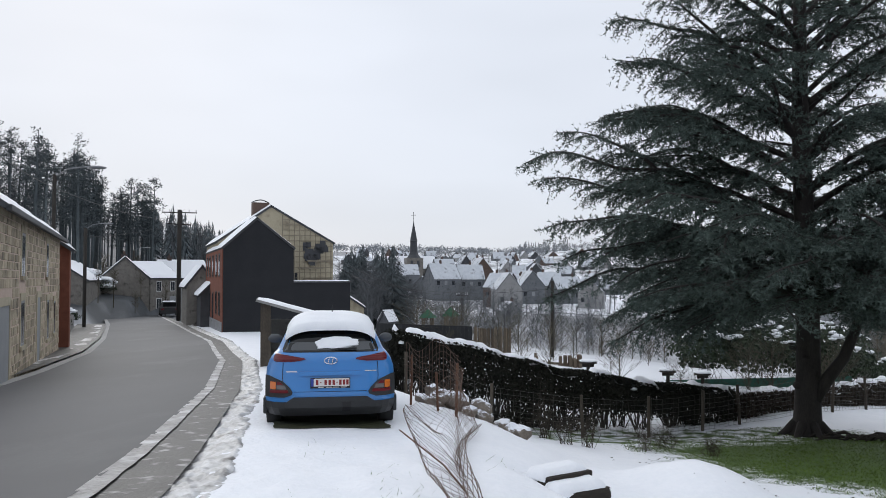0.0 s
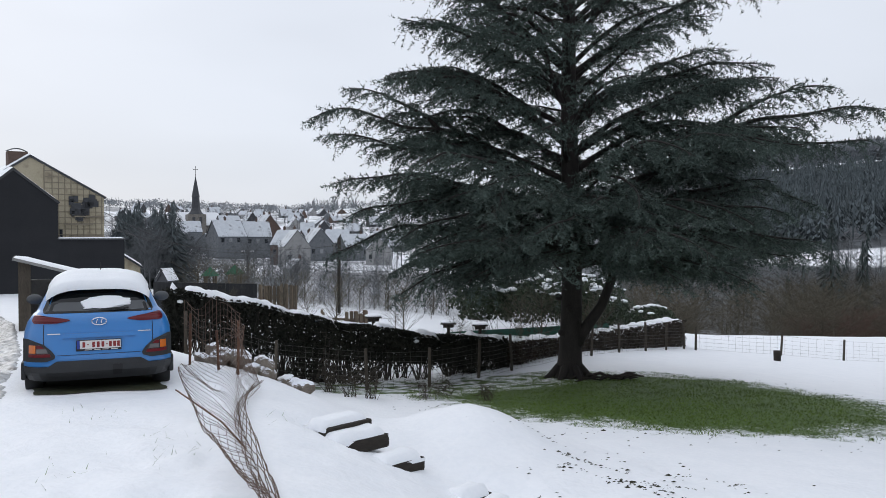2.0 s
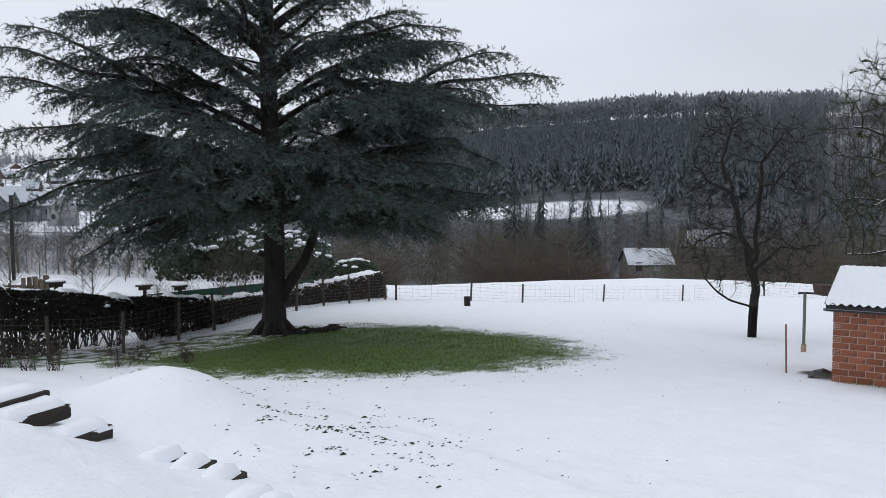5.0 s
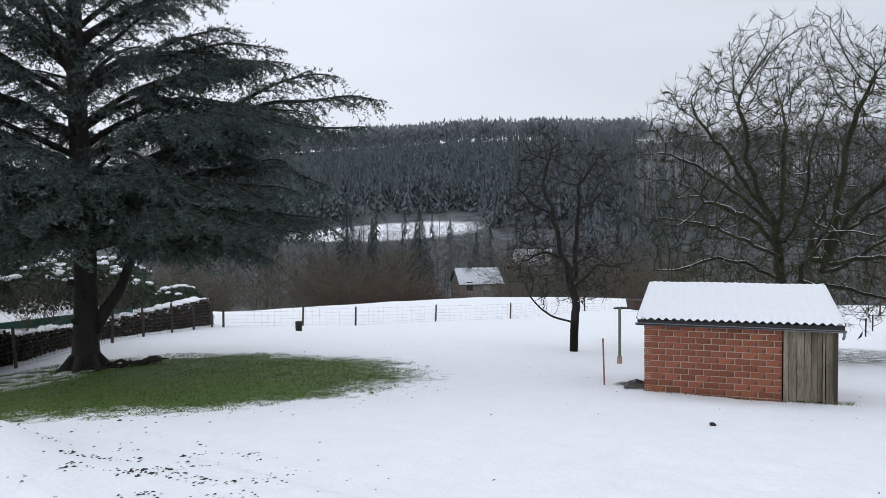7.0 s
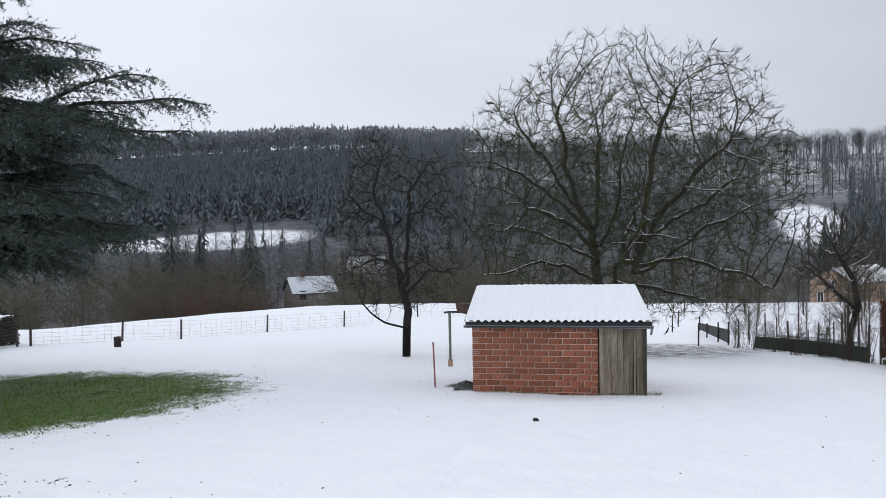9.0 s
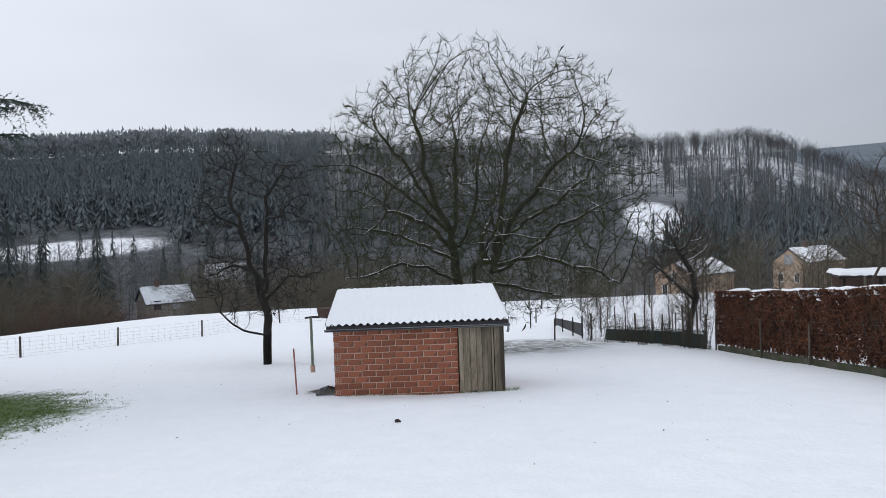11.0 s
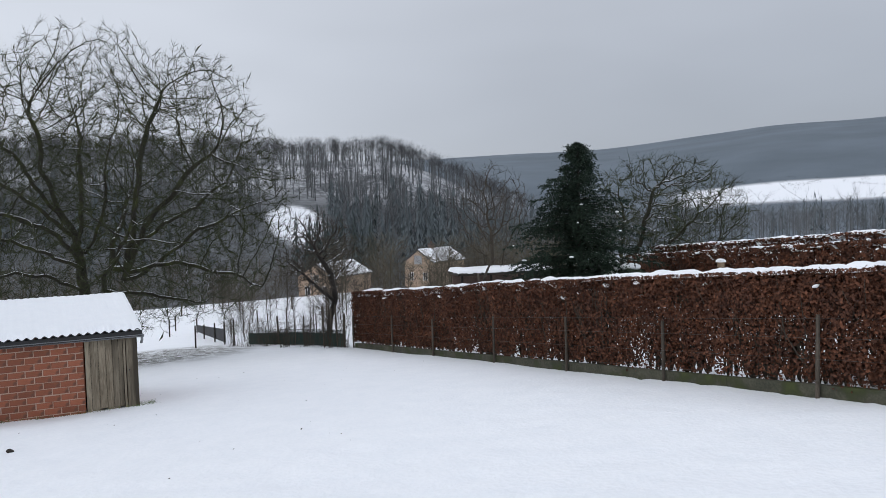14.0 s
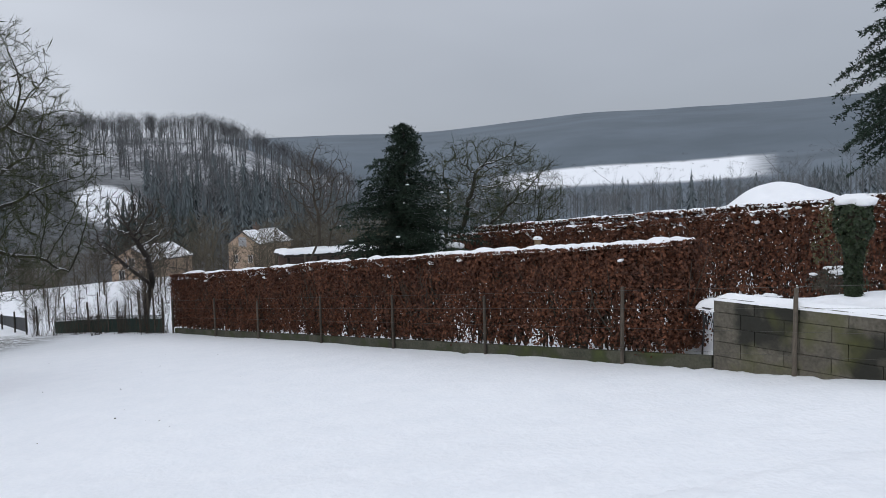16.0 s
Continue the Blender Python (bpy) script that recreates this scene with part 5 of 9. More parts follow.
colonise("walnut_tree", 28.3, 9.5, "large bare walnut tree with a rounded crown and mossy limbs", BARK_MOSS, WALNUT_TWIG, walnut_crown, WALNUT,
         5, points=13000, step=0.2, reach=1.5, kill=0.28, tip=0.0072, power=2.2, twig_len=0.36, twigs=8, wild=0.10, join=1)
ORCHARD = guides(56.8,
                 (0.0, [(0, -0.3), (0.05, 1.5), (-0.02, 2.4), (-0.12, 2.7)]),
                 (-0.5, [(-0.12, 2.7), (-0.45, 3.5), (-0.65, 4.2), (-0.8, 5.4), (-0.75, 6.4), (-0.9, 7.0)]),
                 (0.5, [(-0.65, 4.3), (-1.4, 4.9), (-1.75, 5.4), (-2.0, 5.9)]),
                 (0.4, [(0.0, 2.4), (0.15, 3.6), (0.15, 4.8), (0.2, 5.6), (0.3, 6.4)]),
                 (-0.3, [(0.2, 4.7), (0.6, 4.8), (0.9, 5.2), (1.6, 5.1)]),
                 (0.4, [(0.25, 5.5), (0.7, 6.1), (1.0, 6.6)]),
                 (0.2, [(-0.4, 3.4), (-0.2, 4.0), (0.3, 4.4), (0.7, 4.5)]),
                 (-0.4, [(0.0, 0.95), (-0.7, 1.2), (-1.4, 1.8), (-1.6, 2.6)]),
                 (0.8, [(0.1, 2.0), (0.9, 2.7), (1.8, 2.9)]),
                 (-1.4, [(0.0, 2.2), (0.2, 2.9), (0.5, 3.2)]),
                 (0.7, [(-0.2, 2.9), (-0.9, 3.1), (-1.7, 2.9)]))


def orchard_crown(rnd):
    r, dp = Vector((0.547, -0.837, 0)), Vector((0.837, 0.547, 0))
    q = rnd.random()
    a, h, w, t = (-0.8, 6.2, 1.1, 1.35) if q < 0.24 else (0.8, 5.8, 0.9, 1.0) if q < 0.40 else (-1.5, 5.0, 0.8, 1.2) if q < 0.53 else (1.1, 4.9, 0.65, 0.8) if q < 0.60 else (-0.1, 2.9, 2.2, 1.35)
    p = in_ball(rnd, a, 0, h, w, min(1.9, w * 1.1), t, 0.1)
    return tuple(r * p[0] + dp * p[1] + Vector((0, 0, p[2])))


colonise("orchard_tree", 22.3, 14.0, "small bare dark orchard tree in the snow", BARK_BLACK, BLACK_TWIG, orchard_crown, ORCHARD,
         8, points=3000, step=0.16, reach=1.2, kill=0.23, tip=0.0074, power=2.08, twig_len=0.32, twigs=7, wild=0.26, join=1)


# ---- parked car ----
CAR_BLUE = plain("blue_car_paint", (0.035, 0.215, 0.56), 0.28, 0.0, coat=0.8)
CLAD = material("grey_cladding", (0.022, 0.023, 0.025), (0.04, 0.041, 0.043), 0.3, 0.55, 0.1, 20)
GLASS_DARK = plain("dark_car_glass", (0.008, 0.009, 0.010), 0.05, 0.0, spec=0.32)
RED_LAMP = plain("red_lamp", (0.13, 0.005, 0.009), 0.3, coat=0.12, spec=0.35)
AMBER = plain("amber_lamp", (0.62, 0.15, 0.015), 0.25, coat=0.5)
CLEAR_LAMP = plain("clear_lamp", (0.13, 0.115, 0.115), 0.2, coat=0.5)
CHROME = plain("chrome", (0.75, 0.76, 0.78), 0.15, 1.0)
PLATE_WHITE = plain("plate_white", (0.72, 0.70, 0.68), 0.4)
PLATE_RED = plain("plate_red", (0.25, 0.02, 0.02), 0.5)
PLATE_BLUE = plain("plate_blue", (0.02, 0.05, 0.30), 0.5)
RUBBER = material("tyre_rubber", (0.012, 0.012, 0.012), (0.03, 0.03, 0.03), 0.2, 0.8, 0.2, 12)
CABIN = plain("cabin_grey", (0.10, 0.105, 0.11), 0.8)

CAR_Z = [0.22, 0.32, 0.42, 0.55, 0.72, 0.86, 0.97, 1.05, 1.10, 1.26, 1.42, 1.50, 1.535]
CAR_W = [0.83, 0.875, 0.895, 0.90, 0.895, 0.885, 0.85, 0.80, 0.745, 0.675, 0.60, 0.54, 0.42]
CAR_R = [0.10, 0.015, 0.0, 0.0, 0.03, 0.055, 0.07, 0.10, 0.16, 0.33, 0.52, 0.66, 0.86]
CAR_F = [4.0, 4.1, 4.15, 4.16, 4.12, 4.02, 3.75, 3.25, 2.95, 2.55, 2.15, 1.95, 1.7]


def car_rear(x, z):
    """How far forward of the bumper the rear surface lies."""
    w = float(np.interp(z, CAR_Z, CAR_W))
    u = min(1.0, abs(x) / w)
    return float(np.interp(z, CAR_Z, CAR_R)) + 0.05 * u * u + 0.22 * u ** 9


def rear_patch(rows, off, thick, cols=12):
    """A panel on the car's rear: rows of (z, left x, right x), lifted by off."""
    bm = bmesh.new()
    g = []
    for z, xl, xr in rows:
        g.append([bm.verts.new((xl + (xr - xl) * k / cols, car_rear(xl + (xr - xl) * k / cols, z) - off, z)) for k in range(cols + 1)])
    fs = []
    for i in range(len(rows) - 1):
        for k in range(cols):
            fs.append(bm.faces.new((g[i][k], g[i][k + 1], g[i + 1][k + 1], g[i + 1][k])))
    r = bmesh.ops.extrude_face_region(bm, geom=fs)
    for v in r["geom"]:
        if isinstance(v, bmesh.types.BMVert):
            v.co.y += thick
    bmesh.ops.recalc_face_normals(bm, faces=bm.faces)
    return bm


def rows_between(pts, n=8):
    """Rows of (z, xl, xr) from corner rows, interpolated."""
    z = [p[0] for p in pts]
    return [(q, float(np.interp(q, z, [p[1] for p in pts])), float(np.interp(q, z, [p[2] for p in pts]))) for q in np.linspace(z[0], z[-1], n)]


def mirrored(rows):
    return [(z, -b, -a) for z, a, b in rows]


def build_car():
    car = empty("parked_car", -1.545, 11.0, -0.44, 8.0, "blue compact crossover car parked on the snowy verge, snow on roof", "car")
    # body: outlines stacked by height
    bm = bmesh.new()
    rings = []
    for z in list(np.linspace(0.22, 1.535, 40)):
        w, r, f = (float(np.interp(z, CAR_Z, c)) for c in (CAR_W, CAR_R, CAR_F))
        ring = []
        for k in range(17):
            x = w * math.sin(math.pi / 2 * (k / 8 - 1)) if k not in (0, 16) else w * (-1 if k == 0 else 1)
            ring.append((x, car_rear(x, z), z))
        side = [(w * (1 - 0.06 * max(0, (yy - 2.4) / 1.7)), yy, z) for yy in np.linspace(r + 0.45, f - 0.35, 8)]
        front = [(w * 0.82 * math.cos(a), f - 0.35 + 0.35 * math.sin(a), z) for a in np.linspace(0.2, math.pi - 0.2, 9)]
        ring = ring + side + front + [(-x, y, q) for x, y, q in reversed(side)]
        rings.append([bm.verts.new(p) for p in ring])
    n = len(rings[0])
    for a, b in zip(rings, rings[1:]):
        for k in range(n):
            bm.faces.new((a[k], a[(k + 1) % n], b[(k + 1) % n], b[k]))
    bm.faces.new(rings[-1])
    bm.faces.new(list(reversed(rings[0])))
    bmesh.ops.recalc_face_normals(bm, faces=bm.faces)
    for f in bm.faces:
        f.smooth = True
    body = part("body", bm, CAR_BLUE, car, "glossy blue bodywork")
    # dark lower cladding
    b1 = part("bumper", rear_patch(rows_between([(0.215, -0.84, 0.84), (0.30, -0.88, 0.88), (0.41, -0.90, 0.90)], 6), 0.030, 0.05, 20), CLAD, car, "dark grey plastic rear bumper")
    part("bumper_step", rear_patch(rows_between([(0.41, -0.60, 0.60), (0.475, -0.50, 0.50)], 4), 0.030, 0.05, 16), CLAD, b1)
    part("tow_cover", rear_patch(rows_between([(0.27, 0.16, 0.27), (0.41, 0.16, 0.28)], 3), 0.036, 0.02, 3), BLACK_METAL, b1)
    for s in (-1, 1):
        bm = bmesh.new()
        box(bm, s * 0.90 - 0.03, s * 0.90 + 0.03, 0.28, 3.8, 0.22, 0.45, 0.02)
        part("side_cladding", bm, CLAD, car)
        # corner cladding with the low lamp cluster
        rows = rows_between([(0.475, 0.62, 0.90), (0.52, 0.50, 0.90), (0.60, 0.55, 0.90), (0.70, 0.66, 0.90), (0.76, 0.84, 0.90)], 9)
        rows = rows if s > 0 else mirrored(rows)
        corner = part("lamp_housing", rear_patch(rows, 0.016, 0.05, 8), CLAD, car, "dark plastic lamp surround at the corner")
        def lamp(name, r, mat, off=0.024):
            r = r if s > 0 else mirrored(r)
            part(name, rear_patch(r, off, 0.02, 6), mat, corner)
        lamp("reflector", rows_between([(0.535, 0.57, 0.83), (0.575, 0.575, 0.83)], 3), RED_LAMP)
        lamp("reversing_lamp", rows_between([(0.585, 0.60, 0.735), (0.64, 0.62, 0.735)], 3), CLEAR_LAMP)
        lamp("indicator", rows_between([(0.585, 0.745, 0.825), (0.685, 0.745, 0.825)], 3), AMBER)
        lamp("lamp_glass", rows_between([(0.645, 0.64, 0.735), (0.685, 0.69, 0.735)], 3), RED_LAMP)
        # tail lamp, a wedge pointing inwards
        rows = [(0.955, 0.50, 0.765), (0.97, 0.40, 0.785), (0.985, 0.34, 0.79), (1.0, 0.36, 0.79), (1.025, 0.50, 0.78), (1.05, 0.66, 0.765), (1.06, 0.72, 0.755)]
        rows = rows if s > 0 else mirrored(rows)
        tail = part("tail_light", rear_patch(rows, 0.014, 0.03, 10), RED_LAMP, car, "dark red wedge-shaped tail light")
        rows = [(0.975, 0.44, 0.77), (0.988, 0.44, 0.775)]
        part("light_bar", rear_patch(rows if s > 0 else mirrored(rows), 0.019, 0.01, 8), plain("deep_red", (0.10, 0.004, 0.008), 0.2), tail)
        # mirror
        bm = bmesh.new()
        bmesh.ops.create_uvsphere(bm, u_segments=14, v_segments=10, radius=1.0, matrix=Matrix.LocRotScale((s * 0.925, 2.55, 1.10), None, (0.115, 0.07, 0.078)))
        for f in bm.faces:
            f.smooth = True
        mir = part("wing_mirror", bm, CABIN, car, "grey wing mirror")
        part("mirror_arm", boxed(min(s * 0.74, s * 0.92), max(s * 0.74, s * 0.92), 2.54, 2.60, 1.03, 1.08, 0.01), BLACK_METAL, mir)
        # side window
        bm = hexa(bmesh.new(), [(s * 0.755, 0.95, 1.09), (s * 0.765, 0.95, 1.09), (s * 0.765, 2.7, 1.09), (s * 0.755, 2.7, 1.09),
                               (s * 0.615, 1.0, 1.42), (s * 0.625, 1.0, 1.42), (s * 0.625, 2.1, 1.42), (s * 0.615, 2.1, 1.42)])
        bmesh.ops.recalc_face_normals(bm, faces=bm.faces)
        part("side_window", bm, GLASS_DARK, car)
        for wy in (0.72, 3.30):
            t = Tubes()
            prof = [(-0.105, 0.24), (-0.11, 0.30), (-0.085, 0.325), (0.085, 0.325), (0.11, 0.30), (0.105, 0.24)]
            seg = 28
            for k in range(seg):
                a = 2 * math.pi * k / seg
                for px_, pr in prof:
                    t.v.append((s * 0.79 + px_, wy + pr * math.cos(a), 0.32 + pr * math.sin(a)))
            m = len(prof)
            for k in range(seg):
                for j in range(m - 1):
                    t.f.append((k * m + j, k * m + j + 1, ((k + 1) % seg) * m + j + 1, ((k + 1) % seg) * m + j))
            wheel = part("wheel", t.mesh("wheel", RUBBER, True), None, car, "black tyre on a light rim")
            bm = bmesh.new()
            bmesh.ops.create_cone(bm, cap_ends=True, segments=20, radius1=0.24, radius2=0.21, depth=0.08, matrix=Matrix.Translation((s * 0.84, wy, 0.32)) @ Matrix.Rotation(radians(90), 4, "Y"))
            part("rim", bm, ZINC, wheel)
    part("underbody", boxed(-0.7, 0.7, 0.25, 3.9, 0.20, 0.30), BLACK_METAL, car)
    # rear window with the dark frame round it
    win = part("rear_window", rear_patch(rows_between([(1.075, -0.655, 0.655), (1.10, -0.675, 0.675), (1.36, -0.575, 0.575), (1.385, -0.55, 0.55)], 10), 0.006, 0.02, 16), GLASS_DARK, car, "dark rear window")
    part("seat_back", rear_patch(rows_between([(1.10, -0.63, 0.63), (1.17, -0.60, 0.60), (1.205, -0.56, 0.56)], 4), 0.0085, 0.001, 12), CABIN, win, "grey seat backs behind the glass")
    part("spoiler", rear_patch(rows_between([(1.395, -0.56, 0.56), (1.43, -0.57, 0.57)], 3), 0.10, 0.16, 14), CAR_BLUE, car)
    part("brake_light", rear_patch(rows_between([(1.385, -0.2, 0.2), (1.396, -0.2, 0.2)], 2), 0.085, 0.02, 4), RED_LAMP, car)
    part("wiper", pipe([(0.02, car_rear(0, 1.13) - 0.03, 1.12), (0.18, car_rear(0.2, 1.12) - 0.035, 1.115), (0.36, car_rear(0.36, 1.12) - 0.035, 1.125)], 0.012).mesh("wiper", BLACK_METAL), None, car)
    # tailgate shut lines and crease
    for s in (-1, 1):
        part("shut_line", rear_patch([(0.53, s * 0.635 - 0.004, s * 0.635 + 0.004), (0.75, s * 0.655 - 0.004, s * 0.655 + 0.004), (0.94, s * 0.65 - 0.004, s * 0.65 + 0.004)], 0.002, 0.004, 1), BLACK_METAL, body)
    part("shut_line", rear_patch([(0.545, -0.5, 0.5), (0.551, -0.5, 0.5)], 0.002, 0.004, 10), BLACK_METAL, body)
    part("tailgate_ledge", rear_patch(rows_between([(0.765, -0.43, 0.43), (0.80, -0.43, 0.43), (0.82, -0.42, 0.42)], 4), 0.022, 0.03, 12), CAR_BLUE, car)
    # maker's mark as a plain ring, model marks as plain bars
    t = Tubes()
    ring = [(0.088 * math.cos(a), car_rear(0, 0.965) - 0.016, 0.965 + 0.047 * math.sin(a)) for a in np.linspace(0, 2 * math.pi, 25)]
    t.tube(ring, [0.008] * 25, 6, False)
    t.tube([(-0.035, ring[0][1], 0.935), (-0.02, ring[0][1], 0.995)], [0.008] * 2, 6)
    t.tube([(0.02, ring[0][1], 0.935), (0.035, ring[0][1], 0.995)], [0.008] * 2, 6)
    part("badge", t.mesh("badge", CHROME, True), None, car, "oval chrome badge")
    for x0, x1 in ((-0.61, -0.46), (0.47, 0.63)):
        part("model_mark", rear_patch([(0.812, x0, x1), (0.826, x0, x1)], 0.006, 0.006, 4), CHROME, car)
    # rear plate
    py = car_rear(0, 0.66) - 0.03
    plate = part("number_plate", boxed(-0.275, 0.265, py, py + 0.012, 0.595, 0.735, 0.003), BLACK_METAL, car, "white number plate with dark red marks")
    part("plate_face", boxed(-0.23, 0.255, py - 0.004, py - 0.001, 0.622, 0.727), PLATE_WHITE, plate)
    part("plate_band", boxed(-0.265, -0.232, py - 0.004, py - 0.001, 0.622, 0.727), PLATE_BLUE, plate)
    for x in (-0.20, -0.085, -0.03, 0.025, 0.115, 0.165, 0.212):
        part("plate_mark", boxed(x, x + 0.033, py - 0.007, py - 0.004, 0.64, 0.71, 0.001), PLATE_RED, plate)
    for x in (-0.145, 0.078):
        part("plate_mark", boxed(x, x + 0.02, py - 0.007, py - 0.004, 0.67, 0.68), PLATE_RED, plate)
    for x in (-0.17, -0.06, 0.03, 0.14):
        part("plate_mark", boxed(x, x + 0.08, py - 0.003, py - 0.0005, 0.604, 0.612), PLATE_WHITE, plate)
    part("antenna", pipe([(0.02, 1.0, 1.60), (0.02, 0.93, 1.70)], 0.006).mesh("antenna", BLACK_METAL), None, car)

    # snow on roof and window
    def roof_z(x, y):
        z = float(np.interp(y, [0.36, 0.42, 0.52, 0.66, 0.86, 1.2, 1.7, 2.2, 2.9], [1.385, 1.42, 1.45, 1.485, 1.525, 1.54, 1.53, 1.46, 1.12]))
        return z - 0.125 * (abs(x) / 0.62) ** 4 + 0.012
    me = snow_lump(-0.635, 0.635, 0.34, 2.5, 1.5, 0.052, 3, follow=roof_z)
    part("snow_cover", me, None, car, "thick snow on the roof")
    bm = bmesh.new()
    bmesh.ops.create_icosphere(bm, subdivisions=4, radius=1.0)
    for v in bm.verts:
        x, y, z = v.co
        r = 1 + 0.22 * noise.noise(Vector((x * 2.2, y, z * 2.2 + 4)))
        vx = 0.10 + math.copysign(abs(x) ** 0.7, x) * 0.31 * r
        vz = 1.20 + z * 0.078 * r * (1 - 0.25 * abs(x)) - (0.06 * max(0, -x - 0.25) if z < 0 else 0)
        v.co = Vector((vx, car_rear(vx, vz) - 0.014 + y * 0.05, vz))
    for f in bm.faces:
        f.smooth = True
    part("snow_cover", bm, SNOW_SOFT, car, "clump of snow on the rear window")
    return car


build_car()
# thawed ground under the car
pt = bmesh.new()
bmesh.ops.create_grid(pt, x_segments=30, y_segments=50, size=1.0)
for v in pt.verts:
    x, y = v.co.x * 0.80, 2.1 + v.co.y * 2.25
    e = 1 + 0.12 * noise.noise(Vector((x * 4, y * 4, 2)))
    c, s = math.cos(radians(8)), math.sin(radians(8))
    gx, gy = -1.545 + (x * e) * c - y * s, 11.0 + (x * e) * s + y * c
    v.co = Vector((gx, gy, sheet_level(gx, gy) + 0.012))
tagged(part("bare_ground", pt, material("bare_wet_grass", (0.018, 0.018, 0.010), (0.05, 0.055, 0.022), 0.4, 0.9, 0.6, 12)), "bare wet grass under the car", "ground", kind="structure")


# ---- timber steps down the bank ----
def log_step(x, y, z, length, az, size, seed, ends=0.05):
    st = empty("timber_step", x, y, z, 90 - az, "dark old timber step set in the bank, capped with snow", "step", "steps down the bank")
    bm = bmesh.new()
    box(bm, -length, 0, -size / 2, size / 2, -size * 0.95, 0, 0.04)
    for v in bm.verts:
        v.co += Vector((0, 0.04 * noise.noise(v.co * 4 + Vector((seed, 0, 0))), 0.03 * noise.noise(v.co * 3 + Vector((0, seed, 0)))))
    part("beam", bm, SLEEPER, st)
    part("snow_cover", snow_lump(-length - 0.02, -0.01, -size / 2 + 0.015, size / 2 + 0.20, -0.005, 0.085, seed, follow=lambda a, b: -0.008), None, st, "pillow of snow on the tread")
    return st


for k, (x, y, z, ln, size) in enumerate([(1.57, 8.74, -0.415, 0.66, 0.17), (1.72, 8.43, -0.515, 0.66, 0.17), (2.03, 8.05, -0.69, 0.52, 0.17), (2.56, 7.36, -0.90, 0.42, 0.13), (2.67, 6.92, -0.875, 0.36, 0.11),
                                         (2.60, 6.0, -0.70, 0.30, 0.10), (2.55, 5.22, -0.63, 0.36, 0.12), (2.64, 5.02, -0.655, 0.30, 0.11)]):
    log_step(x, y, z, ln, 57 + 5 * math.sin(k), size, k + 2)


# ---- collapsed wire fence by the verge ----
def build_fallen_fence():
    f = tagged(new("fallen_wire_fence"), "collapsed rusty wire netting with leaning rusty posts on the verge", "fence")
    for (x, y, h, lx, ly, r) in ((0.20, 12.4, 0.82, 0.02, 0.0, 0.024), (-0.08, 12.9, 0.62, -0.03, 0.02, 0.022), (-0.55, 13.6, 0.85, 0.02, 0, 0.022)):
        z = sheet_level(x, y)
        part("post", pipe([(x, y, z - 0.1), (x + lx, y + ly, z + h)], r, 6).mesh("post", RUST), None, f)
    z0 = sheet_level(0.3, 7.0)
    part("bar", pipe([(-0.50, 9.2, sheet_level(-0.5, 9.2) + 0.2), (0.0, 7.6, sheet_level(0.0, 7.6) + 0.10), (0.32, 6.3, z0 + 0.03)], 0.008, 6).mesh("bar", RUST), None, f)

    # bent sheet of netting: u runs along the fence, v up
    def sheet(u, v):
        y = 12.5 - 8.0 * u
        lean = 0.08 + 0.40 * smooth(0.05, 0.45, u)
        x = 0.25 + 0.16 * math.sin(u * 7) + 0.08 * u - v * lean * (1 - 0.5 * smooth(0.6, 1.0, u))
        hgt = (0.82 - 0.25 * smooth(0.1, 0.5, u) - 0.38 * smooth(0.55, 0.95, u)) * v
        x += 0.07 * math.sin(v * 5 + u * 11)
        y += 0.10 * math.sin(v * 4 + u * 9)
        return Vector((x, y, sheet_level(x, y) + 0.03 + hgt + 0.05 * math.sin(u * 17 + v * 3) * v))
    w = Tubes()
    for i in range(12):
        v = i / 11
        w.tube([sheet(k / 60, v) for k in range(61)], [0.0024] * 61, 3, False)
    for k in range(74):
        u = k / 73
        w.tube([sheet(u, i / 8) for i in range(9)], [0.0022] * 9, 3, False)
    # rolled-up netting at the foot
    for k in range(9):
        a = k * 0.7
        w.tube([sheet(u, 0.02 + 0.02 * math.sin(a)) + Vector((0.06 * math.cos(a + u * 9), 0.05 * math.sin(a + u * 7), 0.05 + 0.05 * math.sin(a + u * 13))) for u in np.linspace(0.25, 1.0, 30)], [0.004] * 30, 3, False)
    part("netting", w.mesh("netting", RUST_WIRE), None, f, "crumpled wire netting")
    # upright tangle of rusty netting by the posts
    w = Tubes()
    for i in range(10):
        v = i / 9
        w.tube([Vector((-0.62 + 0.85 * u + 0.05 * math.sin(9 * v), 13.5 - 1.1 * u, sheet_level(-0.1, 13) + 0.2 + 0.85 * v + 0.12 * math.sin(u * 8 + v * 3))) for u in np.linspace(0, 1, 18)], [0.004] * 18, 3, False)
    for k in range(16):
        u = k / 15
        w.tube([Vector((-0.62 + 0.85 * u, 13.5 - 1.1 * u + 0.06 * math.sin(v * 7), sheet_level(-0.1, 13) + 0.2 + 0.85 * v + 0.12 * math.sin(u * 8 + v * 3))) for v in np.linspace(0, 1, 8)], [0.004] * 8, 3, False)
    part("netting", w.mesh("netting", RUST_WIRE), None, f)


build_fallen_fence()


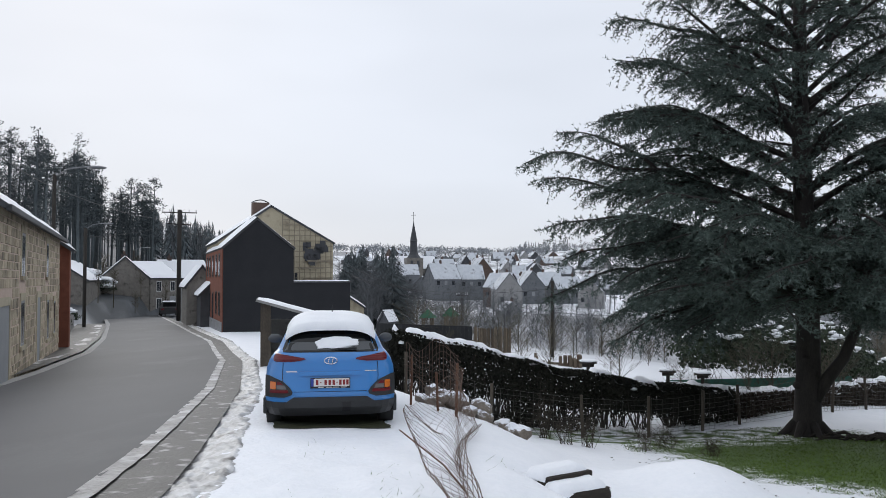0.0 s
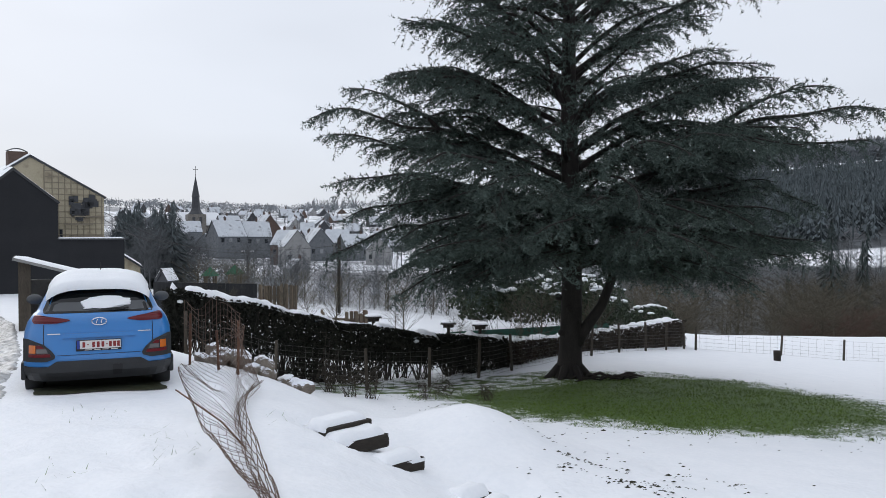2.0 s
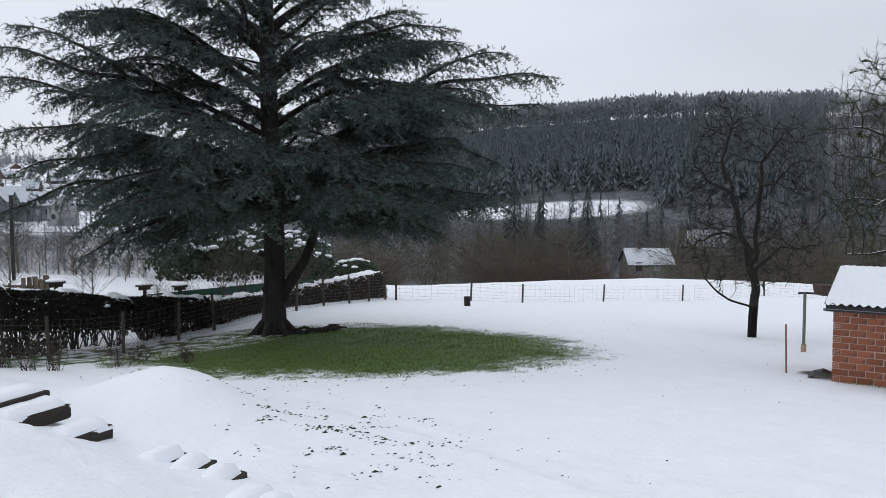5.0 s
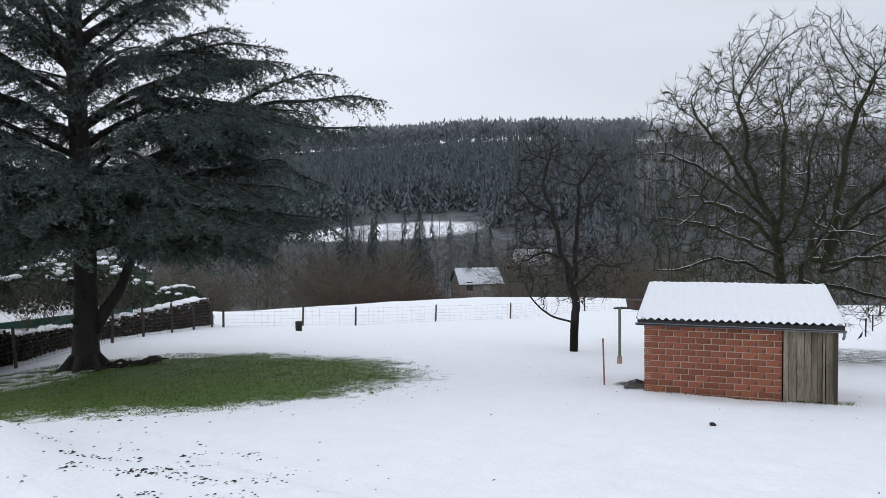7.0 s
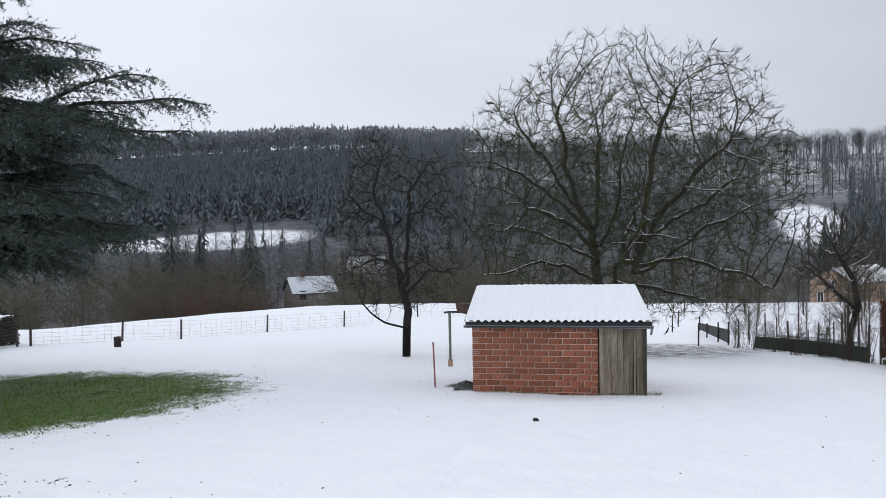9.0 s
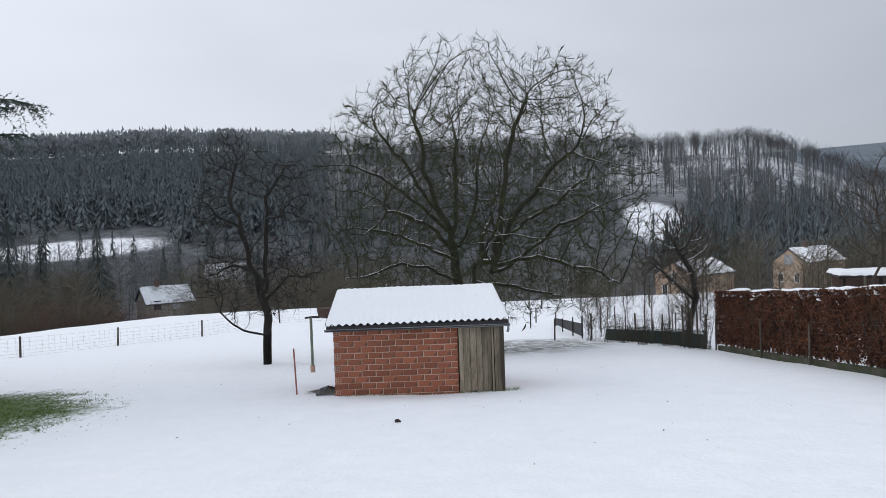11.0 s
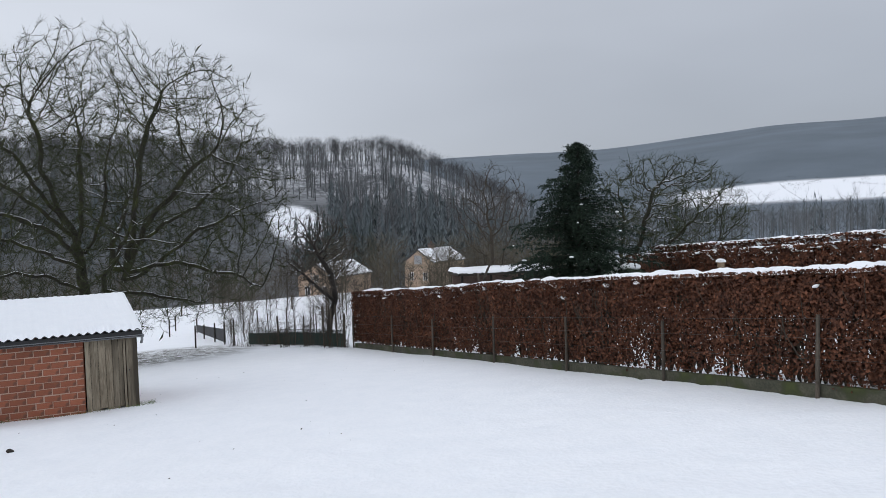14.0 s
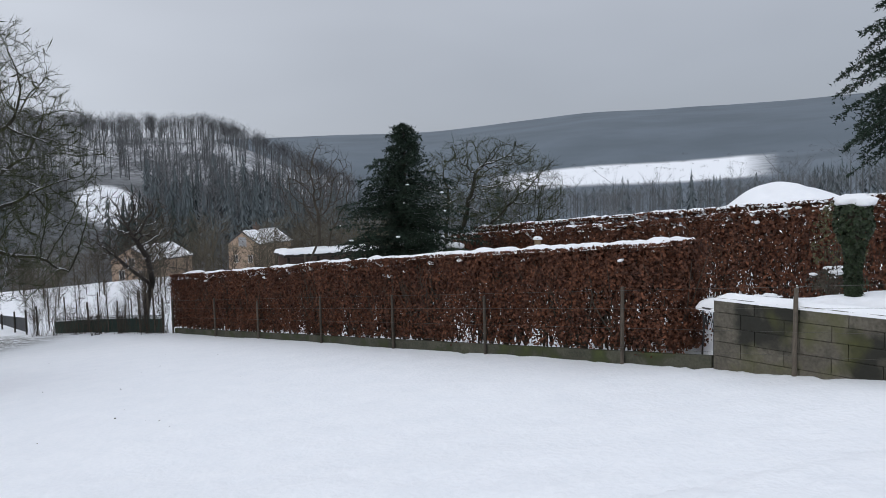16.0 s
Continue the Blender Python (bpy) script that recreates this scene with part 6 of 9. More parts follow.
# ---- rubble stones at the top of the bank ----
STONE = material("field_stone", (0.10, 0.085, 0.07), (0.26, 0.22, 0.18), 0.3, 0.85, 0.6, 10, snow=(0.45, 0.7))
rnd = random.Random(9)
for k in range(13):
    u = k / 12
    x, y = -0.35 + 1.75 * u + rnd.uniform(-0.12, 0.12), 14.6 - 1.3 * u + rnd.uniform(-0.25, 0.25)
    bm = bmesh.new()
    bmesh.ops.create_icosphere(bm, subdivisions=3, radius=1.0)
    sx, sy, sz = rnd.uniform(0.13, 0.24), rnd.uniform(0.12, 0.2), rnd.uniform(0.1, 0.17)
    for v in bm.verts:
        q = 1 + 0.35 * noise.noise(v.co * 1.4 + Vector((k * 3, 0, 0)))
        v.co = Vector((v.co.x * sx * q, v.co.y * sy * q, v.co.z * sz * q))
    ob = part("rubble_stone", bm, STONE)
    ob.matrix_world = pose(x, y, sheet_level(x, y) + sz * (0.55 + 0.9 * (k % 2) * (u < 0.6)), 20 * rnd.random(), 20 * rnd.random(), 360 * rnd.random())
    tagged(ob, "brown rubble stone capped with snow on the bank", "stone", "rubble heap")


# ---- small things round the shed ----
def small_things():
    # washing-line post with arm
    g = empty("washing_post", 19.7, 10.83, -2.66, 0, "greenish metal washing-line post with a side arm", "post")
    gm = material("green_grey_metal", (0.10, 0.12, 0.09), (0.19, 0.20, 0.15), 0.3, 0.7, 0.1, 9)
    part("pole", pipe([(0, 0, 0.16), (0, 0, 1.58)], 0.04, 8).mesh("pole", gm), None, g)
    part("foot", pipe([(0, 0, -0.1), (0, 0, 0.22)], 0.07, 8).mesh("foot", material("pale_clay_pipe", (0.35, 0.22, 0.16), (0.45, 0.3, 0.22), 0.2, 0.8, 0.2)), None, g)
    part("arm", pipe([(-0.14, 0.10, 1.56), (0.0, 0, 1.57), (0.62, -1.1, 1.53)], 0.028, 6).mesh("arm", BLACK_METAL), None, g)
    b = empty("nest_box", 19.95, 10.39, -1.12, -28, "small weathered wooden box resting on the washing post arm", "box")
    part("body", hexa(bmesh.new(), [(-0.22, -0.2, 0), (0.28, -0.2, 0.0), (0.28, 0.2, 0.0), (-0.22, 0.2, 0), (-0.28, -0.2, 0.28), (0.30, -0.2, 0.25), (0.30, 0.2, 0.25), (-0.28, 0.2, 0.28)], 0.01), material("brown_box_wood", (0.05, 0.030, 0.024), (0.10, 0.064, 0.052), 0.2, 0.8, 0.3), b)
    b = empty("nest_box", 19.2, 5.33, -0.95, 0, "small dark box with snow on it behind the shed", "box")
    part("body", boxed(-0.24, 0.24, -0.2, 0.2, 0, 0.2, 0.015), BLACK_METAL, b)
    part("post", pipe([(0, 0, -1.4), (0, 0, 0.01)], 0.04, 6).mesh("post", POST), None, b)
    part("snow_cover", snow_lump(-0.24, 0.24, -0.2, 0.2, 0.2, 0.07, 4), None, b)
    # red marker stick
    s = part("marker_stick", pipe([(14.83, 8.42, -2.2), (14.80, 8.44, -1.08)], 0.018, 6).mesh("marker_stick", material("red_brown_stick", (0.22, 0.08, 0.06), (0.34, 0.14, 0.11), 0.2, 0.8, 0.1)), None)
    tagged(s, "thin reddish marker stick upright in the snow", "stick")
    # dark sheet crumpled beside the shed
    bm = bmesh.new()
    bmesh.ops.create_grid(bm, x_segments=18, y_segments=12, size=1)
    for v in bm.verts:
        x, y = v.co.x * 0.28, v.co.y * 0.2
        v.co = Vector((x, y, 0.05 + 0.12 * max(0, 1 - abs(v.co.x)) * (1 + noise.noise(Vector((x * 6, y * 6, 1)))) + 0.03 * noise.noise(Vector((x * 14, y * 14, 2)))))
    sh = part("tarpaulin", bm, plain("black_sheet", (0.02, 0.021, 0.024), 0.4))
    sh.matrix_world = pose(14.95, 7.72, sheet_level(14.95, 7.72) - 0.02, 0, 0, -60)
    sh.modifiers.new("thickness", "SOLIDIFY").thickness = 0.006
    tagged(sh, "crumpled black tarpaulin lying beside the shed", "tarpaulin")
    # dark lump on the lawn
    bm = bmesh.new()
    bmesh.ops.create_icosphere(bm, subdivisions=3, radius=0.05)
    for v in bm.verts:
        v.co = v.co * (1 + 0.4 * noise.noise(v.co * 20)) * 1.0
        v.co.z *= 0.7
    mh = part("mole_hill", bm, material("dark_soil", (0.02, 0.017, 0.014), (0.05, 0.04, 0.033), 0.1, 0.9, 0.5, 8))
    mh.matrix_world = pose(11.8, 4.77, sheet_level(11.8, 4.77) + 0.03)
    tagged(mh, "small dark lump of soil poking out of snow", "soil")
    # tree stump post
    st = part("stump", pipe([(19.95, 25.4, -3.3), (19.93, 25.4, -2.72)], 0.13, 10).mesh("stump", SLEEPER), None)
    tagged(st, "short dark wooden stump standing in the snow", "stump")


small_things()


# clods, leaves and trodden marks in the snow
def build_litter():
    t = Tubes()
    rnd = random.Random(31)
    for k in range(1700):
        m = rnd.random()
        if m < 0.76:
            x, y = rnd.gauss(4.1, 0.75), rnd.gauss(7.2, 1.0)
            if noise.noise(Vector((x * 2.2, y * 2.2, 4))) < 0.08:
                continue
        elif m < 0.93:
            a = rnd.uniform(0, 6.283)
            q = rnd.uniform(0.9, 1.25)
            x, y = 9.4 + 5.3 * q * math.cos(a) * 0.9, 15.4 + 4.6 * q * math.sin(a)
        else:
            x, y = rnd.uniform(3, 22), rnd.uniform(-2, 20)
        if x < 2.9:
            continue
        z = sheet_level(x, y)
        s = rnd.uniform(0.005, 0.014) * (1.9 if rnd.random() < 0.08 else 1)
        p = Vector((x, y, z + s * 0.4))
        b = len(t.v)
        for i in range(5):
            a = i * 1.2566 + rnd.random()
            t.v.append((x + s * 2.0 * math.cos(a) * rnd.uniform(0.6, 1.3), y + s * math.sin(a) * rnd.uniform(0.6, 1.3), z + s * rnd.uniform(-0.1, 0.2)))
        t.v.append((x, y, z + s * 0.9))
        t.f += [(b + i, b + (i + 1) % 5, b + 5) for i in range(5)]
    ob = new("leaf_litter", t.mesh("leaf_litter", material("litter", (0.02, 0.022, 0.012), (0.06, 0.055, 0.035), 0.1, 0.9, 0)))
    tagged(ob, "dark clods and leaves scattered over thin snow", "litter", kind="stuff")


build_litter()


def build_grass():
    """Blades of the bare grass patch below the cedar, thinning at its ragged edge, and tufts on the verge."""
    t = Tubes()
    rnd = random.Random(6)
    ux, uy = 0.86, -0.5
    n = 0
    while n < 26000:
        p, q = rnd.uniform(-1.25, 1.25), rnd.uniform(-1.25, 1.25)
        r = math.hypot(p, q)
        if r > 1.18:
            continue
        x = 9.4 + 5.0 * p * ux - 4.2 * q * uy
        y = 15.9 + 5.0 * p * uy + 4.2 * q * ux
        edge = r + 0.30 * noise.noise(Vector((x * 0.55, y * 0.55, 2))) + 0.3 * noise.noise(Vector((x * 2.6, y * 2.6, 5)))
        if edge > 0.98 and rnd.random() < smooth(0.98, 1.15, edge):
            continue
        n += 1
        z = sheet_level(x, y)
        h = rnd.uniform(0.018, 0.045)
        a = rnd.uniform(0, 6.283)
        w = 0.010
        lx, ly = rnd.gauss(0, 0.03), rnd.gauss(0, 0.03)
        t.face((x - w * math.cos(a), y - w * math.sin(a), z), (x + w * math.cos(a), y + w * math.sin(a), z), (x + lx, y + ly, z + h))
    for k in range(110):
        c = rnd.choice([(-0.35, 6.7), (-1.1, 6.4), (0.1, 9.3), (0.35, 8.4), (-0.2, 10.6), (0.2, 11.4), (-1.3, 9.0), (-0.3, 7.6)])
        x, y = c[0] + rnd.gauss(0, 0.16), c[1] + rnd.gauss(0, 0.22)
        z = sheet_level(x, y)
        a, h = rnd.uniform(0, 6.283), rnd.uniform(0.02, 0.07)
        w = 0.003
        t.face((x - w * math.cos(a), y - w * math.sin(a), z), (x + w * math.cos(a), y + w * math.sin(a), z), (x + rnd.gauss(0, 0.05), y + rnd.gauss(0, 0.05), z + h))
    # dead grass along the foot of the shed
    for k in range(420):
        u = rnd.random()
        x, y = 14.72 + 1.36 * u - 0.06 + rnd.gauss(0, 0.04), 7.45 - 3.23 * u - 0.05 + rnd.gauss(0, 0.04)
        if rnd.random() < 0.35:
            x, y = 16.25 + rnd.gauss(0, 0.14), 4.15 + rnd.gauss(0, 0.12)
        z = sheet_level(x, y) - 0.01
        a, h = rnd.uniform(0, 6.283), rnd.uniform(0.03, 0.10)
        t.face((x - 0.004 * math.cos(a), y - 0.004 * math.sin(a), z), (x + 0.004 * math.cos(a), y + 0.004 * math.sin(a), z), (x + rnd.gauss(0, 0.04), y + rnd.gauss(0, 0.04), z + h))
    ob = new("grass", t.mesh("grass", material("green_grass", (0.042, 0.074, 0.012), (0.145, 0.215, 0.042), 0.8, 0.8, 0, 6, per_island=0.3)))
    tagged(ob, "short green grass left bare below the cedar", "grass", kind="stuff")


build_grass()



# ---- houses ----
SLATE = material("dark_slate", (0.035, 0.037, 0.042), (0.085, 0.088, 0.095), 0.5, 0.6, 0.3, 14)
LIMESTONE = material("tan_limestone", (0.31, 0.255, 0.175), (0.52, 0.445, 0.33), 0.35, 0.85, 0.5, 10, per_island=0.32, stain=(0.13, 0.11, 0.085), stain_size=0.6)
GREY_STONE = material("grey_stone", (0.14, 0.13, 0.115), (0.27, 0.25, 0.225), 0.35, 0.85, 0.6, 8, stain=(0.09, 0.085, 0.075), stain_size=0.4, depth=0.03)
CREAM = material("cream_render", (0.38, 0.33, 0.23), (0.52, 0.46, 0.34), 0.9, 0.85, 0.2, 12, stain=(0.26, 0.22, 0.16), stain_size=0.8)
PALE_RENDER = material("pale_render", (0.27, 0.27, 0.27), (0.38, 0.378, 0.372), 1.2, 0.85, 0.2, 12, stain=(0.25, 0.245, 0.235), stain_size=1.5)
PINK_RENDER = material("ochre_stone", (0.30, 0.215, 0.155), (0.42, 0.315, 0.235), 0.6, 0.85, 0.3, 9, stain=(0.36, 0.27, 0.19), stain_size=0.7)
BLACK_CLAD = material("black_bitumen_wall", (0.013, 0.014, 0.017), (0.024, 0.025, 0.029), 1.2, 0.75, 0.1, 10)
RED_WALL = material("red_brick_wall", (0.16, 0.052, 0.032), (0.27, 0.10, 0.062), 0.3, 0.85, 0.3, 9)
DARK_BRICK = material("brown_brick_wall", (0.08, 0.055, 0.045), (0.16, 0.11, 0.09), 0.4, 0.85, 0.3, 9)
PANE = plain("window_glass", (0.03, 0.034, 0.04), 0.12, 0.0, spec=0.6)
WHITE_PAINT = plain("white_paint", (0.68, 0.68, 0.67), 0.5)
GREY_PAINT = material("grey_paint", (0.24, 0.25, 0.26), (0.33, 0.34, 0.35), 0.5, 0.6, 0.05)
BLUE_STONE = material("blue_stone", (0.19, 0.195, 0.20), (0.29, 0.295, 0.30), 0.3, 0.7, 0.2, 9)
POLE_WOOD = material("tarred_pole_wood", (0.02, 0.018, 0.016), (0.05, 0.044, 0.038), 0.3, 0.9, 0.4, 8, stretch=(1, 1, 0.15))


def opening(parent, x, z, w, h, kind, wall_y=0.0, lintel=BLUE_STONE, frame_mat=WHITE_PAINT, door_mat=GREY_PAINT, trim=True):
    """A window or door on a facade at local y = wall_y that faces -y."""
    y = wall_y
    win = part(kind, boxed(x - w / 2, x + w / 2, y - 0.012, y + 0.05, z, z + h), frame_mat if kind == "window" else door_mat, parent)
    if kind == "window":
        fw = min(0.07, w * 0.1)
        for px_ in ((x - w / 2 + fw, x - fw * 0.4), (x + fw * 0.4, x + w / 2 - fw)):
            part("pane", boxed(px_[0], px_[1], y - 0.018, y - 0.008, z + fw, z + h - fw), PANE, win)
    if trim:
        part("lintel", boxed(x - w / 2 - 0.14, x + w / 2 + 0.14, y - 0.035, y + 0.03, z + h, z + h + 0.2, 0.01), lintel, win)
        part("sill", boxed(x - w / 2 - 0.12, x + w / 2 + 0.12, y - 0.07, y + 0.03, z - 0.11, z, 0.01), lintel, win)
        for s in (-1, 1):
            part("jamb", boxed(x + s * (w / 2 + 0.07) - 0.07, x + s * (w / 2 + 0.07) + 0.07, y - 0.028, y + 0.03, z, z + h, 0.008), lintel, win)
    return win


def chimney(parent, x, y, z0, z1, w=0.55, mat=None):
    c = part("chimney", boxed(x - w / 2, x + w / 2, y - w / 2, y + w / 2, z0, z1, 0.015), mat or RED_WALL, parent)
    part("chimney_cap", boxed(x - w / 2 - 0.05, x + w / 2 + 0.05, y - w / 2 - 0.05, y + w / 2 + 0.05, z1 - 0.16, z1 - 0.06, 0.01), SLATE, c)
    part("chimney_pot", pipe([(x, y, z1), (x, y, z1 + 0.28)], 0.11, 8).mesh("chimney_pot", mat or RED_WALL), None, c)
    return c


def roof_slab(parent, a, b, c, d, thick, snow, mat=SLATE, seed=0, snow_mat=None):
    """A roof plane with corners a, b on the eaves and c, d on the ridge, and the snow upon it."""
    a, b, c, d = (Vector(p) for p in (a, b, c, d))
    n = (b - a).cross(d - a).normalized()
    if n.z < 0:
        n = -n
    bm = hexa(bmesh.new(), [a - n * thick, b - n * thick, c - n * thick, d - n * thick, a, b, c, d])
    bmesh.ops.recalc_face_normals(bm, faces=bm.faces)
    r = part("roof", bm, mat, parent)
    if snow:
        nx, ny = 22, 10
        vs, fs = [], []
        for i in range(nx + 1):
            for j in range(ny + 1):
                u, v = 0.01 + 0.98 * i / nx, 0.01 + 0.99 * j / ny
                p = (a * (1 - u) + b * u) * (1 - v) + (d * (1 - u) + c * u) * v
                k = noise.noise(Vector((p.x * 0.6 + seed, p.y * 0.6, p.z * 0.9)))
                e = min(1, i / 1.5, (nx - i) / 1.5, j / 1.2)
                vs.append(tuple(p + n * (0.005 + snow * math.sqrt(max(0, e * (2 - e))) * (1 + 0.4 * k))))
        for i in range(nx):
            for j in range(ny):
                q = i * (ny + 1) + j
                fs.append((q, q + ny + 1, q + ny + 2, q + 1))
        part("snow_cover", mesh_of("snow_cover", vs, fs, [snow_mat or SNOW_SOFT], True), None, r)
    return r


def house(name, x, y, z, turn, L, D, eaves, ridge, wall_mat, label, category="house", group="", gable_front=False, openings=(), chimneys=(), snow=0.10, over=0.22, roof_mat=SLATE, trim=True, ridge_at=0.5, side_mat=None, foot=1.0, frame_mat=WHITE_PAINT, lintel=BLUE_STONE, chimney_mat=None, snow_mat=None):
    """A gabled house. Local x runs along its front, which faces local -y; the ridge runs along x, or along y for a gable front."""
    h = empty(name, x, y, z, turn, label, category, group)
    bm = bmesh.new()
    if gable_front:
        rx = L * ridge_at
        prof = [(0, -foot), (L, -foot), (L, eaves), (rx, ridge), (0, eaves)]
        f0 = [bm.verts.new((p, 0, q)) for p, q in prof]
        f1 = [bm.verts.new((p, D, q)) for p, q in prof]
    else:
        ry = D * ridge_at
        prof = [(0, -foot), (D, -foot), (D, eaves), (ry, ridge), (0, eaves)]
        f0 = [bm.verts.new((0, p, q)) for p, q in prof]
        f1 = [bm.verts.new((L, p, q)) for p, q in prof]
    bm.faces.new(f0)
    bm.faces.new(list(reversed(f1)))
    for i in range(5):
        bm.faces.new((f0[i], f1[i], f1[(i + 1) % 5], f0[(i + 1) % 5]))
    bmesh.ops.recalc_face_normals(bm, faces=bm.faces)
    wall = part("wall", bm, wall_mat, h)
    t = 0.14
    if gable_front:
        rx = L * ridge_at
        k0, k1 = (ridge - eaves) / rx, (ridge - eaves) / (L - rx)
        roof_slab(h, (-over, -over * 0.5, eaves - k0 * over + t), (-over, D + over, eaves - k0 * over + t), (rx, D + over, ridge + t), (rx, -over * 0.5, ridge + t), t * 0.9, snow, roof_mat, x, snow_mat)
        roof_slab(h, (L + over, D + over, eaves - k1 * over + t), (L + over, -over * 0.5, eaves - k1 * over + t), (rx, -over * 0.5, ridge + t), (rx, D + over, ridge + t), t * 0.9, snow, roof_mat, y, snow_mat)
    else:
        ry = D * ridge_at
        k0, k1 = (ridge - eaves) / ry, (ridge - eaves) / (D - ry)
        roof_slab(h, (-over, -over, eaves - k0 * over + t), (L + over, -over, eaves - k0 * over + t), (L + over, ry, ridge + t), (-over, ry, ridge + t), t * 0.9, snow, roof_mat, x, snow_mat)
        roof_slab(h, (L + over, D + over, eaves - k1 * over + t), (-over, D + over, eaves - k1 * over + t), (-over, ry, ridge + t), (L + over, ry, ridge + t), t * 0.9, snow, roof_mat, y, snow_mat)
    for ox, oz, ow, oh, kind in openings:
        opening(h, ox, oz, ow, oh, kind, trim=trim, frame_mat=frame_mat, lintel=lintel)
    for cx, cy, z0, z1 in chimneys:
        chimney(h, cx, cy, z0, z1, mat=chimney_mat)
    return h


def stone_skin(parent, L, z0, z1, holes, seed, mat=LIMESTONE, proud=0.02):
    """Rubble stones laid in uneven courses over a facade, left out where openings are."""
    rnd = random.Random(seed)
    t = Tubes()
    z = z0
    while z < z1 - 0.05:
        ch = rnd.uniform(0.14, 0.27)
        x = -rnd.uniform(0, 0.2)
        while x < L:
            w = rnd.uniform(0.2, 0.55)
            a, b = max(0, x + 0.008), min(L, x + w - 0.008)
            zz = min(z + ch - 0.012, z1)
            if b - a > 0.05 and not any(a < h[0] + h[2] / 2 + 0.14 and b > h[0] - h[2] / 2 - 0.14 and z < h[1] + h[3] + 0.2 and zz > h[1] - 0.1 for h in holes):
                p = proud * rnd.uniform(0.4, 1.2)
                i = rnd.uniform(0.008, 0.02)
                q = len(t.v)
                t.v += [(a, 0.01, z), (b, 0.01, z), (b, 0.01, zz), (a, 0.01, zz), (a + i, -p, z + i), (b - i, -p, z + i), (b - i, -p, zz - i), (a + i, -p, zz - i)]
                t.f += [(q + 4, q + 5, q + 6, q + 7), (q, q + 1, q + 5, q + 4), (q + 1, q + 2, q + 6, q + 5), (q + 2, q + 3, q + 7, q + 6), (q + 3, q, q + 4, q + 7)]
            x += w
        z += ch
    ob = part("stonework", t.mesh("stonework", mat), None, parent, "tan rubble stones in uneven courses")
    ob["kind"] = "stuff"
    return ob


# roadside house of tan stone
ops = [(1.0, 0.15, 2.2, 2.15, "door"), (4.6, 1.15, 0.85, 1.2, "window"), (8.6, 0.35, 0.95, 2.0, "door"), (11.6, 0.85, 0.85, 1.35, "window"), (4.6, 3.0, 0.8, 1.15, "window"), (11.2, 3.0, 0.8, 1.15, "window"), (14.2, 0.9, 0.8, 1.2, "window")]
h1 = house("stone_house", -9.55, 17.0, -1.25, 111.4, 16.3, 7.0, 4.55, 6.9, MORTAR, "two-storey house of tan rubble stone beside the road, snow on roof", openings=ops, over=0.25, frame_mat=GREY_PAINT, lintel=CREAM)
stone_skin(h1, 16.3, -0.2, 4.5, ops, 3)
part("gutter", boxed(-0.2, 16.5, -0.32, -0.2, 4.38, 4.52, 0.02), SLATE, h1)

# dark house with brick front, wing and the taller house behind it
U, V = Vector((0.933, 0.36, 0)), Vector((-0.36, 0.933, 0))
g_turn = math.degrees(math.atan2(U.y, U.x))
bx, by = -13.3, 48.2
dark = house("dark_gabled_house", bx, by, -1.5, g_turn, 4.27, 12.0, 5.05, 6.85, BLACK_CLAD, "house with a black bitumen gable and red brick front", gable_front=True, ridge_at=0.47, over=0.12, trim=False)
# its brick front looks onto the road
front = part("front_wall", boxed(-0.06, 0.0, 0.05, 11.9, -0.6, 5.0), RED_WALL, dark, "red brick front with tall windows")
for k, (v, z) in enumerate([(1.6, 0.9), (3.6, 0.9), (6.0, 0.2), (8.2, 0.9), (10.2, 0.9), (1.6, 3.3), (3.6, 3.3), (6.0, 3.3), (8.2, 3.3), (10.2, 3.3)]):
    wn_ = part("window", boxed(-0.09, -0.05, v - 0.45, v + 0.45, z, z + (1.5 if z > 0.5 else 2.1)), RED_LAMP if False else DARK_BRICK, dark)
    part("pane", boxed(-0.10, -0.088, v - 0.38, v + 0.38, z + 0.06, z + (1.42 if z > 0.5 else 2.0)), PANE, wn_)
part("plinth", boxed(-0.10, -0.06, 0.0, 12.0, -0.6, 0.55), BLUE_STONE, dark)
wing = empty("dark_wing", bx + U.x * 4.27, by + U.y * 4.27, -1.5, g_turn, "low black flat-roofed wing beside the gable, snow on its edge", "outbuilding")
part("wall", boxed(0.0, 3.63, 0, 6.0, -1.5, 2.93), BLACK_CLAD, wing)
part("coping", boxed(-0.0, 3.72, -0.08, 6.0, 2.93, 3.02, 0.01), SLATE, wing)
part("snow_cover", snow_lump(0.0, 3.7, -0.06, 5.9, 3.02, 0.07, 8, cell=0.2), None, wing)
v0 = 4.2
tall = house("tall_cream_house", bx + V.x * v0 + U.x * 0.05, by + V.y * v0 + U.y * 0.05, -1.5, g_turn, 7.7, 8.5, 5.6, 8.0, CREAM, "tall cream house whose gable shows battens and torn dark slates", gable_front=True, ridge_at=0.45, over=0.15,
             trim=False)
ch = part("chimney", boxed(2.35, 3.45, 0.6, 1.5, 7.0, 8.35, 0.02), DARK_BRICK, tall)
part("chimney_cap", pipe([(2.3 + 0.12 * k, 1.05, 8.36 + 0.2 * math.sin(math.pi * k / 10)) for k in range(11)], 0.04, 5).mesh("chimney_cap", ZINC), None, ch)
BATTEN = material("grey_batten", (0.20, 0.17, 0.13), (0.33, 0.29, 0.22), 0.4, 0.9, 0.2, 9)


def gable_z(x):
    return 5.6 + 2.4 * (x / 3.465 if x < 3.465 else (7.7 - x) / 4.235)


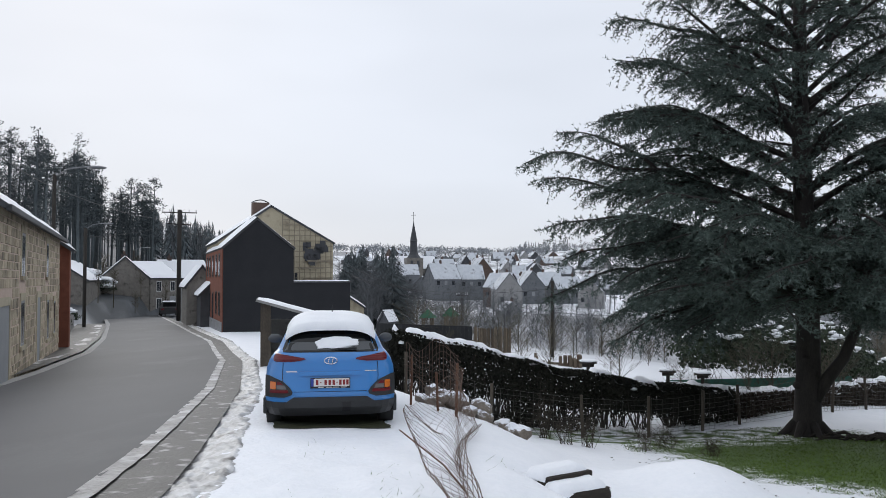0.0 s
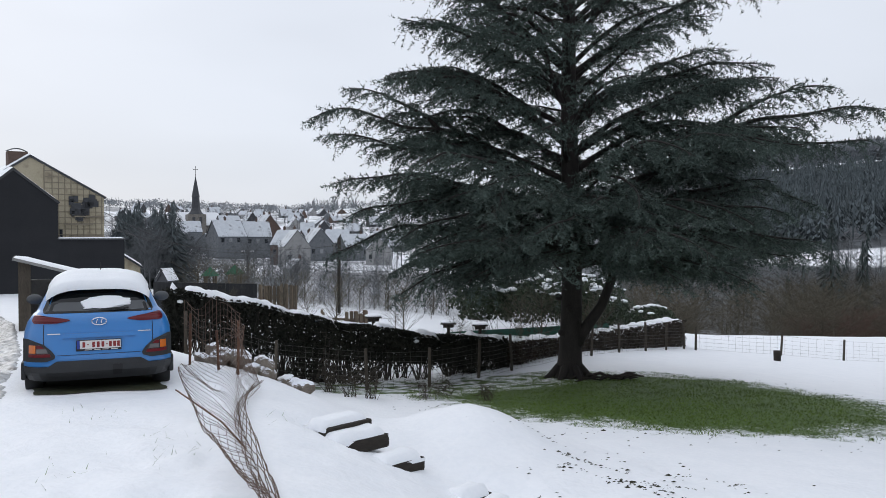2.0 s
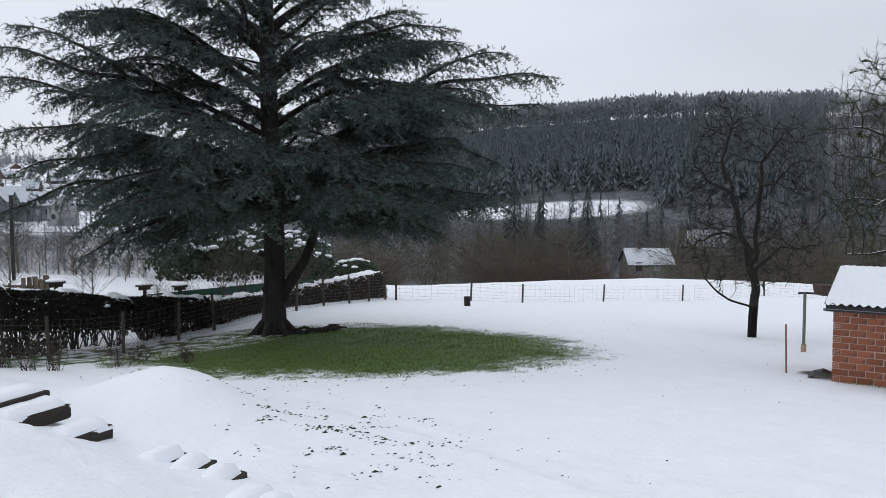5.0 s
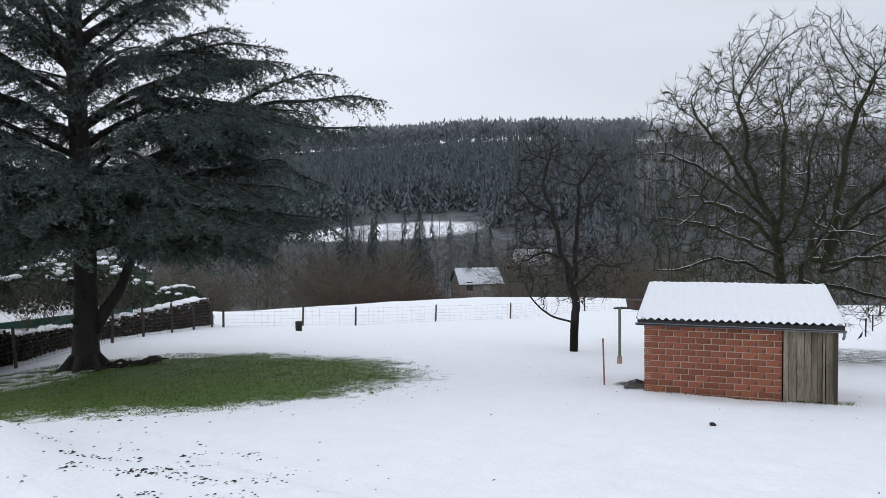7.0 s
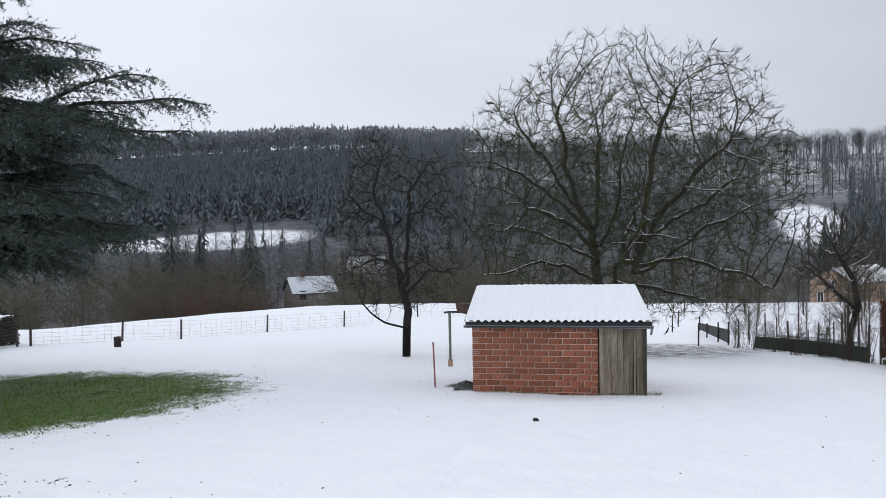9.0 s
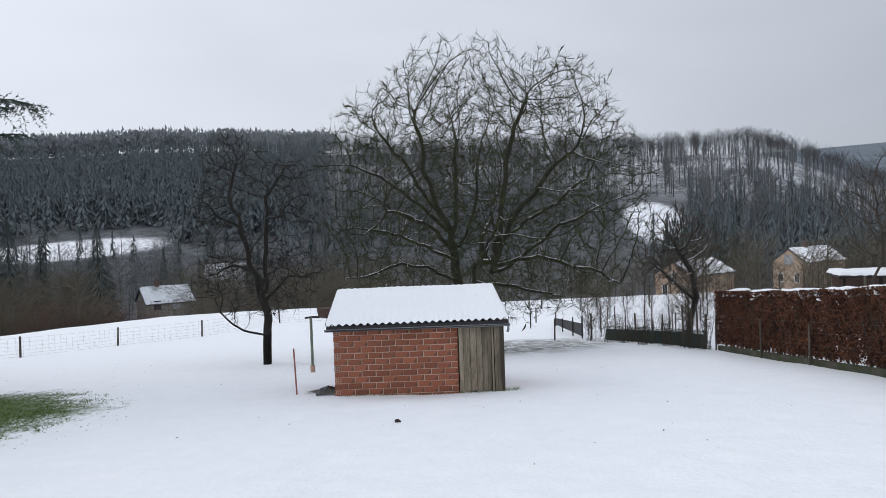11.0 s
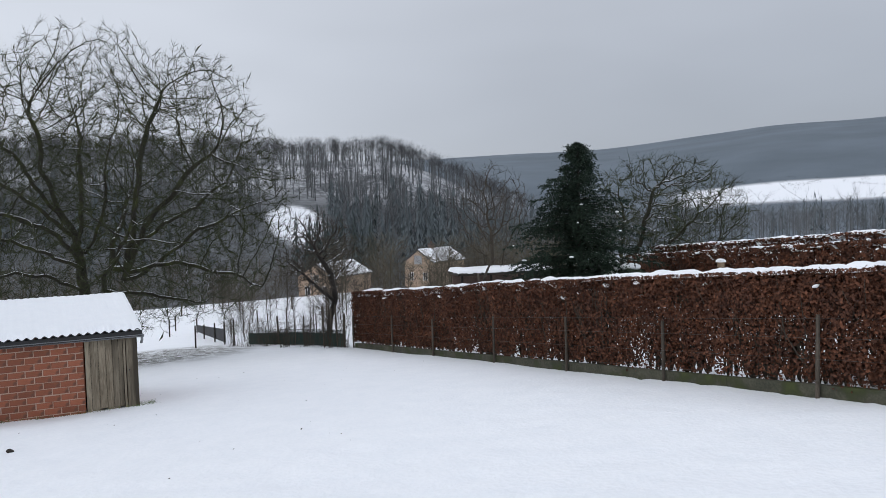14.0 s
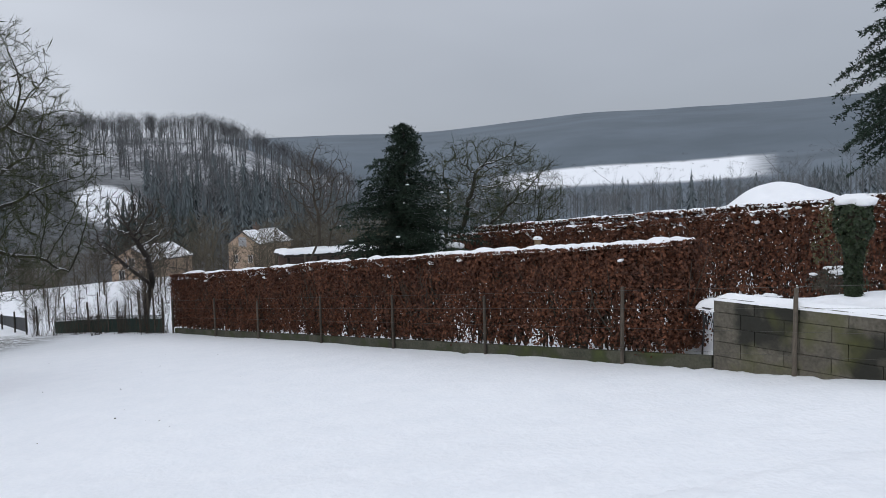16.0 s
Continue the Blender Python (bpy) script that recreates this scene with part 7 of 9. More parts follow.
frame_ob = part("batten_frame", boxed(4.2, 4.26, -0.03, 0.0, 3.0, gable_z(4.23) - 0.05), BATTEN, tall)
for k in range(9):
    x = 4.65 + 0.36 * k
    part("batten", boxed(x, x + 0.05, -0.025, 0.0, 2.4, gable_z(x) - 0.06), BATTEN, frame_ob)
for k in range(15):
    z = 2.5 + 0.36 * k
    xr = 7.65 if z < 5.6 else 7.7 - (z - 5.6) / 2.4 * 4.235 - 0.05
    if xr > 4.5:
        part("batten", boxed(4.26, xr, -0.045, -0.026, z, z + 0.04), BATTEN, frame_ob)
rnd = random.Random(12)
for k in range(46):
    a, r_ = rnd.uniform(0, 6.283), abs(rnd.gauss(0, 0.55))
    x, z = 6.35 + r_ * math.cos(a) * 1.15, 4.7 + r_ * math.sin(a) + 0.25 * math.cos(a)
    if z + 0.3 > gable_z(x + 0.2):
        continue
    part("slate", boxed(x, x + 0.32, -0.075 - 0.012 * (k % 3), -0.05 - 0.012 * (k % 3), z, z + 0.36), SLATE, tall)
for x, z, w in ((5.6, 3.1, 2.0), (5.3, 3.85, 1.7), (5.9, 4.35, 1.6)):
    part("loose_board", boxed(x, x + w, -0.14, -0.09, z, z + 0.09), BATTEN, tall)
opening(tall, 5.0, 2.0, 0.5, 1.6, "window", trim=False, frame_mat=SLATE)

# lean-to behind the car
lean = empty("lean_to", -5.35, 23.4, -0.95, 12, "open grey timber lean-to with a sloping snowy roof", "shelter")
part("post", boxed(0, 0.3, 0, 0.3, -0.4, 1.95, 0.01), POST, lean)
part("side_wall", hexa(bmesh.new(), [(0.0, 0.3, -0.4), (0.12, 0.3, -0.4), (0.12, 2.6, -0.4), (0, 2.6, -0.4), (0, 0.3, 1.9), (0.12, 0.3, 1.9), (0.12, 2.6, 1.9), (0, 2.6, 1.9)]), POST, lean)
part("back_wall", boxed(0.12, 2.6, 2.5, 2.6, -0.4, 1.3), CONCRETE, lean)
part("end_wall", boxed(1.15, 2.6, 0.05, 0.15, -0.4, 1.35), CONCRETE, lean)
roof_slab(lean, (-0.12, -0.2, 2.02), (-0.12, 2.7, 2.02), (2.7, 2.7, 1.22), (2.7, -0.2, 1.22), 0.07, 0.05, CONCRETE)

# farther houses along the road
house("stone_house", -35.4, 67.0, -1.9, 17, 5.0, 14.0, 3.5, 5.2, GREY_STONE, "grey stone cottage before the bend, snow on roof", gable_front=True, openings=(), chimneys=[(2.5, 2.2, 4.8, 5.9)], chimney_mat=DARK_BRICK)
house("stone_house", -34.6, 80.5, -2.2, 22, 4.6, 10.0, 4.0, 6.1, GREY_STONE, "stone house with snowy roof and brick chimney at the bend", gable_front=True, openings=(), chimneys=[(2.2, 1.0, 5.6, 6.5)], chimney_mat=DARK_BRICK)
h3 = house("pale_house", -30.2, 82.3, -2.2, 66, 4.2, 5.0, 4.0, 5.6, GREY_STONE, "grey two-storey house row beyond the bend", openings=[(1.2, 0.5, 0.8, 1.4, "window"), (3.2, 0.1, 0.9, 2.0, "door"), (1.2, 2.6, 0.7, 1.1, "window"), (3.2, 2.6, 0.7, 1.1, "window")], trim=False)
house("brown_house", -36.5, 104, -2.4, 30, 6.0, 8.0, 4.2, 6.6, DARK_BRICK, "brown house with a snow-streaked roof", snow=0.03, chimneys=[(1.5, 4, 6.0, 7.2)], chimney_mat=DARK_BRICK)
house("low_house", -18.9, 58.8, -1.7, g_turn, 2.2, 7, 2.9, 4.3, GREY_STONE, "narrow stone house with snowy roof beside the road", gable_front=True)
house("low_house", -16.9, 55.6, -1.7, g_turn, 2.0, 6, 2.3, 3.3, SLATE, "low dark garage with snowy roof", gable_front=True)
house("red_house", -15.75, 33.6, -1.3, 111.4, 0.75, 6.0, 4.2, 6.3, RED_WALL, "red brick house beside the road", openings=())
house("white_roofed_house", -9.3, 58.0, -2.5, 15, 3.6, 5.0, 2.0, 3.2, CREAM, "small pale house with a snowy roof", gable_front=True)
house("small_hut", -3.15, 46.0, -2.6, 60, 0.9, 0.7, 1.75, 2.3, SLATE, "little dark hut with a white roof", category="hut", over=0.08, snow=0.05)

# low garden wall and snowy shrubs on the far side of the road
gw = tagged(new("garden_wall"), "low grey roadside garden wall with snow", "wall", kind="structure")
for k in range(6):
    a, b = 35.0 + 3 * k, 38.0 + 3 * k - 0.05
    x0_, x1_ = road_left(a) - 2.3, road_left(b) - 2.3
    part("wall_panel", hexa(bmesh.new(), [(x0_, a, road_level(a) - 0.4), (x1_, b, road_level(b) - 0.4), (x1_ - 0.25, b, road_level(b) - 0.4), (x0_ - 0.25, a, road_level(a) - 0.4),
                                       (x0_, a, road_level(a) + 1.1), (x1_, b, road_level(b) + 1.0), (x1_ - 0.25, b, road_level(b) + 1.0), (x0_ - 0.25, a, road_level(a) + 1.1)], 0.02), CONCRETE, gw)


# ---- street things ----
def pole(name, x, y, z, top, label, arms=(), lamp=None, r=0.13, category="pole", mat=POLE_WOOD):
    p = empty(name, x, y, z, 0, label, category)
    h = top - z
    part("mast", pipe([(0, 0, -0.4), (0, 0, h * 0.5), (0.02, 0, h)], r, 8).mesh("mast", mat, True), None, p)
    for az, w, dz in arms:
        a = radians(az)
        d = Vector((math.sin(a), math.cos(a), 0))
        arm = part("crossarm", pipe([tuple(-d * w + Vector((0, 0, h - dz))), tuple(d * w + Vector((0, 0, h - dz)))], 0.05, 5).mesh("crossarm", mat), None, p)
        for s in (-0.95, -0.55, 0.55, 0.95):
            q = d * w * s + Vector((0, 0, h - dz + 0.05))
            part("insulator", pipe([tuple(q), tuple(q + Vector((0, 0, 0.22)))], 0.045, 6).mesh("insulator", WHITE_PAINT), None, arm)
    if lamp:
        az, ln, dz = lamp
        a = radians(az)
        d = Vector((math.sin(a), math.cos(a), 0))
        b = Vector((0, 0, h - dz))
        arm = part("lamp_arm", pipe([tuple(b), tuple(b + d * ln * 0.4 + Vector((0, 0, 0.35))), tuple(b + d * ln + Vector((0, 0, 0.45)))], 0.03, 5).mesh("lamp_arm", ZINC), None, p)
        e = b + d * ln + Vector((0, 0, 0.42))
        bm = bmesh.new()
        bmesh.ops.create_uvsphere(bm, u_segments=10, v_segments=6, radius=1, matrix=Matrix.LocRotScale(tuple(e + d * 0.25), Euler((0, 0, -a)), (0.12, 0.34, 0.07)))
        part("lamp_head", bm, ZINC, arm)
    return p


pole("utility_pole", -14.95, 30.5, -1.3, 5.7, "dark wooden utility pole with a street lamp arm", lamp=(75, 1.3, 0.1), r=0.075)
pole("utility_pole", -23.6, 71.2, -1.9, 7.9, "tall wooden utility pole with insulators on crossarms", arms=((70, 1.5, 0.25), (40, 1.2, 1.3)), r=0.19)
pole("utility_pole", -24.6, 54.7, -1.6, 5.2, "dark pole with a street lamp arm", lamp=(75, 1.2, 0.1), r=0.12)
pole("utility_pole", -34.4, 88.5, -2.2, 4.9, "dark pole with a street lamp arm", lamp=(75, 1.2, 0.1), r=0.12)
pole("utility_pole", 4.75, 34.7, -3.4, 1.55, "thin wooden line pole behind the gardens", r=0.075)
pole("utility_pole", 1.94, 80.0, -6.0, 0.3, "wooden line pole below the village", arms=((70, 0.6, 0.3),), r=0.14)


def cable(points, sag, r=0.012, label="black overhead cable sagging between poles"):
    pts = []
    for a, b in zip(points, points[1:]):
        a, b = Vector(a), Vector(b)
        for k in range(13):
            u = k / 12
            pts.append(tuple(a.lerp(b, u) - Vector((0, 0, sag * 4 * u * (1 - u)))))
    ob = new("overhead_cable", pipe(pts, r, 4).mesh("overhead_cable", BLACK_METAL))
    tagged(ob, label, "cable", "overhead cables")


cable([(-23.6, 71.2, 7.2), (-14.95, 30.5, 5.2), (-8.0, 8.0, 6.2), (-6.5, -6, 6.4)], 0.5)
cable([(-23.6, 71.2, 6.8), (-24.6, 54.7, 4.6)], 0.3)
cable([(-23.6, 71.2, 6.6), (-34.4, 88.5, 4.6)], 0.4)
cable([(-23.6, 71.2, 6.3), (-12.6, 53.0, 4.2)], 0.4)
cable([(-8.3, 57, 3.0), (1.94, 80, -0.2), (26, 98, -3.0)], 1.2, 0.02)
cable([(-8.3, 57, 3.5), (1.94, 80, 0.1), (26, 98, -2.6)], 1.0, 0.02)
cable([(-8.3, 57, 2.5), (4.75, 34.7, 1.2), (30, 36, 0.5)], 0.8, 0.008)

# parked dark car far down the road
far_car = empty("parked_car", -26.7, 78.0, -1.95, 22, "dark car parked by the far bend with snow on it", "car")
bm = bmesh.new()
for z0, z1, w0, w1, a, b in ((0.25, 0.85, 0.86, 0.84, 0, 4.1), (0.85, 1.42, 0.80, 0.62, 0.35, 2.9)):
    hexa(bm, [(-w0, a, z0), (w0, a, z0), (w0, b, z0), (-w0, b, z0), (-w1, a + (0.35 if z0 > 0.5 else 0), z1), (w1, a + (0.35 if z0 > 0.5 else 0), z1), (w1, b - (0.5 if z0 > 0.5 else 0), z1), (-w1, b - (0.5 if z0 > 0.5 else 0), z1)], 0.06)
part("body", bm, CLAD, far_car)
part("rear_window", boxed(-0.6, 0.6, 0.40, 0.46, 0.95, 1.32), GLASS_DARK, far_car)
for s in (-1, 1):
    part("tail_light", boxed(s * 0.66 - 0.12, s * 0.66 + 0.12, -0.02, 0.02, 0.62, 0.78, 0.01), RED_LAMP, far_car)
    for wy in (0.75, 3.2):
        w_ = Tubes()
        w_.tube([(s * 0.68, wy, 0.31), (s * 0.88, wy, 0.31)], [0.31, 0.31], 16)
        part("wheel", w_.mesh("wheel", RUBBER), None, far_car)
part("snow_cover", snow_lump(-0.6, 0.6, 0.75, 2.4, 1.42, 0.06, 3, cell=0.12), None, far_car)


# ---- gardens below the hedge ----
def board_fence(name, a, b, z0, z1, mat, n, label, gap=0.1, jag=0.0, lean=0.0):
    f = empty(name, a[0], a[1], z0, 0, label, "fence")
    rnd = random.Random(n)
    d = Vector((b[0] - a[0], b[1] - a[1], 0))
    ln = d.length
    ang = math.atan2(d.y, d.x)
    w = ln / n
    for k in range(n):
        x = k * w
        t = z1 - z0 + (b[2] - a[2]) * k / n + rnd.uniform(-jag, jag)
        p = part("board", boxed(x + w * gap / 2, x + w * (1 - gap / 2), -0.012 - 0.01 * (k % 2), 0.012, -0.6, t), mat, f)
        p.matrix_basis = Matrix.Rotation(ang, 4, "Z") @ Matrix.Rotation(radians(rnd.uniform(-lean, lean)), 4, "Y")
    part("rail", boxed(0, ln, 0.015, 0.06, (z1 - z0) * 0.7, (z1 - z0) * 0.7 + 0.08), mat, f).matrix_basis = Matrix.Rotation(ang, 4, "Z")
    return f


DARK_BOARD = material("black_stained_board", (0.014, 0.015, 0.017), (0.035, 0.036, 0.038), 0.5, 0.75, 0.2, 9, stretch=(1, 1, 0.2), per_object=0.3)
BROWN_BOARD = material("raw_slab_board", (0.10, 0.078, 0.055), (0.21, 0.165, 0.12), 0.3, 0.85, 0.3, 9, stretch=(1, 1, 0.2), per_object=0.35)
board_fence("board_fence", (-2.5, 29.9, 0), (1.08, 29.7, -0.12), -1.9, 0.0, DARK_BOARD, 26, "black-stained board fence behind the hedge", gap=0.015)
board_fence("board_fence", (1.12, 29.7, 0), (2.6, 30.8, -0.10), -1.95, -0.16, BROWN_BOARD, 19, "raw slab-wood fence beside the black boards", gap=0.14, jag=0.06, lean=2)
board_fence("pallet_fence", (3.5, 31.8, 0), (4.6, 31.4, -0.35), -2.6, -1.35, BROWN_BOARD, 6, "loose wooden pallets stacked as a fence", gap=0.5, jag=0.1, lean=6)
for k in range(5):
    s = board_fence("pallet_fence", (4.5 + 0.02 * k, 31.3 + 0.12 * k, 0), (5.5, 31.5 + 0.12 * k, 0.0), -2.6, -1.45, RUST if k % 2 else BROWN_BOARD, 5, "reddish boards stacked against the fence", gap=0.3, jag=0.08)


def tent(x, y, z, s):
    t = empty("play_tower", x, y, z, 15, "play tower with a small green pointed roof", "play tower")
    g = material("green_canvas", (0.012, 0.075, 0.04), (0.03, 0.12, 0.065), 0.4, 0.7, 0.1)
    bm = bmesh.new()
    bmesh.ops.create_cone(bm, cap_ends=True, segments=4, radius1=0.62 * s, radius2=0.03, depth=0.55 * s, matrix=Matrix.Translation((0, 0, 2.2)))
    part("roof", bm, g, t)
    for a in range(4):
        q = (0.4 * s * math.cos(a * 1.571 + 0.785), 0.4 * s * math.sin(a * 1.571 + 0.785))
        part("post", pipe([(q[0], q[1], 0), (q[0], q[1], 2.0)], 0.05, 5).mesh("post", BROWN_BOARD), None, t)
    part("platform", boxed(-0.5, 0.5, -0.5, 0.5, 1.2, 1.3), BROWN_BOARD, t)


tent(-0.76, 40.0, -2.28, 0.78)
tent(0.4, 40.0, -2.2, 0.82)


def bird_table(x, y, top):
    z = sheet_level(x, y) - 0.2
    b = empty("bird_table", x, y, z, 10, "wooden bird table with a snow-covered round roof", "bird table", "bird tables")
    part("post", pipe([(0, 0, 0), (0, 0, top - z - 0.12)], 0.06, 6).mesh("post", SLEEPER), None, b)
    bm = bmesh.new()
    bmesh.ops.create_cone(bm, cap_ends=True, segments=14, radius1=0.30, radius2=0.24, depth=0.07, matrix=Matrix.Translation((0, 0, top - z - 0.10)))
    part("roof", bm, SLEEPER, b)
    part("brace", boxed(-0.2, 0.2, -0.02, 0.02, top - z - 0.26, top - z - 0.13), SLEEPER, b)
    bm = bmesh.new()
    bmesh.ops.create_uvsphere(bm, u_segments=16, v_segments=8, radius=1, matrix=Matrix.LocRotScale((0, 0, top - z - 0.05), None, (0.30, 0.30, 0.06)))
    part("snow_cover", bm, SNOW_SOFT, b)


bird_table(4.81, 26.5, -1.02)
bird_table(7.56, 26.9, -1.36)
bird_table(8.79, 27.1, -1.48)

# plastic tunnel and little barn
POLY = material("green_polythene", (0.34, 0.42, 0.39), (0.50, 0.57, 0.54), 0.8, 0.35, 0.2, 5, snow=(0.35, 0.6))
tn = empty("poly_tunnel", 9.6, 46.5, -4.8, -12, "low polythene garden tunnel, greenish and dusted with snow", "tunnel")
t = Tubes()
for i in range(9):
    for k in range(13):
        a = math.pi * k / 12
        t.v.append((i * 0.5, 1.6 * math.cos(a), 1.5 * math.sin(a) + 0.04 * math.sin(i * 1.7)))
for i in range(8):
    for k in range(12):
        q = i * 13 + k
        t.f.append((q, q + 13, q + 14, q + 1))
part("cover", t.mesh("cover", POLY, True), None, tn)
for i in range(0, 9, 2):
    part("hoop", pipe([(i * 0.5, 1.62 * math.cos(math.pi * k / 12), 1.52 * math.sin(math.pi * k / 12)) for k in range(13)], 0.025, 4).mesh("hoop", ZINC), None, tn)
house("garden_barn", 11.45, 39.3, -4.4, -15, 1.95, 3.6, 1.1, 1.95, DARK_BRICK, "small dark wooden barn with a grey sheet roof", category="shed", gable_front=True, snow=0, roof_mat=ZINC)
net = part("green_netting", boxed(0, 7.5, 0, 0.01, 0, 0.9), material("green_net", (0.03, 0.12, 0.09), (0.07, 0.19, 0.14), 0.3, 0.8, 0.1))
net.matrix_world = pose(8.2, 29.5, -3.0, 0, 0, 8)
tagged(net, "green shade netting along the garden edge", "netting")


# ---- hut, gate and green fence at the end of the garden ----
GREEN_NET = material("dark_green_mesh", (0.012, 0.028, 0.022), (0.03, 0.055, 0.043), 0.3, 0.8, 0.1)
gf = tagged(new("mesh_fence"), "dark green mesh fence with many thin posts by the gate", "fence")
pts = [(35.6, 5.2), (34.0, 3.7), (32.4, 2.5), (30.8, 1.6), (29.2, 0.75)]
rnd = random.Random(2)
for i in range(4):
    a, b = pts[i], pts[i + 1]
    za, zb = sheet_level(*a) - 0.25, sheet_level(*b) - 0.25
    w = Tubes()
    a3, b3 = Vector((a[0], a[1], za - 0.05)), Vector((b[0], b[1], zb - 0.05))
    for k in range(34):
        q = a3.lerp(b3, k / 33)
        w.tube([q, q + Vector((0, 0, 0.92))], [0.009, 0.009], 3, False)
    for k in range(15):
        h = Vector((0, 0, 0.92 * k / 14))
        w.tube([a3 + h, b3 + h], [0.009, 0.009], 3, False)
    part("mesh_panel", w.mesh("mesh_panel", GREEN_NET), None, gf, "dark green plastic mesh")
    side = (b3 - a3).cross(Vector((0, 0, 1))).normalized() * 0.012
    corners = [a3 + side, b3 + side, b3 - side, a3 - side]
    part("screen_cloth", hexa(bmesh.new(), [c + Vector((0, 0, 0.02)) for c in corners] + [c + Vector((0, 0, 0.80)) for c in corners]), GREEN_NET, gf, "dark green screening cloth")
for k in range(13):
    u = k / 12 * 3.999
    i = int(u)
    x = pts[i][0] + (pts[i + 1][0] - pts[i][0]) * (u - i)
    y = pts[i][1] + (pts[i + 1][1] - pts[i][1]) * (u - i)
    z = sheet_level(x, y)
    h = rnd.uniform(0.9, 1.6)
    part("post", pipe([(x, y, z - 0.2), (x + rnd.uniform(-0.12, 0.12), y + rnd.uniform(-0.1, 0.1), z + h)], rnd.uniform(0.02, 0.04), 5).mesh("post", POST), None, gf)
gt = tagged(new("field_gate"), "grey low field gate between dark posts", "gate")
for a, b in (((44.0, 9.3), (37.4, 6.6)), ):
    za, zb = sheet_level(*a), sheet_level(*b)
    part("gate_panel", hexa(bmesh.new(), [(a[0], a[1], za + 0.1), (b[0], b[1], zb + 0.1), (b[0] + 0.03, b[1] - 0.05, zb + 0.1), (a[0] + 0.03, a[1] - 0.05, za + 0.1), (a[0], a[1], za + 0.45), (b[0], b[1], zb + 0.7), (b[0] + 0.03, b[1] - 0.05, zb + 0.7), (a[0] + 0.03, a[1] - 0.05, za + 0.45)]), DARK_BOARD, gt)
for (x, y, h) in ((44.0, 9.3, 1.3), (41.5, 8.4, 1.2), (39.2, 7.4, 1.5), (37.4, 6.6, 1.7), (36.4, 6.0, 1.9), (43.0, 10.5, 1.5), (45.5, 10.8, 1.4), (36.0, 7.6, 1.6)):
    z = sheet_level(x, y)
    part("post", pipe([(x, y, z - 0.2), (x + 0.06, y, z + h * 0.62)], 0.035, 6).mesh("post", SLEEPER), None, gt)

# flat-roofed shelter and garden shrubs beyond the hedge
fl = empty("flat_roofed_shelter", 42.0, -4.9, -4.4, -82, "low dark shelter with a thick snowy flat roof", "shelter")
part("back", boxed(0, 5.0, 1.8, 1.9, -0.6, 2.4), DARK_BRICK, fl)
for x in (0.1, 1.7, 3.3, 4.9):
    part("post", boxed(x - 0.06, x + 0.06, 0, 0.12, -0.6, 2.4), SLEEPER, fl)
part("roof", boxed(-0.2, 5.2, -0.3, 2.1, 2.4, 2.55, 0.02), SLEEPER, fl)
part("snow_cover", snow_lump(-0.2, 5.2, -0.3, 2.1, 2.55, 0.17, 3, cell=0.12), None, fl)

# houses in the valley to the east
house("ochre_house", 99.7, 9.2, -9.3, 237, 5.5, 8.0, 2.9, 4.35, PINK_RENDER, "small ochre stone house with a snowy roof", gable_front=True, openings=[(2.8, 2.2, 0.8, 1.0, "window"), (1.4, 0.6, 0.8, 1.2, "window"), (4.0, 0.6, 0.8, 1.2, "window")], trim=False, foot=4)
house("stone_villa", 100.1, -4.05, -8.2, 227, 4.5, 6.5, 3.2, 4.6, PINK_RENDER, "stone house with a wooden gable and snowy roof", gable_front=True, openings=[(2.2, 2.9, 1.2, 1.1, "door"), (1.1, 0.9, 0.7, 1.0, "window"), (3.3, 0.9, 0.7, 1.0, "window")], trim=False, chimneys=[(2.25, 2.6, 4.2, 5.4)], foot=4, chimney_mat=DARK_BRICK)


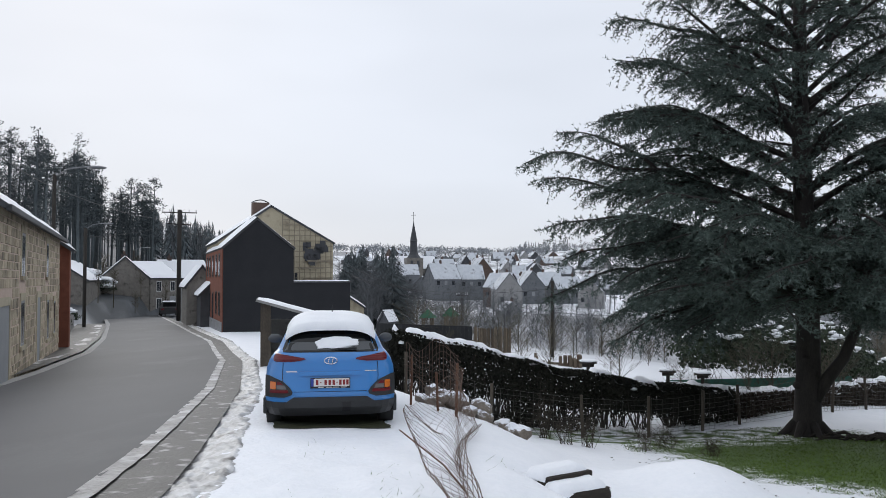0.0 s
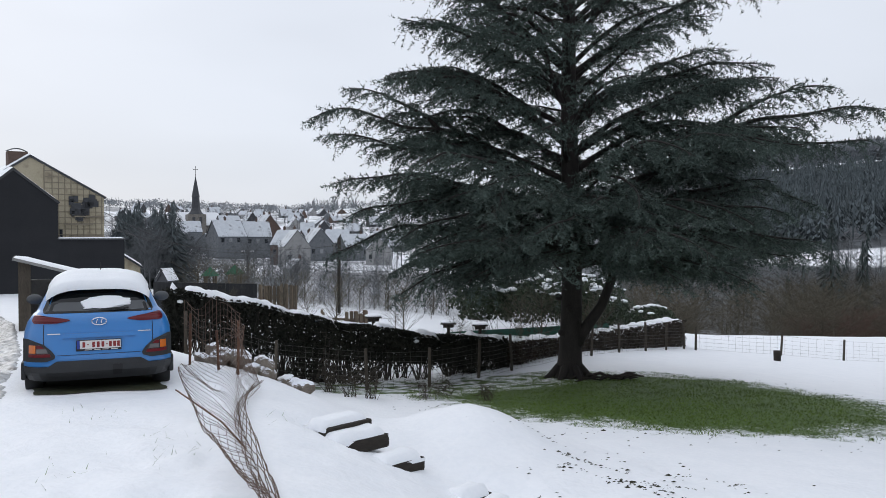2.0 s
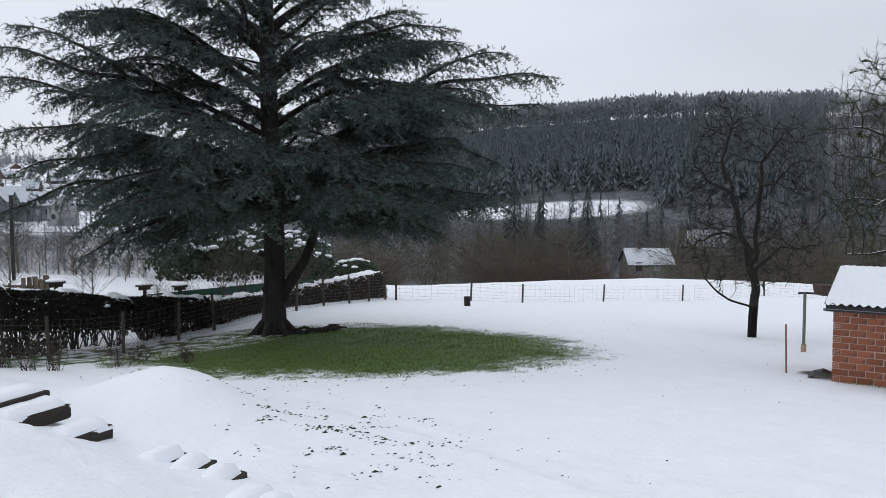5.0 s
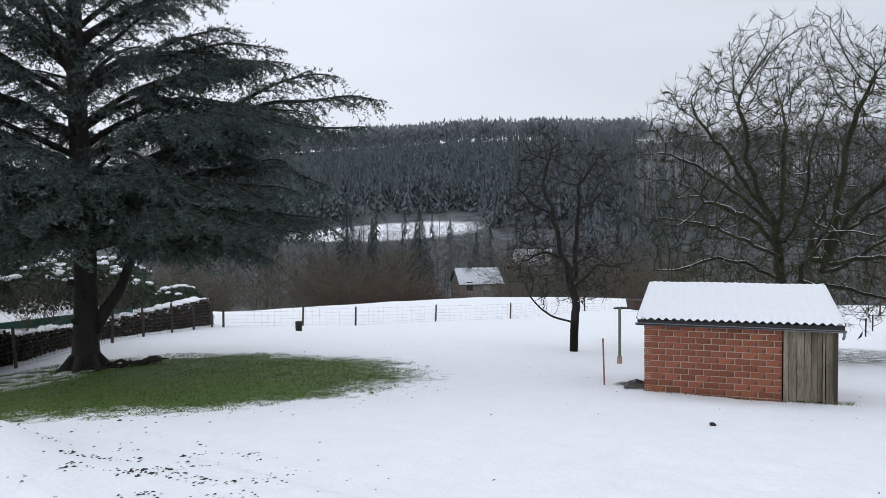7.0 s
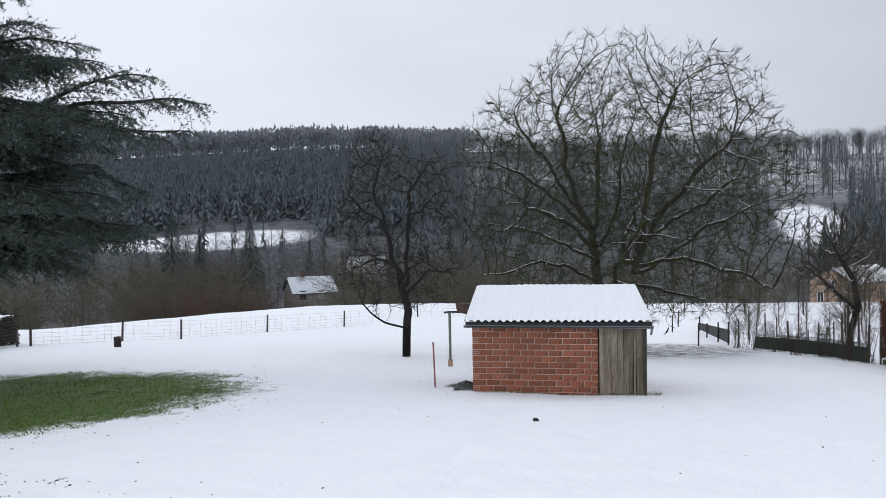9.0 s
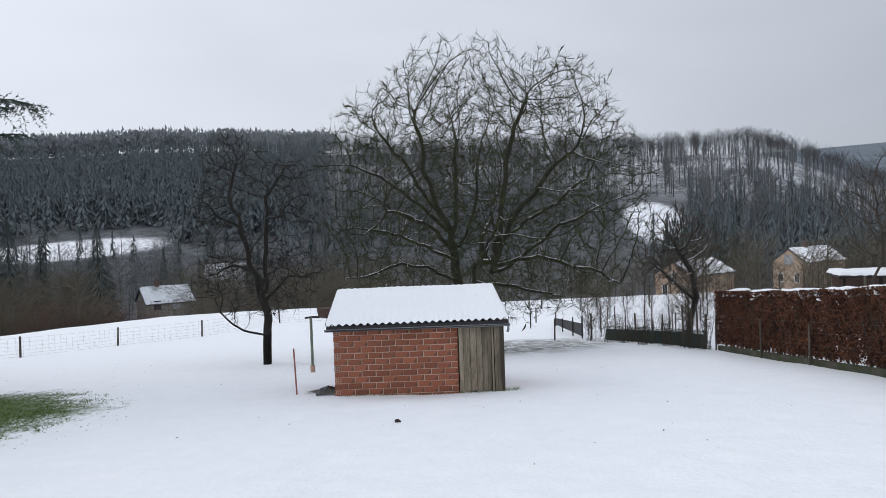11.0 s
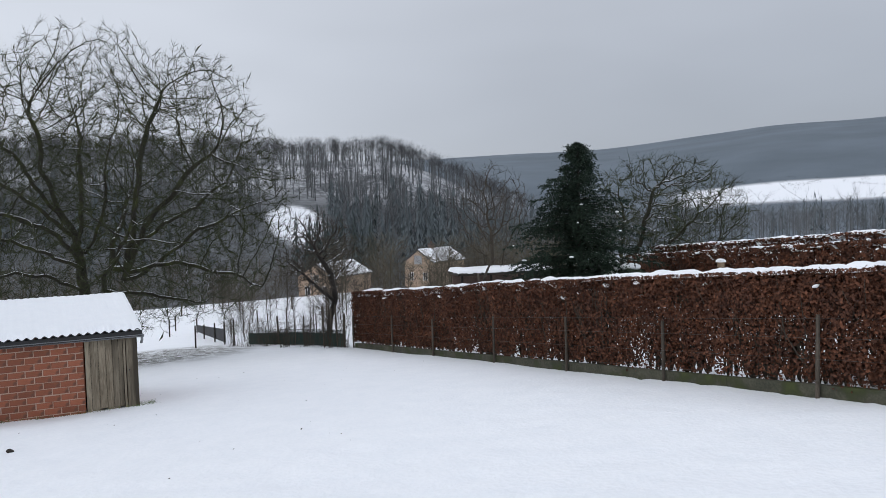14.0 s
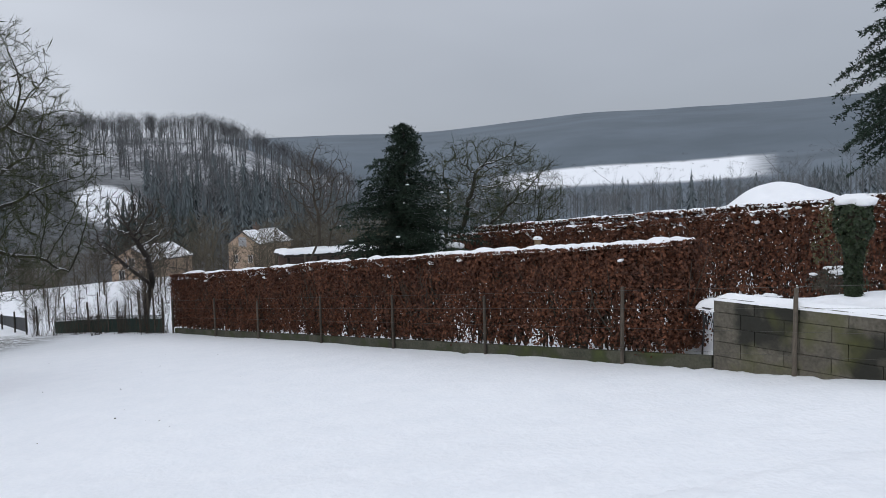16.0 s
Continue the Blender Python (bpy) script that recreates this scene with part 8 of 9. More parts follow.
# ---- church and village ----
def build_church():
    x, y = -11.0, 300.0
    z = 0.5
    c = empty("church", x, y, z, 12, "grey stone village church with a tall slate spire", "church")
    bm = boxed(-3.1, 3.1, -3.1, 3.1, -6, 9.0)
    tower = part("tower", bm, GREY_STONE, c)
    prof = [(8.6, 3.3), (9.2, 2.7), (10.2, 1.9), (11.2, 1.5), (15.2, 1.3), (15.4, 1.55), (15.8, 1.35), (22.6, 0.1)]
    t = Tubes()
    for q, (zz, r) in enumerate(prof):
        for k in range(8):
            a = math.pi / 4 * k + math.pi / 8
            t.v.append((r * math.cos(a), r * math.sin(a), zz))
    for q in range(len(prof) - 1):
        for k in range(8):
            t.f.append((q * 8 + k, q * 8 + (k + 1) % 8, q * 8 + 8 + (k + 1) % 8, q * 8 + 8 + k))
    spire = part("spire", t.mesh("spire", SLATE), None, c, "dark slate spire")
    part("cross", pipe([(0, 0, 22.4), (0, 0, 26.4)], 0.09, 5).mesh("cross", BLACK_METAL), None, spire)
    part("cross_arm", pipe([(-0.9, 0, 25.2), (0.9, 0, 25.2)], 0.08, 5).mesh("cross_arm", BLACK_METAL), None, spire)
    nave = part("nave", hexa(bmesh.new(), [(-9, 1, -6), (9.0, 1, -6), (9.0, 12, -6), (-9, 12, -6), (-9, 1, 5), (9, 1, 5), (9, 12, 5), (-9, 12, 5)]), GREY_STONE, c)
    roof_slab(c, (-9.5, 0.4, 5.0), (9.5, 0.4, 5.0), (9.5, 6.5, 9.8), (-9.5, 6.5, 9.8), 0.3, 0.25)
    roof_slab(c, (9.5, 12.6, 5.0), (-9.5, 12.6, 5.0), (-9.5, 6.5, 9.8), (9.5, 6.5, 9.8), 0.3, 0.25)
    for k in range(5):
        part("window", boxed(-8 + 3.6 * k, -6.8 + 3.6 * k, 0.9, 1.0, 0.5, 3.6), PANE, nave)
    for s in (-1, 1):
        part("louvre", boxed(s * 1.2 - 0.5, s * 1.2 + 0.5, -3.2, -3.1, 5.5, 8.0), SLATE, tower)


build_church()


def village_house(x, y, turn, L, D, eaves, ridge, wall, label, rnd, gable=None, z=None, snow=0.16):
    z = ground_level(x, y) - 0.3 if z is None else z
    g = rnd.random() < 0.5 if gable is None else gable
    ops = []
    for k in range(int(L // 2.4)):
        ops.append((1.3 + 2.4 * k, 0.9, 0.9, 1.2, "window" if k != 1 else "door"))
        if eaves > 4.4:
            ops.append((1.3 + 2.4 * k, 3.2, 0.85, 1.1, "window"))
    ch = [(L * rnd.uniform(0.2, 0.8), D * 0.5, ridge - 0.6, ridge + 1.1)] if not g else [(L * 0.5 + 0.4, D * rnd.uniform(0.2, 0.7), ridge - 0.6, ridge + 1.0)]
    return house("village_house", x, y, z, turn, L, D, eaves, ridge, wall, label, group="village houses", gable_front=g, openings=ops, chimneys=ch, snow=snow, trim=False, foot=5, frame_mat=PANE, chimney_mat=DARK_BRICK, snow_mat=ROOF_SNOW)


# grey wall stone tinted blue, standing in for haze over the village
VILLAGE_STONE = material("hazed_village_stone", (0.12, 0.128, 0.138), (0.205, 0.218, 0.232), 0.6, 0.85, 0.4, 8, stain=(0.085, 0.09, 0.098), stain_size=0.8)
# roof snow with slate-grey patches, its white dulled by painted distance haze
ROOF_SNOW = material("hazed_roof_snow", (0.50, 0.53, 0.57), (0.68, 0.705, 0.74), 1.2, 0.7, 0.2, 6, stain=(0.26, 0.275, 0.295), stain_size=2.2, stain_at=(0.56, 0.66))
rnd = random.Random(44)
WALLS = [VILLAGE_STONE, PALE_RENDER, SLATE, VILLAGE_STONE, PALE_RENDER, DARK_BRICK]
# the houses that stand out: compass degrees, distance, floor height, turn, length, depth, eaves, ridge, wall, gable
for az, r, z, turn, L, D, ev, rg, wl_, gb in (
        (-0.6, 232, -1.0, 25, 11, 9, 3.2, 8.0, VILLAGE_STONE, False), (1.2, 240, -1.4, 10, 10, 9, 3.6, 8.2, VILLAGE_STONE, False), (3.9, 205, -5.2, 8, 8.5, 9, 5.2, 9.4, PALE_RENDER, True),
        (2.9, 215, -4.0, -35, 9, 8, 4.2, 8.0, DARK_BRICK, False), (5.6, 226, -4.2, 12, 9, 8, 4.8, 9.0, VILLAGE_STONE, True), (6.6, 236, -4.0, -20, 9, 8, 4.4, 8.4, PALE_RENDER, False),
        (4.3, 176, -7.4, 15, 5.6, 5.5, 2.4, 4.3, PALE_RENDER, True), (2.2, 262, 0.5, 20, 9, 8, 4.5, 9.0, DARK_BRICK, True), (-3.6, 275, -0.5, 12, 12, 8, 4.5, 8.0, VILLAGE_STONE, False),
        (-4.8, 258, -1.0, -25, 9, 8, 4.5, 8.0, VILLAGE_STONE, True), (8.2, 228, -4.6, 15, 10, 8, 4.0, 7.5, VILLAGE_STONE, False), (9.6, 215, -5.5, -10, 9, 8, 4.0, 7.5, PALE_RENDER, True), (-0.4, 300, 2, 20, 10, 8, 4.5, 8, PALE_RENDER, False)):
    village_house(r * math.sin(radians(az)), r * math.cos(radians(az)), turn, L * 0.78, D * 0.92, ev * 0.80, rg * 0.88, wl_, "grey village house with a steep snowy roof and chimney", rnd, gb, z)
placed = []
for k in range(700):
    az, r = rnd.uniform(-6.5, 13), rnd.uniform(250, 560)
    x, y = r * math.sin(radians(az)), r * math.cos(radians(az))
    if any(math.hypot(x - a, y - b) < 15 for a, b in placed) or math.hypot(x + 11, y - 300) < 18:
        continue
    placed.append((x, y))
    if len(placed) > 66:
        break
    L, D = rnd.uniform(5, 7.5), rnd.uniform(5, 7)
    village_house(x, y, rnd.choice([0, 90, 20, 110, -30, 60]) + rnd.uniform(-10, 10), L, D, rnd.uniform(2.2, 3.6), rnd.uniform(5.2, 7.2), rnd.choice(WALLS), "village house with a snowy pitched roof", rnd)
# scattered roofs across the valley
for az, r, turn, L, D in ((53.0, 150, 40, 7, 7), (17, 150, 20, 9, 8), (21, 170, 20, 10, 8)):
    village_house(r * math.sin(radians(az)), r * math.cos(radians(az)), -az + rnd.uniform(-25, 25), L, D, 2.6, 5.2, rnd.choice(WALLS), "low valley building with a broad snowy roof", rnd, False)

village_house(108 * math.sin(radians(49.3)), 108 * math.cos(radians(49.3)), -49.3 + 12, 6.0, 6.5, 1.7, 3.5, GREY_STONE, "low grey barn with a broad snowy roof below the field", rnd, False, -10.1)


# ---- woods and single trees ----
# pine green raised towards grey to carry the haze over the slope
PINE = material("pine_crowns", (0.062, 0.074, 0.079), (0.118, 0.136, 0.143), 3, 0.85, 0, 6, per_island=0.4, spec=0.15)
# spruce green lightened to blue-grey: distance haze is in the colour
SPRUCE_FAR = material("hazed_spruce_crowns", (0.100, 0.120, 0.128), (0.145, 0.168, 0.178), 6, 0.85, 0, 6, per_island=0.16, spec=0.1)
# far twigs paler and bluer than bark, with haze mixed into the colour
BARE_FAR = material("hazed_bare_twigs", (0.096, 0.101, 0.106), (0.165, 0.171, 0.178), 8, 0.9, 0, 5, per_island=0.25, spec=0.1)
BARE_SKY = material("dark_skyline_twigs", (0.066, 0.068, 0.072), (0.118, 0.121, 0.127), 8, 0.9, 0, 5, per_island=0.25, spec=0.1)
BARE_BROWN = material("brown_willow_twigs", (0.066, 0.061, 0.047), (0.140, 0.124, 0.094), 5, 0.9, 0, 5, per_island=0.3, spec=0.1)
# both ridge greys are dark trees with heavy distance haze painted in
BARE_RIDGE = material("hazed_ridge_twigs", (0.23, 0.245, 0.26), (0.32, 0.335, 0.35), 20, 0.9, 0, 5, per_island=0.2, spec=0.1)
BARE_HAZE = material("hazed_ridge_trees", (0.19, 0.205, 0.22), (0.29, 0.305, 0.325), 20, 0.9, 0, 5, per_island=0.2, spec=0.1)


def conifer_into(t, rnd, x, y, z, h, w, n=70, bare=0.12, dense_top=1.0):
    """A conifer of many drooping branch blades round a stem."""
    t.tube([(x, y, z - 1), (x, y, z + h * 0.6), (x, y, z + h)], [0.02 * h, 0.012 * h, 0.01], 3, False)
    fine = min(1.0, (60 / n) ** 0.5)
    for k in range(n):
        u = bare + (1 - bare) * (k + rnd.random()) / n
        r = w * (1 - u) ** 0.85 * rnd.uniform(0.5, 1.1) + 0.08
        a = rnd.uniform(0, 6.283)
        c, s = math.cos(a), math.sin(a)
        zz = z + h * u
        ww = (r * rnd.uniform(0.12, 0.28) + 0.04) * fine
        up = h * rnd.uniform(0.05, 0.11) * fine ** 0.6
        b = len(t.v)
        t.v += [(x + c * r * 0.4, y + s * r * 0.4, zz + up), (x + c * r * 0.9 - s * ww, y + s * r * 0.9 + c * ww, zz), (x + c * r * 1.12, y + s * r * 1.12, zz - up * 0.55), (x + c * r * 0.9 + s * ww, y + s * r * 0.9 - c * ww, zz)]
        t.f.append((b, b + 1, b + 2, b + 3))


def pine_into(t, rnd, x, y, z, h, n=120):
    """A tall pine: a bare stem with ragged cushions of needles in its upper half."""
    lean = rnd.uniform(-0.5, 0.5)
    t.tube([(x, y, z - 1), (x + lean * 0.4, y, z + h * 0.55), (x + lean, y, z + h * 0.97)], [0.19, 0.13, 0.03], 4, False)
    turn = rnd.uniform(0, 6.283)
    for k in range(int(n / 7)):
        u = 0.36 + 0.63 * rnd.random() ** 0.8
        g = rnd.uniform(0, 6.283)
        r = h * 0.20 * (1.06 - u) ** 0.62 * rnd.uniform(0.45, 1.1) * (1 + 0.35 * noise.noise(Vector((math.cos(g + turn), math.sin(g + turn), u * 5))))
        d = Vector((math.cos(g), math.sin(g), rnd.uniform(0.0, 0.45)))
        o = Vector((x + lean * u, y, z + h * u))
        t.face(o - Vector((0, 0, 0.04)), o + Vector((0, 0, 0.04)), o + d * r)
        for j in range(24):
            v = rnd.uniform(0.25, 1.05)
            p = o + d * r * v + Vector((rnd.gauss(0, 0.28), rnd.gauss(0, 0.28), rnd.gauss(0.05, 0.16)))
            e = Vector((d.x * 0.6 + rnd.gauss(0, 0.6), d.y * 0.6 + rnd.gauss(0, 0.6), rnd.gauss(0.25, 0.4))).normalized() * rnd.uniform(0.16, 0.34)
            q = e.cross(Vector((rnd.gauss(0, 1), rnd.gauss(0, 1), rnd.gauss(0, 1)))).normalized() * rnd.uniform(0.04, 0.085)
            t.face(p - q, p + q, p + e)


def bare_into(t, rnd, x, y, z, h, w, n=46, thick=1.0, low=0.3, rise=(0.55, 1.5)):
    """A far bare tree: stem, limbs and a brush of fine twigs, each a thin blade."""
    t.tube([(x, y, z - 1), (x, y, z + h * 0.45), (x + rnd.uniform(-0.4, 0.4), y, z + h * 0.8)], [0.016 * h * thick, 0.011 * h * thick, 0.01], 3, False)
    for k in range(n):
        u = rnd.uniform(low, 0.8)
        a = rnd.uniform(0, 6.283)
        p = Vector((x, y, z + h * u))
        up = rnd.uniform(*rise)
        d = Vector((math.cos(a), math.sin(a), up)).normalized()
        ln = min(w * rnd.uniform(0.7, 1.25), h * (1.02 - u) / max(0.3, d.z) * rnd.uniform(0.75, 1.0))
        e = p + d * ln
        s = d.cross(Vector((rnd.gauss(0, 1), rnd.gauss(0, 1), rnd.gauss(0, 1)))).normalized()
        b = 0.0045 * h * thick
        t.face(p - s * b, p + s * b, e)
        for j in range(3):
            q = p + d * ln * rnd.uniform(0.35, 0.9)
            d2 = (d + Vector((rnd.gauss(0, 0.6), rnd.gauss(0, 0.6), rnd.gauss(0, 0.45)))).normalized()
            s2 = d2.cross(Vector((rnd.gauss(0, 1), rnd.gauss(0, 1), rnd.gauss(0, 1)))).normalized()
            t.face(q - s2 * b * 0.7, q + s2 * b * 0.7, q + d2 * ln * rnd.uniform(0.25, 0.5))


def clump_into(t, rnd, x, y, z, h, w, n=26):
    """A bare tree far off on a ridge: a loose rounded brush of short blades."""
    for k in range(n):
        a, q, r = rnd.uniform(0, 6.283), rnd.uniform(-0.75, 1.0), rnd.uniform(0.35, 1.0)
        s = math.sqrt(max(0.05, 1 - q * q)) * r
        p = Vector((x + w * s * math.cos(a), y + w * s * math.sin(a), z + h * (0.5 + 0.46 * q * r)))
        d = Vector((math.cos(a) * s, math.sin(a) * s, q + rnd.uniform(0.2, 0.9))).normalized() * h * rnd.uniform(0.08, 0.2)
        e = d.cross(Vector((rnd.gauss(0, 1), rnd.gauss(0, 1), rnd.gauss(0, 1)))).normalized() * h * rnd.uniform(0.03, 0.07)
        t.face(p - e, p + e, p + d)


def wood(name, label, mat, seed, count, az, r, height, kind, **k):
    """A stand of trees over a sector of the slopes, joined as one."""
    rnd = random.Random(seed)
    t = Tubes()
    keep = k.pop("keep", None)
    spread = k.pop("spread", 0.2)
    i = 0
    while i < count:
        a, d = rnd.uniform(*az), rnd.uniform(r[0] ** 0.5, r[1] ** 0.5) ** 2
        x, y = d * math.sin(radians(a)), d * math.cos(radians(a))
        i += 1
        if keep and not keep(x, y, a, d, rnd):
            continue
        z = ground_level(x, y) if d < 1500 else far_level(x, y)
        h = rnd.uniform(*height)
        if kind == "conifer":
            conifer_into(t, rnd, x, y, z, h, h * spread * rnd.uniform(0.8, 1.2), **k)
        elif kind == "clump":
            clump_into(t, rnd, x, y, z, h, h * spread * rnd.uniform(0.8, 1.3), **k)
        elif kind == "pine":
            pine_into(t, rnd, x, y, z, h, **k)
        else:
            bare_into(t, rnd, x, y, z, h, h * spread * rnd.uniform(0.8, 1.3), **k)
    return tagged(new(name, t.mesh(name, mat)), label, "wood", kind="stuff")


# pines above the road
wood("pine_wood", "tall dark pines on the slope above the road", PINE, 1, 66, (-34, -24), (85, 125), (12.5, 15.5), "pine", n=240)
wood("pine_wood", "dark pines stepping down towards the bend", PINE, 2, 38, (-25.5, -20.0), (105, 150), (9.5, 14), "pine", n=220)
wood("conifer_wood", "dusky conifers behind the roadside houses", SPRUCE_FAR, 3, 110, (-20.5, -9), (150, 330), (8, 12), "conifer", n=150)
wood("bare_wood", "grey bare trees behind the roadside houses", BARE_FAR, 4, 170, (-34, -10), (130, 330), (8, 12), "bare")
wood("bare_wood", "bare bushes by the roadside houses", BARE_BROWN, 5, 22, (-24, -19), (75, 130), (2, 4), "bare")
# dark trees below the church
# their needles are greyed by haze painted into the base colour
wood("conifer_wood", "dark evergreens between road and village", material("hazed_evergreens", (0.075, 0.092, 0.098), (0.125, 0.146, 0.152), 4, 0.85, 0, 6, per_island=0.3), 6, 22, (-7.0, -3.4), (112, 150), (10, 12.5), "conifer", n=900, spread=0.34, bare=0.02)
wood("bare_wood", "bare trees between road and village", BARE_FAR, 7, 30, (-8, 0), (100, 170), (6, 9.5), "bare", n=110, spread=0.4, thick=0.8, low=0.12)
wood("bare_wood", "bare scrub in the valley gardens", BARE_FAR, 8, 130, (-2.5, 23), (55, 165), (1.5, 5.5), "bare", n=90, thick=0.6, low=0.02, spread=0.5)
wood("bare_wood", "bare trees among the village houses", BARE_FAR, 9, 330, (-8, 16), (180, 560), (4, 9), "bare", n=34, keep=lambda x, y, a, d, rnd: not (-4.2 < a < 0.3 and d < 300))
wood("bare_wood", "haze-grey trees along the ridge above the village", BARE_HAZE, 10, 620, (-9, 17), (560, 760), (4, 9), "clump", n=34, spread=0.55, keep=lambda x, y, a, d, rnd: not (7.5 < a < 14 and d < 690))
wood("conifer_wood", "haze-grey conifers on the ridge above the village", BARE_HAZE, 24, 40, (5.5, 9), (690, 760), (8, 13), "conifer", n=50, spread=0.32)
wood("bramble_scrub", "bare brambles and shrubs in the gardens behind the hedge", BARE_BROWN, 31, 42, (-2, 27), (27, 58), (0.8, 2.2), "bare", n=70, thick=0.9, low=0.0, spread=0.55)
wood("bramble_scrub", "bare shrubs and saplings beyond the mesh fence", TWIG, 32, 60, (79, 97), (35, 62), (1.4, 3.4), "bare", n=60, thick=0.8, low=0.05, spread=0.35)
wood("bramble_scrub", "tall bare shrubs and young trees in the valley gardens", BARE_BROWN, 33, 46, (87, 106), (47, 61), (2.4, 5.0), "bare", n=80, thick=0.7, low=0.03, spread=0.42, rise=(0.2, 1.5))
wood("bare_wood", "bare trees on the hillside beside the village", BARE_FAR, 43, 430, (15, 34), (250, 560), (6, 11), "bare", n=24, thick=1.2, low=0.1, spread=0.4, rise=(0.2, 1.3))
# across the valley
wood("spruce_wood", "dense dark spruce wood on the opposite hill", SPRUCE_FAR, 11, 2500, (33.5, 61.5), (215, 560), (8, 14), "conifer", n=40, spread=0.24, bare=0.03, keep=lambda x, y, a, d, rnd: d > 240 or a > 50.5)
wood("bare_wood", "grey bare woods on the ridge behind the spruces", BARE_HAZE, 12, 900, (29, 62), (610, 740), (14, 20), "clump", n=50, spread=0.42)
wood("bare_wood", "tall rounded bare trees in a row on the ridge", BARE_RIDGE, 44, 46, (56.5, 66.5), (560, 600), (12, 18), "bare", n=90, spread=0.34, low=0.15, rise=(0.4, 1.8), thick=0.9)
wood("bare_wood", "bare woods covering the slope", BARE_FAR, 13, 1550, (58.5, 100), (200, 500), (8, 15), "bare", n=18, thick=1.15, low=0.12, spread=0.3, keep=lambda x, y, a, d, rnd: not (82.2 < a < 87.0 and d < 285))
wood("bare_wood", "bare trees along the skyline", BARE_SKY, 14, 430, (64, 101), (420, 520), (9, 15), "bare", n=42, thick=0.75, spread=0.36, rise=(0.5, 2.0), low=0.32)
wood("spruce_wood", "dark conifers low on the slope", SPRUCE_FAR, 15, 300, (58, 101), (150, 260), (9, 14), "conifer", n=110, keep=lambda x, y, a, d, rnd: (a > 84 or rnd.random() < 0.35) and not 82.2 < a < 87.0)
wood("willow_scrub", "brown leafless willows along the valley", BARE_BROWN, 16, 300, (28.5, 63), (84, 125), (2.5, 9.5), "bare", n=80, low=0.02, spread=0.55, thick=0.6, rise=(0.05, 1.3), keep=lambda x, y, a, d, rnd: noise.noise(Vector((x * 0.045, y * 0.045, 2))) > -0.4 and not (47 < a < 51.5 and d < 125))
wood("russet_scrub", "russet bare bushes below the field", material("russet_twigs", (0.085, 0.052, 0.043), (0.150, 0.098, 0.080), 5, 0.9, 0, 5, per_island=0.3, spec=0.1), 45, 40, (38, 50), (86, 104), (3.5, 6.5), "bare", n=110, low=0.02, spread=0.5, thick=0.5, rise=(0.1, 1.4))
wood("willow_scrub", "brown scrub beyond the field", BARE_BROWN, 17, 300, (58, 104), (84, 160), (3.0, 8), "bare", n=56, low=0.02, spread=0.5, thick=0.6, rise=(0.05, 1.3), keep=lambda x, y, a, d, rnd: not (83.5 < a < 97 and d < 115))
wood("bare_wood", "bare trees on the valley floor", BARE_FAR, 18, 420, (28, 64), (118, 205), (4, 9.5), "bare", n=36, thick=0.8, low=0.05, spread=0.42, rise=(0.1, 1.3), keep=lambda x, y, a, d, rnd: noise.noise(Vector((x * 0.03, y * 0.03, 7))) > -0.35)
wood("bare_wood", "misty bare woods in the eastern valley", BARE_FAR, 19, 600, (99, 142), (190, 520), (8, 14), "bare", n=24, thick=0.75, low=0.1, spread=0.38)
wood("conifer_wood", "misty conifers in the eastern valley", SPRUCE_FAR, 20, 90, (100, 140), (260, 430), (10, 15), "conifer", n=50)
wood("hedgerow", "dark hedgerow bushes in the far snowfield", BARE_FAR, 21, 90, (104, 134), (900, 1250), (3, 7), "clump", n=30, spread=0.9)


